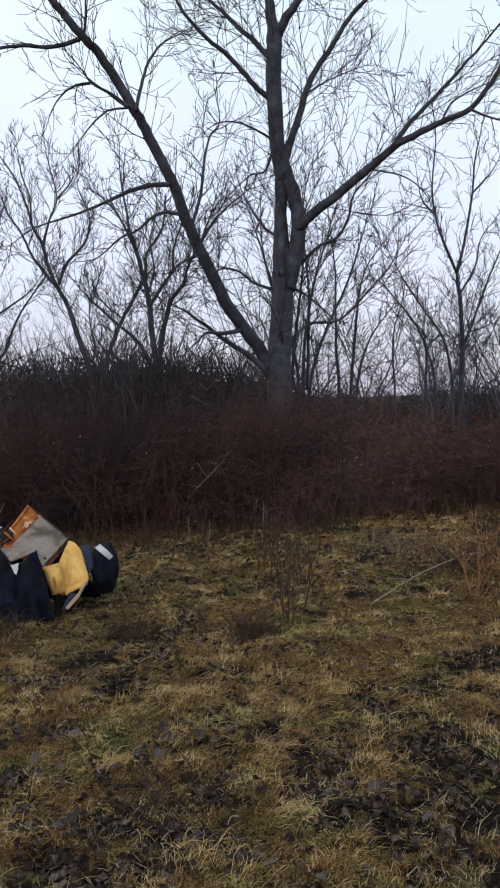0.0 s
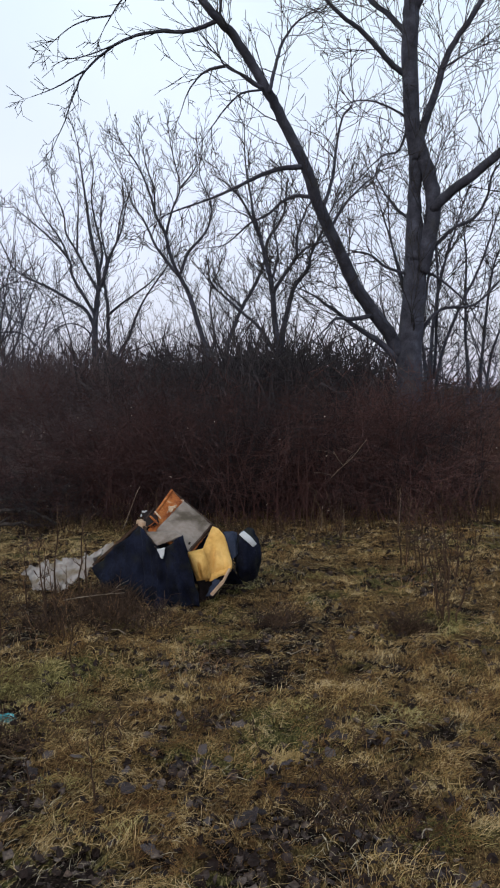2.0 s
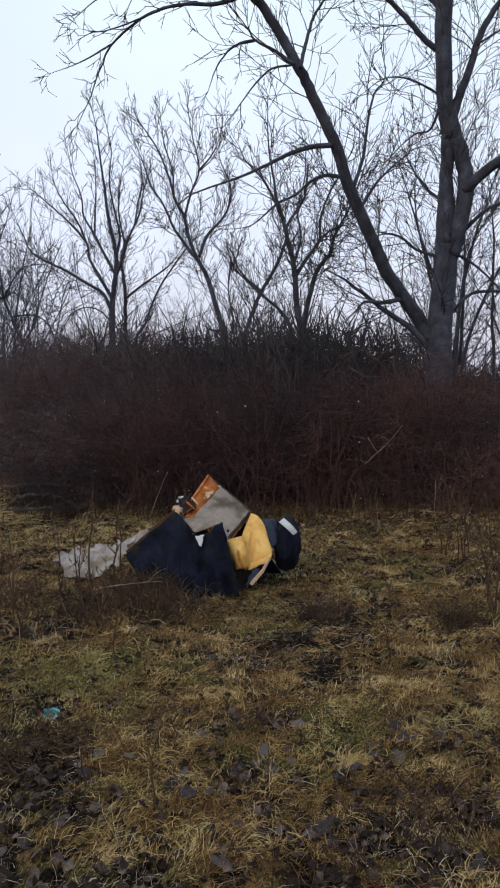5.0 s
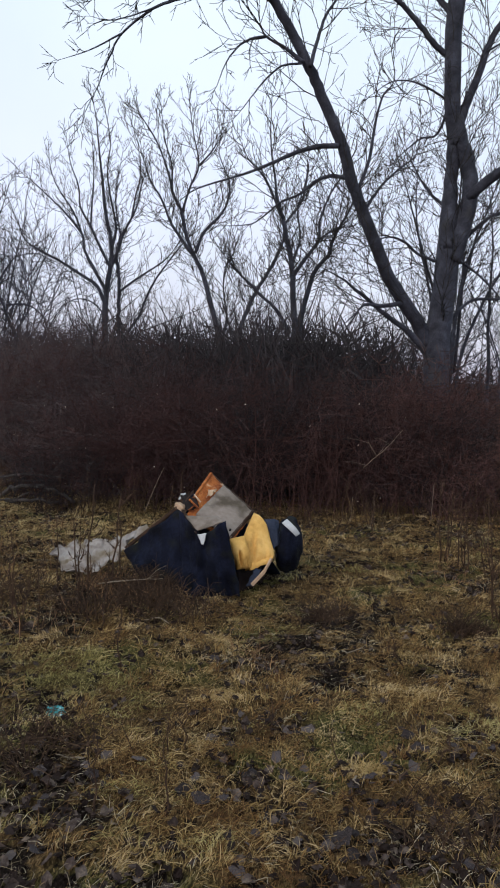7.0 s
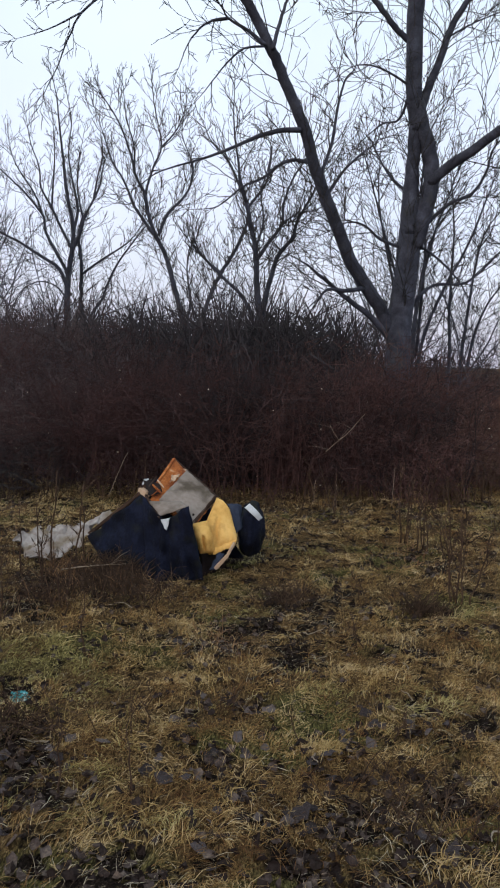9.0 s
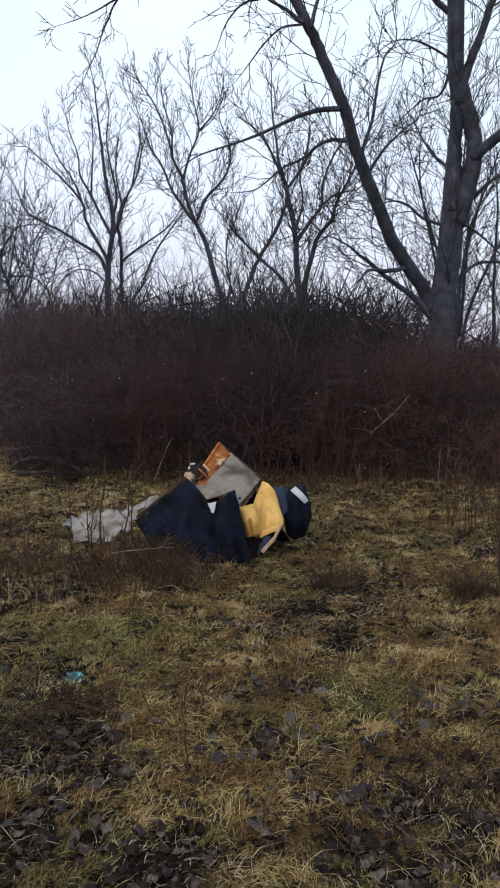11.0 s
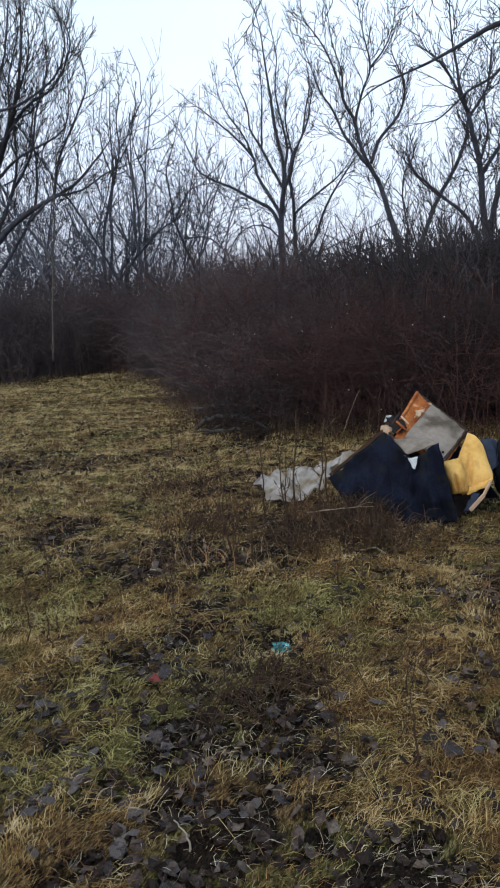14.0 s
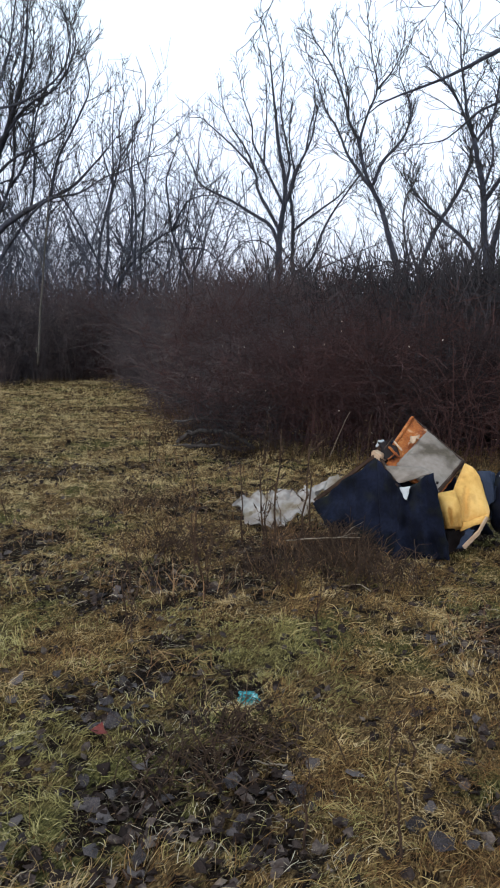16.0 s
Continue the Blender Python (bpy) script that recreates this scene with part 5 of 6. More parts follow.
blades("outer_turf", np.stack([x, y, h - 0.004], 1), rs.uniform(0, 6.28, n), np.clip(rs.normal(0.5, 0.3, n), 0.05, 1.3), 0.06 + 0.1 * rs.rand(n), 0.006 + 0.006 * rs.rand(n), rs.uniform(0.3, 1.6, n), GRASS, "dead yellow-brown grass of the wider field", 2)

# russet dead bracken, standing
bx, by = [], []
for cx, cy, rx, ry, m in ((-5.9, 8.3, 0.8, 1.1, 800), (-4.40, 7.20, 0.45, 0.30, 200), (-4.9, 6.7, 0.5, 0.4, 100), (-6.6, 9.9, 0.9, 0.5, 500), (-2.0, 9.1, 0.45, 0.6, 420), (-0.1, 9.2, 0.7, 0.8, 700), (-8.3, 12.2, 0.6, 1.0, 500), (-3.4, 6.55, 0.22, 0.18, 160), (-5.3, 6.9, 0.8, 0.7, 150), (-4.6, 5.6, 0.6, 0.4, 60), (-6.3, 7.2, 0.9, 0.8, 160), (-4.32, 7.60, 0.22, 0.08, 130), (-4.05, 7.50, 0.16, 0.06, 50)):
    bx.append(cx + rs.normal(0, rx * 0.55, m))
    by.append(cy + rs.normal(0, ry * 0.55, m))
x, y = np.concatenate(bx), np.concatenate(by)
clump = np.array([patch(a, b, 2.4, 44.0) for a, b in zip(x, y)])
k = clump > -0.12
x, y, clump = x[k], y[k], clump[k]
n = len(x)
h = np.array([bump_height(a, b) for a, b in zip(x, y)])
blades("dead_bracken", np.stack([x, y, h - 0.01], 1), rs.uniform(0, 6.28, n), np.clip(rs.normal(1.05, 0.3, n), 0.3, 1.5), (0.06 + 0.17 * rs.rand(n)) * (0.8 + clump), 0.003 + 0.003 * rs.rand(n), rs.uniform(0.1, 1.3, n), RUSSET, "standing russet dead bracken and stalks in the grass")

# long dry grass along the foot of the thicket
gx2, gy2 = [], []
for (ax, ay), (bx, by) in zip(FRONT, FRONT[1:]):
    m = int(math.hypot(bx - ax, by - ay) * 260)
    t = rs.rand(m)
    off = rs.normal(-0.05, 0.28, m)
    ln = math.hypot(bx - ax, by - ay)
    gx2.append(ax + (bx - ax) * t + (by - ay) / ln * off * -1)
    gy2.append(ay + (by - ay) * t + (bx - ax) / ln * off)
x, y = np.concatenate(gx2), np.concatenate(gy2)
n = len(x)
h = np.array([bump_height(a, b) for a, b in zip(x, y)])
tall = np.array([0.5 + patch(a, b, 1.1, 31.0) for a, b in zip(x, y)])
blades("long_grass", np.stack([x, y, h - 0.01], 1), rs.uniform(0, 6.28, n), np.clip(rs.normal(1.1, 0.25, n), 0.3, 1.5), (0.12 + 0.3 * rs.rand(n)) * np.clip(tall, 0.25, 1.1), 0.004 + 0.004 * rs.rand(n), rs.uniform(0.1, 0.9, n), LONG_GRASS, "long dry brown grass along the foot of the thicket", 2)


def leaf_mesh(seed, long=(0.0, 0.16, 0.36, 0.58, 0.80, 1.0)):
    """A dead leaf: a ragged rounded outline, crumpled and curled along its midrib."""
    rng, bm = random.Random(seed), bmesh.new()
    mid = [bm.verts.new((t - 0.5, rng.gauss(0, 0.015), 0.10 * math.sin(t * 3) + rng.gauss(0, 0.03))) for t in long]
    curl, broad = rng.uniform(0.05, 0.55), rng.uniform(0.30, 0.46)
    for sign in (1, -1):
        half, edge = [], []
        for t in long[1:-1]:
            w = broad * math.sin(math.pi * t ** 0.8) ** 0.7 * rng.uniform(0.72, 1.22)
            half.append(bm.verts.new((t - 0.5 + rng.gauss(0, 0.02), sign * w * 0.55, curl * w * 0.3 + rng.gauss(0, 0.045))))
            edge.append(bm.verts.new((t - 0.5 + rng.gauss(0, 0.05), sign * w, curl * w + rng.gauss(0, 0.075))))
        rows = [[mid[i + 1], half[i], edge[i]] for i in range(len(half))]
        faces = [(mid[0], rows[0][1], rows[0][0]), (mid[0], rows[0][2], rows[0][1]), (mid[-1], rows[-1][0], rows[-1][1]), (mid[-1], rows[-1][1], rows[-1][2])]
        for p, q in zip(rows, rows[1:]):
            for j in range(2):
                faces += [(p[j], p[j + 1], q[j + 1]), (p[j], q[j + 1], q[j])]
        for f in faces:
            bm.faces.new(f if sign < 0 else tuple(reversed(f)))
    me = bpy.data.meshes.new("leaf")
    bm.to_mesh(me)
    bm.free()
    me.shade_smooth()
    me.materials.append(LEAF)
    return me


leaves = [leaf_mesh(300 + i, (0.0, 0.30, 0.68, 1.0)) for i in range(6)]
sodden_leaves = [leaf_mesh(310 + i) for i in range(6)]
for m in sodden_leaves:
    m.materials.clear()
    m.materials.append(SODDEN_LEAF)
litter = thing("leaf_litter", (-3.5, 4.5, 0), "scattered wet grey-brown fallen leaves in the grass", "leaves", "", "stuff")
lv = [(np.array([v.co[:] for v in m.vertices]), np.array([p.vertices[:] for p in m.polygons])) for m in leaves]
rng = random.Random(9)
jv, jf, count, tries = [], [], 0, 0
spots = []
while len(spots) < 5600 and tries < 80000:
    tries += 1
    dd, aa = rng.uniform(1.6, 11), radians(90 + rng.uniform(-31, 49))
    a, b = -2.7 + dd * math.cos(aa), 2.1 + dd * math.sin(aa)
    wet = worn(a, b, 0.6) + 0.5 * gap(a, b)
    if rng.random() > max(0.13, min(0.6, 0.9 * wet)):
        continue
    for q in range(rng.choice((1, 1, 1, 2, 3, 5))):
        spots.append((dd, a + rng.gauss(0, 0.05) * (q > 0), b + rng.gauss(0, 0.05) * (q > 0)))
for i in range(4200):
    dd, aa = 1.6 + 8 * rng.random() ** 1.2, radians(90 + rng.uniform(-31, 49))
    a, b = -2.7 + dd * math.cos(aa), 2.1 + dd * math.sin(aa)
    if worn(a, b) + 0.6 * gap(a, b) > rng.uniform(-0.1, 0.5):
        spots.append((-dd, a, b))
for i in range(8200):
    dd, aa = rng.uniform(2.2, 9.5), radians(90 + rng.uniform(-24, 47))
    a, b = -2.7 + dd * math.cos(aa), 2.1 + dd * math.sin(aa)
    if gap(a, b) + 0.5 * worn(a, b) > rng.uniform(0.0, 0.5):
        spots.append((dd, a, b))
for dd, a, b in spots:
    crumb, dd = dd < 0, abs(dd)
    s = rng.uniform(0.012, 0.026) if crumb else rng.uniform(0.024, 0.050) * (1.15 if dd < 3.6 else 1.05 + 0.09 * max(0, dd - 4.5))
    m = Matrix.Translation((a, b, bump_height(a, b) + rng.uniform(0.0, 0.017))) @ Euler((rng.gauss(0, 0.5), rng.gauss(0, 0.5), rng.uniform(0, 6.28))).to_matrix().to_4x4() @ Matrix.Diagonal((s, s, s * rng.uniform(0.8, 1.8), 1))
    k = rng.randrange(6)
    v = lv[k][0]
    mm = np.array(m)
    jv.append(v @ mm[:3, :3].T + mm[:3, 3])
    jf.append(lv[k][1] + count)
    count += len(v)
# broad sodden leaves lying in heaps in the wet hollows
for a0, b0 in SODDEN:
    for q in range(rng.choice((4, 5, 6, 7))):
        a, b, s = a0 + rng.gauss(0, 0.085), b0 + rng.gauss(0, 0.085), rng.uniform(0.040, 0.078)
        m = Matrix.Translation((a, b, bump_height(a, b) + 0.003 + 0.0025 * q)) @ Euler((rng.gauss(0, 0.32), rng.gauss(0, 0.32), rng.uniform(0, 6.28))).to_matrix().to_4x4() @ Matrix.Diagonal((s, s * rng.uniform(0.8, 1.3), s * rng.uniform(0.7, 1.6), 1))
        ob = part("leaf", sodden_leaves[rng.randrange(6)], SODDEN_LEAF, litter)
        ob.matrix_basis = Matrix.Translation((3.5, -4.5, 0)) @ m
me = bpy.data.meshes.new("small_leaf")
me.from_pydata(np.concatenate(jv).tolist(), [], np.concatenate(jf).tolist())
me.materials.append(LEAF)
rest = new("small_leaf", me)
rest.parent, rest.location = litter, (3.5, -4.5, 0)
tagged(rest, "", "", "", "stuff")


# ---- weeds and dead wood ----
def weed(at, height, seed, stems=1, side=7, lean=0.08, mat=None, thick=1.0, label="dry brown weed stalk with withered side shoots"):
    rng = random.Random(seed)
    ob = thing("dry_weed", (at[0], at[1], bump_height(*at)), label, "weed", "dry weeds in the field")
    for s in range(stems):
        p = Pieces()
        q = Vector((rng.gauss(0, 0.05), rng.gauss(0, 0.05), -0.04)) * (1 if s else 0.2)
        d = Vector((rng.gauss(0, lean), rng.gauss(0, lean), 1)).normalized()
        h = height * rng.uniform(0.65, 1.0) if s else height
        pts = [q + d * h * k / 6 + Vector((rng.gauss(0, 0.008), rng.gauss(0, 0.008), 0)) for k in range(7)]
        r = (0.0022 + 0.0085 * height) * thick
        p.tube(pts, r, r * 0.4, 5, True)
        for j in range(side):
            t = rng.uniform(0.3, 1.0) * 6
            k = min(int(t), 5)
            w = pts[k].lerp(pts[k + 1], t - k)
            e = Vector((rng.gauss(0, 1), rng.gauss(0, 1), rng.uniform(0.4, 1.4))).normalized() * h * rng.uniform(0.08, 0.28)
            p.tube([w, w + e * 0.5 + Vector((0, 0, -0.01)), w + e + Vector((0, 0, 0.02))], r * 0.38, r * 0.22, 3)
            for c in range(2):
                spike(p, w + e * rng.uniform(0.5, 1), w + e * rng.uniform(0.6, 1.1) + Vector((rng.gauss(0, 0.025), rng.gauss(0, 0.025), rng.gauss(0.01, 0.025))), r * 0.55)
        part("stalk", p, mat or DRY, ob)
    return ob


weed((-1.96, 7.62), 0.66, 1, 5, 12, 0.10)
weed((-2.08, 9.2), 0.62, 2, 4, 9)
weed((-1.85, 8.9), 0.66, 3, 4, 9)
weed((-2.25, 9.4), 0.7, 4, 3, 8)
weed((-0.42, 8.37), 0.76, 5, 7, 12, 0.26, RUSSET, 1.35)
weed((-0.25, 8.6), 0.68, 6, 5, 10, 0.22, RUSSET, 1.3)
weed((0.1, 9.5), 0.6, 7, 3, 8, 0.15)
weed((-4.87, 7.60), 0.80, 8, 1, 5, 0.04)
weed((-4.68, 7.66), 0.74, 9, 2, 6, 0.05)
weed((-5.04, 7.55), 0.55, 10, 1, 4, 0.04)
weed((-4.40, 6.75), 0.42, 11, 1, 8)
weed((-4.06, 6.13), 0.36, 12, 1, 6)
weed((-4.84, 7.40), 0.60, 13, 2, 9, 0.05)
weed((-5.25, 6.46), 0.34, 14, 2, 6)
weed((-5.75, 5.98), 0.30, 15, 1, 6)
weed((-4.94, 5.91), 0.34, 16, 2, 6)
weed((-6.95, 9.68), 0.45, 17, 2, 7)
weed((-3.70, 4.80), 0.28, 18, 1, 5)
weed((-3.42, 4.85), 0.30, 19, 1, 4)
rng = random.Random(43)
for i in range(6):
    weed((rng.uniform(-5.1, -4.1), rng.uniform(6.4, 7.3)), rng.uniform(0.25, 0.6), 300 + i, rng.randint(1, 2), 6, 0.12)
rng = random.Random(41)
for i in range(34):
    t = rng.uniform(0, 8.4)
    k = int(t)
    (ax, ay), (bx, by) = FRONT[k + 1], FRONT[k + 2]
    weed((ax + (bx - ax) * (t - k) + rng.gauss(0, 0.1), ay + (by - ay) * (t - k) - rng.uniform(0.05, 0.7)), rng.uniform(0.25, 0.6), 60 + i, rng.randint(1, 3), 6, 0.1)
for i in range(26):
    dd, aa = rng.uniform(3.2, 8), radians(90 + rng.uniform(-17, 46))
    weed((-2.7 + dd * math.cos(aa), 2.1 + dd * math.sin(aa)), rng.uniform(0.12, 0.28), 120 + i, rng.randint(1, 2), 5, 0.2)


def tangle(at, size, height, seed, mat, label, stems=210):
    """A low heap of dead interlaced stems."""
    ob = thing("brush_tangle", (at[0], at[1], bump_height(*at)), label, "brush", "", "stuff")
    p, rng = Pieces(), random.Random(seed)
    for i in range(stems):
        a = rng.uniform(0, 6.28)
        q = Vector((rng.gauss(0, size * 0.45), rng.gauss(0, size * 0.45), rng.uniform(-0.02, height * 0.3)))
        d = Vector((math.cos(a), math.sin(a), rng.uniform(-0.1, 1.6))).normalized() * rng.uniform(0.06, 0.26)
        p.tube([q, q + d * 0.5 + Vector((0, 0, height * rng.uniform(0, 0.4))), q + d], 0.0026, 0.0012, 3)
    part("stem", p, mat, ob, "", "stuff")
    return ob


tangle((-4.35, 7.40), 0.34, 0.22, 1, DRY, "heap of dead purple-brown brush beside the wreck", 260)
tangle((-4.42, 7.62), 0.24, 0.20, 21, DRY, "heap of dead purple-brown brush beside the wreck", 280)
tangle((-4.30, 7.50), 0.20, 0.15, 22, DRY, "heap of dead purple-brown brush beside the wreck", 220)
tangle((-4.72, 7.70), 0.22, 0.15, 24, RUSSET, "heap of dead russet stems before the wreck", 140)
tangle((-4.05, 7.15), 0.30, 0.16, 2, DRY, "low heap of dead brown stems in the grass")
tangle((-4.6, 7.05), 0.30, 0.16, 3, DRY, "low heap of dead brown stems in the grass")
tangle((-2.19, 7.40), 0.15, 0.10, 4, DRY, "small dark tuft of dead stems")
tangle((-3.11, 7.42), 0.20, 0.07, 5, DRY, "low dark mat of dead stems in the grass", 190)
tangle((-0.85, 10.3), 0.55, 0.14, 27, DEADWOOD, "heap of pale dead sticks before the thicket", 110)
tangle((-0.35, 10.1), 0.40, 0.14, 28, RUSSET, "heap of dead russet stems before the thicket", 160)
tangle((-0.4, 9.3), 0.5, 0.25, 7, DRY, "heap of dead brown brush near the thicket")
tangle((0.4, 9.9), 0.5, 0.3, 8, DRY, "heap of dead brown brush near the thicket")
tangle((-2.33, 4.85), 0.26, 0.14, 12, DRY, "low heap of dead brown stems in the grass", 70)
tangle((-2.55, 4.95), 0.20, 0.12, 13, DRY, "low heap of dead brown stems in the grass", 45)
tangle((-4.09, 5.25), 0.26, 0.13, 14, DRY, "low heap of dead brown stems in the grass", 110)
tangle((-4.15, 5.02), 0.26, 0.09, 15, DRY, "low heap of dead brown stems in the grass", 130)
tangle((-5.35, 7.3), 0.35, 0.14, 10, DRY, "low heap of dead brown stems in the grass")
tangle((-6.2, 8.4), 0.5, 0.16, 11, DRY, "low heap of dead brown stems in the grass")


def branch(pts, r0, r1, seed, mat, label, twigs=5, name="dead_branch"):
    """A fallen dead branch through pts, with broken side twigs."""
    base = Vector(pts[0])
    ob = thing(name, base, label, "branch", "fallen branches")
    line, rng = spline([Vector(p) - base for p in pts], 5), random.Random(seed)
    line = [p + Vector((rng.gauss(0, r0 * 0.5), rng.gauss(0, r0 * 0.5), rng.gauss(0, r0 * 0.4))) for p in line]
    p = Pieces()
    p.tube(line, r0, r1, 7, True)
    part("stem", p, mat, ob)
    for i in range(twigs):
        k = rng.randrange(1, len(line) - 1)
        e = Vector((rng.gauss(0, 1), rng.gauss(0, 0.6), rng.uniform(0, 0.9))).normalized() * rng.uniform(0.1, 0.3)
        t = Pieces()
        t.tube([line[k], line[k] + e * 0.5 + Vector((rng.gauss(0, 0.02), 0, 0.01)), line[k] + e], r0 * 0.5, r0 * 0.2, 5, True)
        part("twig", t, mat, ob)
    return ob


branch([(-1.31, 8.02, 0.03), (-1.04, 8.45, 0.06), (-0.75, 8.85, 0.10), (-0.50, 9.1, 0.13), (-0.30, 9.34, 0.16)], 0.0068, 0.005, 1, STRAW, "pale bare fallen branch lying on the grass", 5)
branch([(-0.34, 9.3, 0.14), (-0.1, 9.45, 0.14), (0.12, 9.6, 0.14), (0.6, 9.8, 0.10)], 0.012, 0.007, 21, DEADWOOD, "damp brown fallen branch lying on the grass", 4)
branch([(-0.1, 9.75, 0.24), (0.0, 9.3, 0.12), (0.05, 8.9, 0.02)], 0.009, 0.005, 2, DEADWOOD, "brown forked dead branch", 3)
branch([(-4.70, 7.42, 0.12), (-4.5, 7.45, 0.15), (-4.25, 7.5, 0.17)], 0.0045, 0.003, 3, STRAW, "thin pale stick lying on dead brush", 2)
branch([(-3.01, 10.92, 0.64), (-2.88, 10.9, 0.77), (-2.764, 10.9, 0.872), (-2.602, 10.9, 1.072)], 0.004, 0.0022, 4, DEADWOOD, "pale broken twig caught in the thicket", 3)
branch([(-2.975, 10.92, 0.945), (-2.93, 10.9, 0.86), (-2.87, 10.9, 0.78)], 0.003, 0.002, 14, DEADWOOD, "pale broken twig caught in the thicket", 1)
branch([(-5.46, 10.85, 0.03), (-5.37, 10.88, 0.28), (-5.26, 10.9, 0.54)], 0.005, 0.003, 5, DEADWOOD, "pale stick leaning against the thicket", 0)
for a, b, top in ((-2.26, 11.25, 0.46), (-2.90, 11.15, 0.26), (-3.14, 11.1, 0.30)):
    branch([(a, b - 0.08, 0.0), (a + 0.012, b - 0.07, top * 0.5), (a + 0.02, b - 0.06, top)], 0.004, 0.0025, int(a * -100), DEADWOOD, "pale upright dead stalk at the foot of the thicket", 0, "dead_stalk")
branch([(-7.47, 11.25, 0.03), (-7.17, 11.10, 0.20), (-6.72, 11.00, 0.22), (-6.42, 11.10, 0.06)], 0.03, 0.018, 7, RUBBER, "grey bent log at the thicket's edge", 2)
branch([(-7.27, 11.00, 0.03), (-6.92, 10.85, 0.08), (-6.47, 10.90, 0.06)], 0.026, 0.016, 8, RUBBER, "grey bent log at the thicket's edge", 2)
branch([(-7.42, 11.10, 0.30), (-7.02, 11.05, 0.36), (-6.57, 11.15, 0.33)], 0.012, 0.008, 9, RUBBER, "pale bent branch at the thicket's edge", 2)
branch([(-8.5, 13.0, 0.02), (-8.2, 12.8, 0.14), (-7.9, 12.5, 0.30)], 0.012, 0.006, 10, RUBBER, "dark stick in the grass by the thicket", 1)
rng = random.Random(17)
for i in range(22):
    dd, aa = rng.uniform(2.4, 7), radians(90 + rng.uniform(-17, 46))
    a, b, w, ln = -2.7 + dd * math.cos(aa), 2.1 + dd * math.sin(aa), rng.uniform(0, 6.28), rng.uniform(0.06, 0.16)
    z = bump_height(a, b) + 0.03
    branch([(a, b, z), (a + ln * 0.5 * math.cos(w), b + ln * 0.5 * math.sin(w), z + rng.uniform(0.0, 0.03)), (a + ln * math.cos(w + 0.3), b + ln * math.sin(w + 0.3), z + rng.uniform(-0.01, 0.06))], 0.0035, 0.002, 200 + i, STRAW, "short pale straw stalk in the grass", 0, "straw_stalk")

# pale dry leaves still hanging in the thicket
hang = Pieces()
rng = random.Random(55)
for i in range(90):
    t = rng.uniform(0, 10.5)
    k = int(t)
    (ax, ay), (bx, by) = FRONT[k + 1], FRONT[k + 2]
    c = Vector((ax + (bx - ax) * (t - k), ay + (by - ay) * (t - k) + rng.uniform(-0.15, 0.5), rng.uniform(0.15, 1.5)))
    a = Vector((rng.gauss(0, 1), rng.gauss(0, 0.4), rng.gauss(0, 1))).normalized() * rng.uniform(0.008, 0.018)
    b = Vector((rng.gauss(0, 1), rng.gauss(0, 0.4), rng.gauss(0, 1))).normalized() * rng.uniform(0.005, 0.011)
    n = len(hang.v)
    hang.v += [tuple(c - a), tuple(c + b + Vector((0, 0.006, 0))), tuple(c + a), tuple(c - b)]
    hang.f += [(n, n + 1, n + 2), (n, n + 2, n + 3)]
me = hang.mesh("hanging_leaf", False)
me.materials.append(PALE_LEAF)
tagged(new("hanging_leaf", me), "pale dry leaves hanging in the thicket", "leaves", "", "stuff")


# ---- the dumped armchair ----
def sheet(corners, nu, nv, thick, wave=0.012, scale=9.0, seed=0.0, bulge=0.0, ragged=0.0, folds=0.0, pleats=5.0):
    """A closed, creased sheet between four corners (counter-clockwise): fabric, board or foam. folds: the depth of its hanging pleats."""
    a, b, c, d = (Vector(p) for p in corners)
    nrm = (b - a).cross(d - a).normalized()
    bm, top, bot = bmesh.new(), [], []
    for j in range(nv + 1):
        rt, rb = [], []
        for i in range(nu + 1):
            u, v = i / nu, j / nv
            p = a.lerp(b, u).lerp(d.lerp(c, u), v)
            q = p * scale + Vector((seed, seed, seed))
            p = p + nrm * (wave * noise.noise(q) + wave * 0.5 * noise.noise(q * 2.3) + bulge * math.sin(math.pi * u) * math.sin(math.pi * v) + folds * (1 - 0.6 * v) * math.sin(6.28 * pleats * (u + 0.06 * noise.noise((u * 3, v * 3, seed)))) * (0.6 + noise.noise((u * 4, v * 2, seed + 5))))
            if ragged and (i in (0, nu) or j in (0, nv)):
                p = p + Vector((noise.noise(q * 3 + Vector((7, 0, 0))), noise.noise(q * 3 + Vector((0, 7, 0))), noise.noise(q * 3))) * ragged
            rt.append(bm.verts.new(p))
            rb.append(bm.verts.new(p - nrm * thick))
        top.append(rt)
        bot.append(rb)
    for j in range(nv):
        for i in range(nu):
            bm.faces.new((top[j][i], top[j][i + 1], top[j + 1][i + 1], top[j + 1][i]))
            bm.faces.new((bot[j][i], bot[j + 1][i], bot[j + 1][i + 1], bot[j][i + 1]))
    for i in range(nu):
        bm.faces.new((top[0][i + 1], top[0][i], bot[0][i], bot[0][i + 1]))
        bm.faces.new((top[nv][i], top[nv][i + 1], bot[nv][i + 1], bot[nv][i]))
    for j in range(nv):
        bm.faces.new((top[j][0], top[j + 1][0], bot[j + 1][0], bot[j][0]))
        bm.faces.new((top[j + 1][nu], top[j][nu], bot[j][nu], bot[j + 1][nu]))
    return bm_mesh("sheet", bm, True)


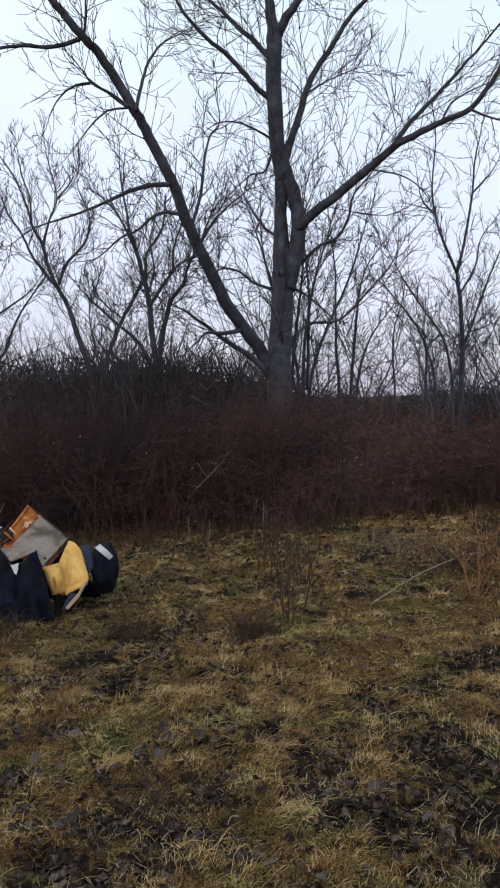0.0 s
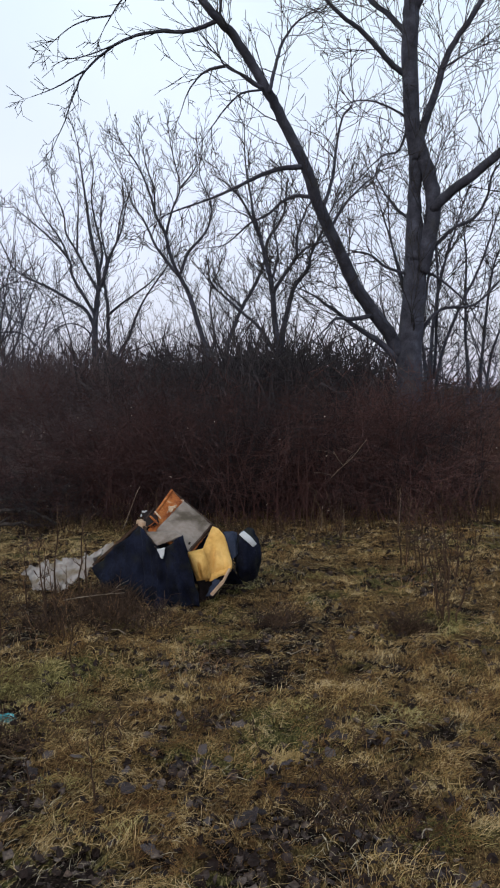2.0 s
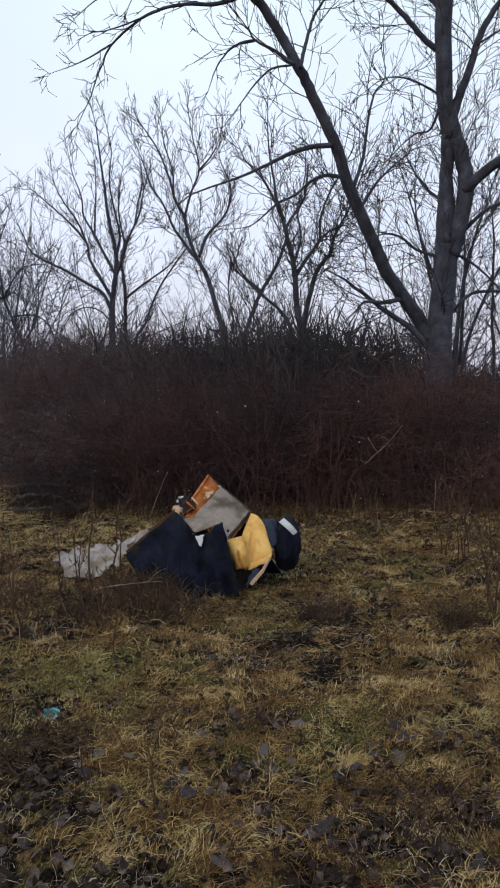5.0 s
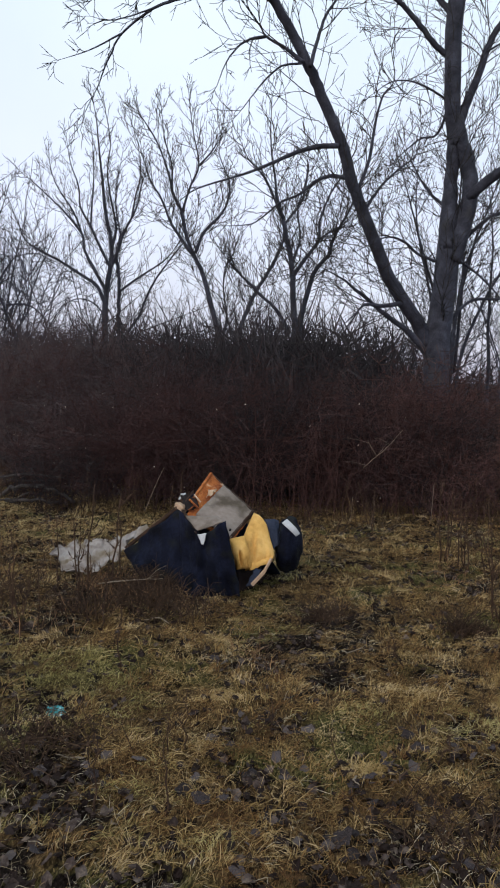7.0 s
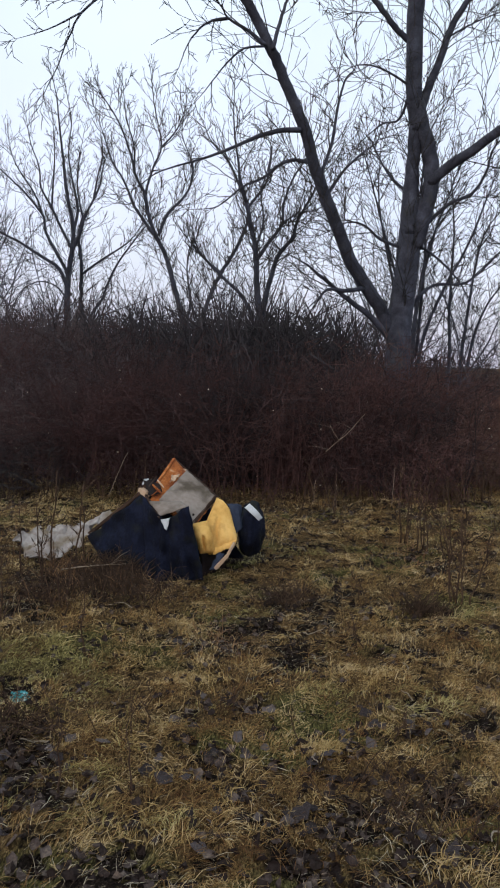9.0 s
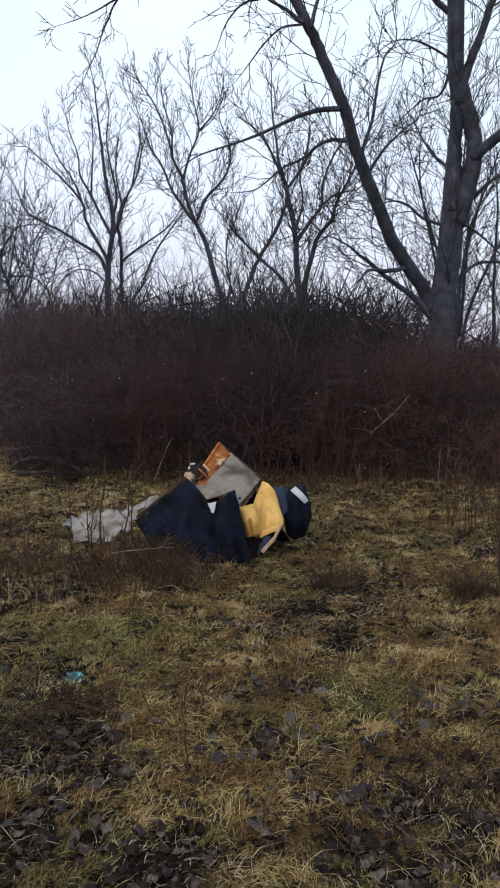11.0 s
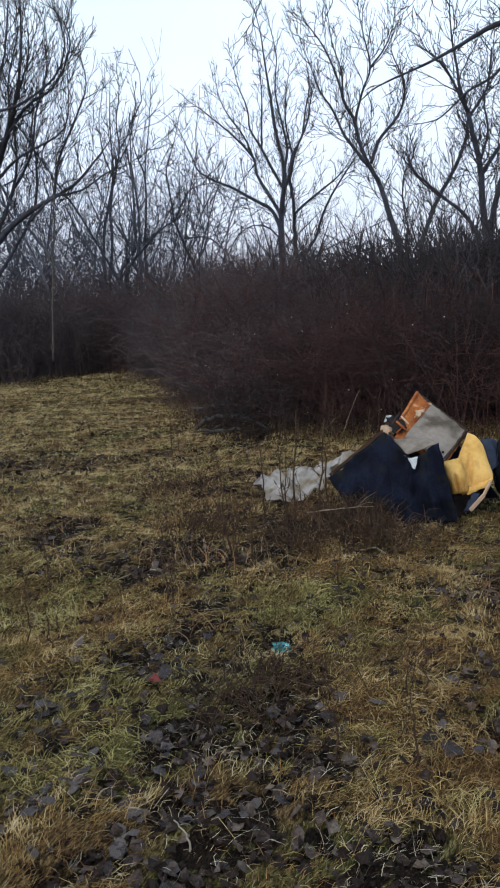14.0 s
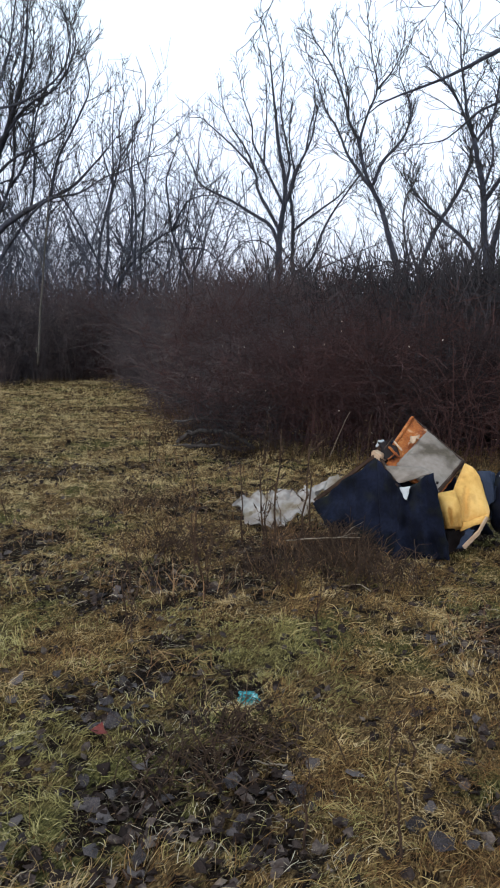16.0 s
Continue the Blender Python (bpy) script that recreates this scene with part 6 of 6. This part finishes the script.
def loft(left, right, nu, nv, thick, wave, scale, seed, bulge, tuck=1.0, ragged=0.0):
    """A soft slab between two curved edges: bellied, creased and rounded off at its rim."""
    la, ra = spline(left, 8), spline(right, 8)
    at = lambda c, v: c[min(int(v * (len(c) - 1)), len(c) - 2)].lerp(c[min(int(v * (len(c) - 1)), len(c) - 2) + 1], v * (len(c) - 1) - min(int(v * (len(c) - 1)), len(c) - 2))
    nrm = (ra[0] - la[0]).cross(la[-1] - la[0]).normalized()
    bm, top, bot = bmesh.new(), [], []
    for j in range(nv + 1):
        v, rt, rb = j / nv, [], []
        a, b = at(la, v), at(ra, v)
        for i in range(nu + 1):
            u = i / nu
            rim = min(1.0, 7 * min(u, 1 - u, v, 1 - v))
            q = a.lerp(b, u)
            f = q * scale + Vector((seed, seed, seed))
            crease = -0.045 * math.exp(-((u - 0.34 - 0.12 * v) / 0.07) ** 2) * math.sin(math.pi * min(1, v * 1.6)) - 0.018 * math.exp(-((u - 0.74) / 0.04) ** 2) * max(0, 1 - v * 2.2)
            lift = (wave * (noise.noise(f) + 0.5 * noise.noise(f * 2.4)) + tuck * crease) * rim + bulge * (math.sin(math.pi * u) * math.sin(math.pi * v)) ** 0.6
            if ragged:
                f = q * 22 + Vector((seed, 0, 3))
                q = q + Vector((noise.noise(f), noise.noise(f + Vector((9, 0, 0))), noise.noise(f + Vector((0, 9, 0))))) * ragged * (1 - 0.7 * rim)
            rt.append(bm.verts.new(q + nrm * (lift - (1 - math.sqrt(rim)) * thick * 0.5)))
            rb.append(bm.verts.new(q - nrm * thick))
        top.append(rt)
        bot.append(rb)
    for j in range(nv):
        for i in range(nu):
            bm.faces.new((top[j][i], top[j][i + 1], top[j + 1][i + 1], top[j + 1][i]))
            bm.faces.new((bot[j][i], bot[j + 1][i], bot[j + 1][i + 1], bot[j][i + 1]))
    for i in range(nu):
        bm.faces.new((top[0][i + 1], top[0][i], bot[0][i], bot[0][i + 1]))
        bm.faces.new((top[nv][i], top[nv][i + 1], bot[nv][i + 1], bot[nv][i]))
    for j in range(nv):
        bm.faces.new((top[j][0], top[j + 1][0], bot[j + 1][0], bot[j][0]))
        bm.faces.new((top[j + 1][nu], top[j][nu], bot[j][nu], bot[j + 1][nu]))
    return bm_mesh("loft", bm, True)


def rail(p, q, w, t):
    """A sawn batten from p to q, w wide and t thick, with eased edges."""
    p, q = Vector(p), Vector(q)
    d = (q - p).normalized()
    s = d.cross(Vector((0, 0, 1))).normalized()
    u = s.cross(d)
    bm = bmesh.new()
    ring = [(-w, -t), (w, -t), (w, t), (-w, t)]
    va = [bm.verts.new(p + s * x * 0.5 + u * z * 0.5) for x, z in ring]
    vb = [bm.verts.new(q + s * x * 0.5 + u * z * 0.5) for x, z in ring]
    bm.faces.new(va)
    bm.faces.new(list(reversed(vb)))
    for i in range(4):
        bm.faces.new((va[i], vb[i], vb[(i + 1) % 4], va[(i + 1) % 4]))
    bmesh.ops.bevel(bm, geom=bm.edges[:], offset=min(w, t) * 0.15, segments=2, affect="EDGES")
    return bm_mesh("rail", bm)


def off(ob, at):
    """Keeps world coordinates for the parts of a thing that stands at at."""
    for c in ob.children:
        c.location = -Vector(at)
    return ob


AT = (-4.0, 8.0, 0.0)
chair = thing("wrecked_armchair", AT, "overturned torn armchair dumped in the grass, navy fabric and yellow foam", "armchair")
# bottom frame, tipped up like a roof: wet plywood with grey lining over most of it
board = part("bottom_board", sheet([(-3.848, 7.86, 0.372), (-3.742, 8.21, 0.545), (-4.120, 8.36, 0.820), (-4.190, 7.90, 0.565)], 18, 18, 0.018, 0.008, 9, 1.0, 0, 0.008), RUST_PLY, chair, "wet orange plywood bottom board")
part("lining", sheet([(-3.850, 7.868, 0.405), (-3.750, 8.200, 0.562), (-4.000, 8.295, 0.742), (-4.130, 7.925, 0.562)], 18, 16, 0.006, 0.005, 7, 4.0, 0.006, 0.007), BOARD, board, "weathered grey lining board")
part("lining_flap", sheet([(-4.098, 7.770, 0.458), (-3.873, 7.775, 0.548), (-3.96, 7.93, 0.556), (-4.190, 7.862, 0.556)], 10, 8, 0.006, 0.004, 9, 6.0, 0.0, 0.004), BOARD, board, "torn grey lining flap")
part("scrape", sheet([(-4.090, 8.10, 0.668), (-4.049, 8.12, 0.680), (-4.030, 8.20, 0.722), (-4.086, 8.16, 0.712)], 10, 10, 0.003, 0.004, 16, 4.0, 0.0, 0.020), RAW_WOOD, board, "pale scraped patch of board")
# Sheet lies over the uncut board; its near-black stands in for shade inside.
part("opening_shade", sheet([(-4.190, 7.890, 0.580), (-4.120, 7.99, 0.618), (-4.205, 8.049, 0.690), (-4.270, 8.00, 0.690)], 10, 10, 0.003, 0.003, 16, 9.0, 0.0, 0.022), LINING_AND_SHADE, board, "near-black sheet on the board, standing in for a shaded broken opening")
part("slat", rail((-4.195, 7.985, 0.662), (-4.118, 7.955, 0.600), 0.016, 0.010), RUST_PLY, board, "split orange slat")
part("slat", rail((-4.172, 8.040, 0.690), (-4.112, 8.005, 0.640), 0.012, 0.008), RAW_WOOD, board, "pale splintered slat")
part("splinter", rail((-4.225, 7.965, 0.640), (-4.188, 8.075, 0.712), 0.009, 0.008), DARK_WOOD, board)
part("splinter", rail((-4.180, 7.900, 0.592), (-4.140, 7.975, 0.628), 0.008, 0.007), RUST_PLY, board)
# Small near-black patch on the lining, painted as the shade of a pinprick opening.
part("dot_shade", sheet([(-3.872, 7.925, 0.452), (-3.858, 7.930, 0.448), (-3.856, 7.938, 0.464), (-3.870, 7.934, 0.467)], 3, 3, 0.002, 0.001, 20, 2.0), LINING_AND_SHADE, board)
part("edge_rail", rail((-3.866, 7.880, 0.398), (-3.752, 8.208, 0.553), 0.034, 0.030), DARK_WOOD, chair)
part("edge_rail", rail((-4.130, 8.37, 0.812), (-3.735, 8.225, 0.538), 0.02, 0.028), DARK_WOOD, chair)
part("edge_rail", rail((-4.115, 8.35, 0.820), (-4.20, 7.97, 0.610), 0.022, 0.022), RUST_PLY, chair)
part("cross_rail", rail((-4.235, 7.93, 0.590), (-4.075, 7.765, 0.452), 0.020, 0.016), DARK_WOOD, chair)
part("rail_end", rail((-4.295, 8.00, 0.612), (-4.215, 7.935, 0.590), 0.055, 0.045), RAW_WOOD, chair, "pale broken rail end")
part("white_scrap", sheet([(-4.295, 8.04, 0.650), (-4.250, 8.05, 0.658), (-4.248, 8.07, 0.688), (-4.285, 8.06, 0.695)], 6, 6, 0.006, 0.02, 20, 3.0, 0.0, 0.014), WHITE_TAG, chair, "white torn scrap")
part("white_scrap", sheet([(-4.022, 7.692, 0.385), (-4.008, 7.692, 0.384), (-3.990, 7.700, 0.470), (-4.060, 7.705, 0.455)], 5, 5, 0.004, 0.006, 20, 8.0, 0.0, 0.006), WHITE_TAG, chair, "white torn lining corner")
part("bracket", rail((-4.275, 8.04, 0.650), (-4.19, 8.0, 0.605), 0.024, 0.03), DARK_WOOD, chair)
# navy sides
part("side_panel", sheet([(-4.50, 7.87, 0.02), (-4.03, 7.70, 0.00), (-4.262, 7.93, 0.592), (-4.755, 8.10, 0.205)], 30, 24, 0.03, 0.035, 5, 1.5, 0.03, 0.012, 0.014, 3.5), NAVY, chair, "navy fabric side, creased")
part("side_panel", sheet([(-4.16, 7.72, 0.00), (-3.93, 7.70, 0.00), (-4.052, 7.73, 0.448), (-4.256, 7.925, 0.588)], 20, 22, 0.03, 0.025, 7, 3.5, 0.02, 0.010, 0.012, 2.5), NAVY, chair)
part("front_panel", sheet([(-4.08, 7.66, 0.00), (-3.728, 7.69, 0.030), (-3.861, 7.725, 0.558), (-4.045, 7.715, 0.430)], 28, 26, 0.022, 0.034, 6, 5.5, 0.022, 0.016, 0.019, 3.5), NAVY, chair, "stiff navy fabric front panel")
part("back_panel", sheet([(-4.72, 8.25, 0.02), (-3.55, 8.45, 0.02), (-4.10, 8.40, 0.78), (-4.30, 8.10, 0.58)], 14, 12, 0.02, 0.02, 6, 9.0), NAVY, chair)
part("long_rail", rail((-4.262, 7.965, 0.612), (-4.755, 8.14, 0.21), 0.032, 0.026), DARK_WOOD, chair, "damp brown wooden rail")
# yellow foam: a soft folded slab
foam = part("foam", loft([(-3.730, 7.885, 0.180), (-3.781, 7.91, 0.307), (-3.768, 7.955, 0.407), (-3.752, 8.03, 0.479), (-3.722, 8.12, 0.572)],
                  [(-3.546, 7.965, 0.246), (-3.538, 7.99, 0.302), (-3.578, 8.06, 0.388), (-3.620, 8.11, 0.490), (-3.68, 8.13, 0.552)], 28, 30, 0.045, 0.012, 7, 2.5, 0.012, 0.8), FOAM, chair, "yellow upholstery foam, slumped and folded")
part("foam_fold", loft([(-3.785, 7.83, 0.183), (-3.820, 7.815, 0.306), (-3.852, 7.83, 0.406)],
                       [(-3.684, 7.868, 0.192), (-3.700, 7.862, 0.318), (-3.745, 7.892, 0.425)], 20, 20, 0.035, 0.012, 10, 6.5, 0.036), FOAM, foam)
part("foam_flange", sheet([(-3.700, 7.880, 0.172), (-3.552, 7.945, 0.228), (-3.535, 7.970, 0.276), (-3.690, 7.895, 0.225)], 14, 8, 0.018, 0.012, 12, 3.0, 0.008, 0.008), FOAM, foam)
part("arm_strip", sheet([(-3.556, 8.07, 0.300), (-3.520, 8.12, 0.340), (-3.540, 8.20, 0.500), (-3.640, 8.15, 0.515)], 12, 18, 0.03, 0.018, 9, 3.0, 0.02, 0.008, 0.008, 2.0), NAVY_LIGHT, chair, "faded navy fabric strip")
part("frame_leg", rail((-3.552, 7.95, 0.258), (-3.592, 7.875, 0.170), 0.015, 0.022), RAW_WOOD, chair, "raw softwood leg")
part("frame_leg", rail((-3.588, 7.872, 0.178), (-3.670, 7.81, 0.085), 0.016, 0.026), RAW_WOOD, chair, "raw softwood leg")
part("underside", sheet([(-3.80, 7.90, 0.00), (-3.70, 7.99, 0.00), (-3.60, 8.05, 0.25), (-3.80, 7.92, 0.19)], 10, 10, 0.02, 0.04, 8, 1.0, 0.0, 0.012), LINING_AND_SHADE, chair, "dark maroon torn lining")
part("lining_rag", sheet([(-3.715, 7.815, 0.070), (-3.672, 7.825, 0.075), (-3.610, 7.880, 0.185), (-3.655, 7.875, 0.195)], 10, 12, 0.006, 0.012, 14, 6.0, 0.0, 0.010), NAVY_LIGHT, chair, "torn grey-blue lining rag")


def cushion_mesh(center, rx, ry, rz, seed):
    """A stuffed roll: a swollen box, pinched along its seams."""
    bm = bmesh.new()
    bmesh.ops.create_icosphere(bm, subdivisions=4, radius=1.0)
    for v in bm.verts:
        x, y, z = v.co
        f = lambda a: math.copysign(abs(a) ** 0.97, a)
        p = Vector((f(x) * rx, f(y) * ry, f(z) * rz))
        p += v.co * (0.022 * noise.noise(Vector((x, y, z)) * 2.2 + Vector((seed, 0, 0))) + 0.010 * noise.noise(Vector((x, y, z)) * 6))
        v.co = p + Vector(center)
    return bm_mesh("cushion", bm, True)


off(chair, AT)
CU = (-3.45, 8.25, 0.0)
cushion = thing("arm_cushion", CU, "navy stuffed armchair arm lying beside the wreck", "cushion")
cover = part("cover", cushion_mesh((-3.470, 8.28, 0.300), 0.106, 0.19, 0.215, 1.0), NAVY, cushion)
part("lining_edge", loft([(-3.505, 8.100, 0.500), (-3.440, 8.092, 0.448), (-3.396, 8.120, 0.398)], [(-3.470, 8.128, 0.528), (-3.404, 8.115, 0.474), (-3.368, 8.138, 0.420)], 6, 14, 0.006, 0.005, 14, 5.0, 0.004, 0.0), WHITE_TAG, cover, "white torn lining edge")
part("seam", rail((-3.545, 8.14, 0.20), (-3.520, 8.11, 0.43), 0.006, 0.006), NAVY_LIGHT, cover)
off(cushion, CU)

RG = (-5.0, 8.1, 0.0)
rag = thing("torn_cloth", RG, "dirty white torn cloth lying in the grass", "cloth")
part("cloth", loft([(-5.32, 8.05, 0.188), (-5.24, 7.99, 0.095), (-5.138, 7.95, 0.034), (-4.923, 8.0, 0.057), (-4.758, 8.1, 0.204), (-4.668, 8.16, 0.307)],
                   [(-5.325, 8.08, 0.205), (-5.187, 8.2, 0.217), (-5.024, 8.25, 0.245), (-4.843, 8.25, 0.281), (-4.694, 8.2, 0.340)], 26, 60, 0.008, 0.055, 9, 1.0, -0.02, 0.3, 0.055), WHITE_CLOTH, rag)
part("cloth_strip", sheet([(-4.680, 8.16, 0.290), (-4.572, 8.20, 0.380), (-4.615, 8.24, 0.405), (-4.735, 8.2, 0.328)], 16, 10, 0.008, 0.014, 12, 4.0, 0.0, 0.012), WHITE_CLOTH, rag)
part("cloth_fold", sheet([(-5.20, 7.99, 0.075), (-4.98, 7.985, 0.060), (-4.97, 8.04, 0.130), (-5.17, 8.05, 0.150)], 18, 8, 0.006, 0.022, 14, 7.0, 0.012, 0.014), WHITE_CLOTH, rag)
off(rag, RG)


# ---- litter ----
def scrap(at, size, seed, mat, name, label):
    ob = thing(name, (at[0], at[1], bump_height(*at)), label, "litter")
    bm = bmesh.new()
    bmesh.ops.create_icosphere(bm, subdivisions=3, radius=1.0)
    for v in bm.verts:
        k = 1 + 0.55 * noise.noise(v.co * 1.7 + Vector((seed, 0, 0))) + 0.35 * noise.noise(v.co * 4.0 + Vector((0, seed, 0)))
        v.co = Vector((v.co.x * size * k, v.co.y * size * 0.7 * k, max(-0.01, v.co.z * size * 0.45 * k + size * 0.35 + 0.014)))
    part("film", bm, mat, ob)
    return ob


red_mesh = leaves[2].copy()
red_mesh.materials.clear()
red = part("blade", red_mesh, RED_LEAF, thing("red_leaf", (-4.555, 5.09, bump_height(-4.555, 5.09) + 0.045), "single bright red fallen leaf on the grass", "leaf"))
red.scale = (0.075, 0.095, 0.09)
scrap((-4.18, 5.55), 0.047, 3.0, TEAL, "plastic_wrapper", "crumpled teal plastic wrapper in the grass, white glints painted into its colour")
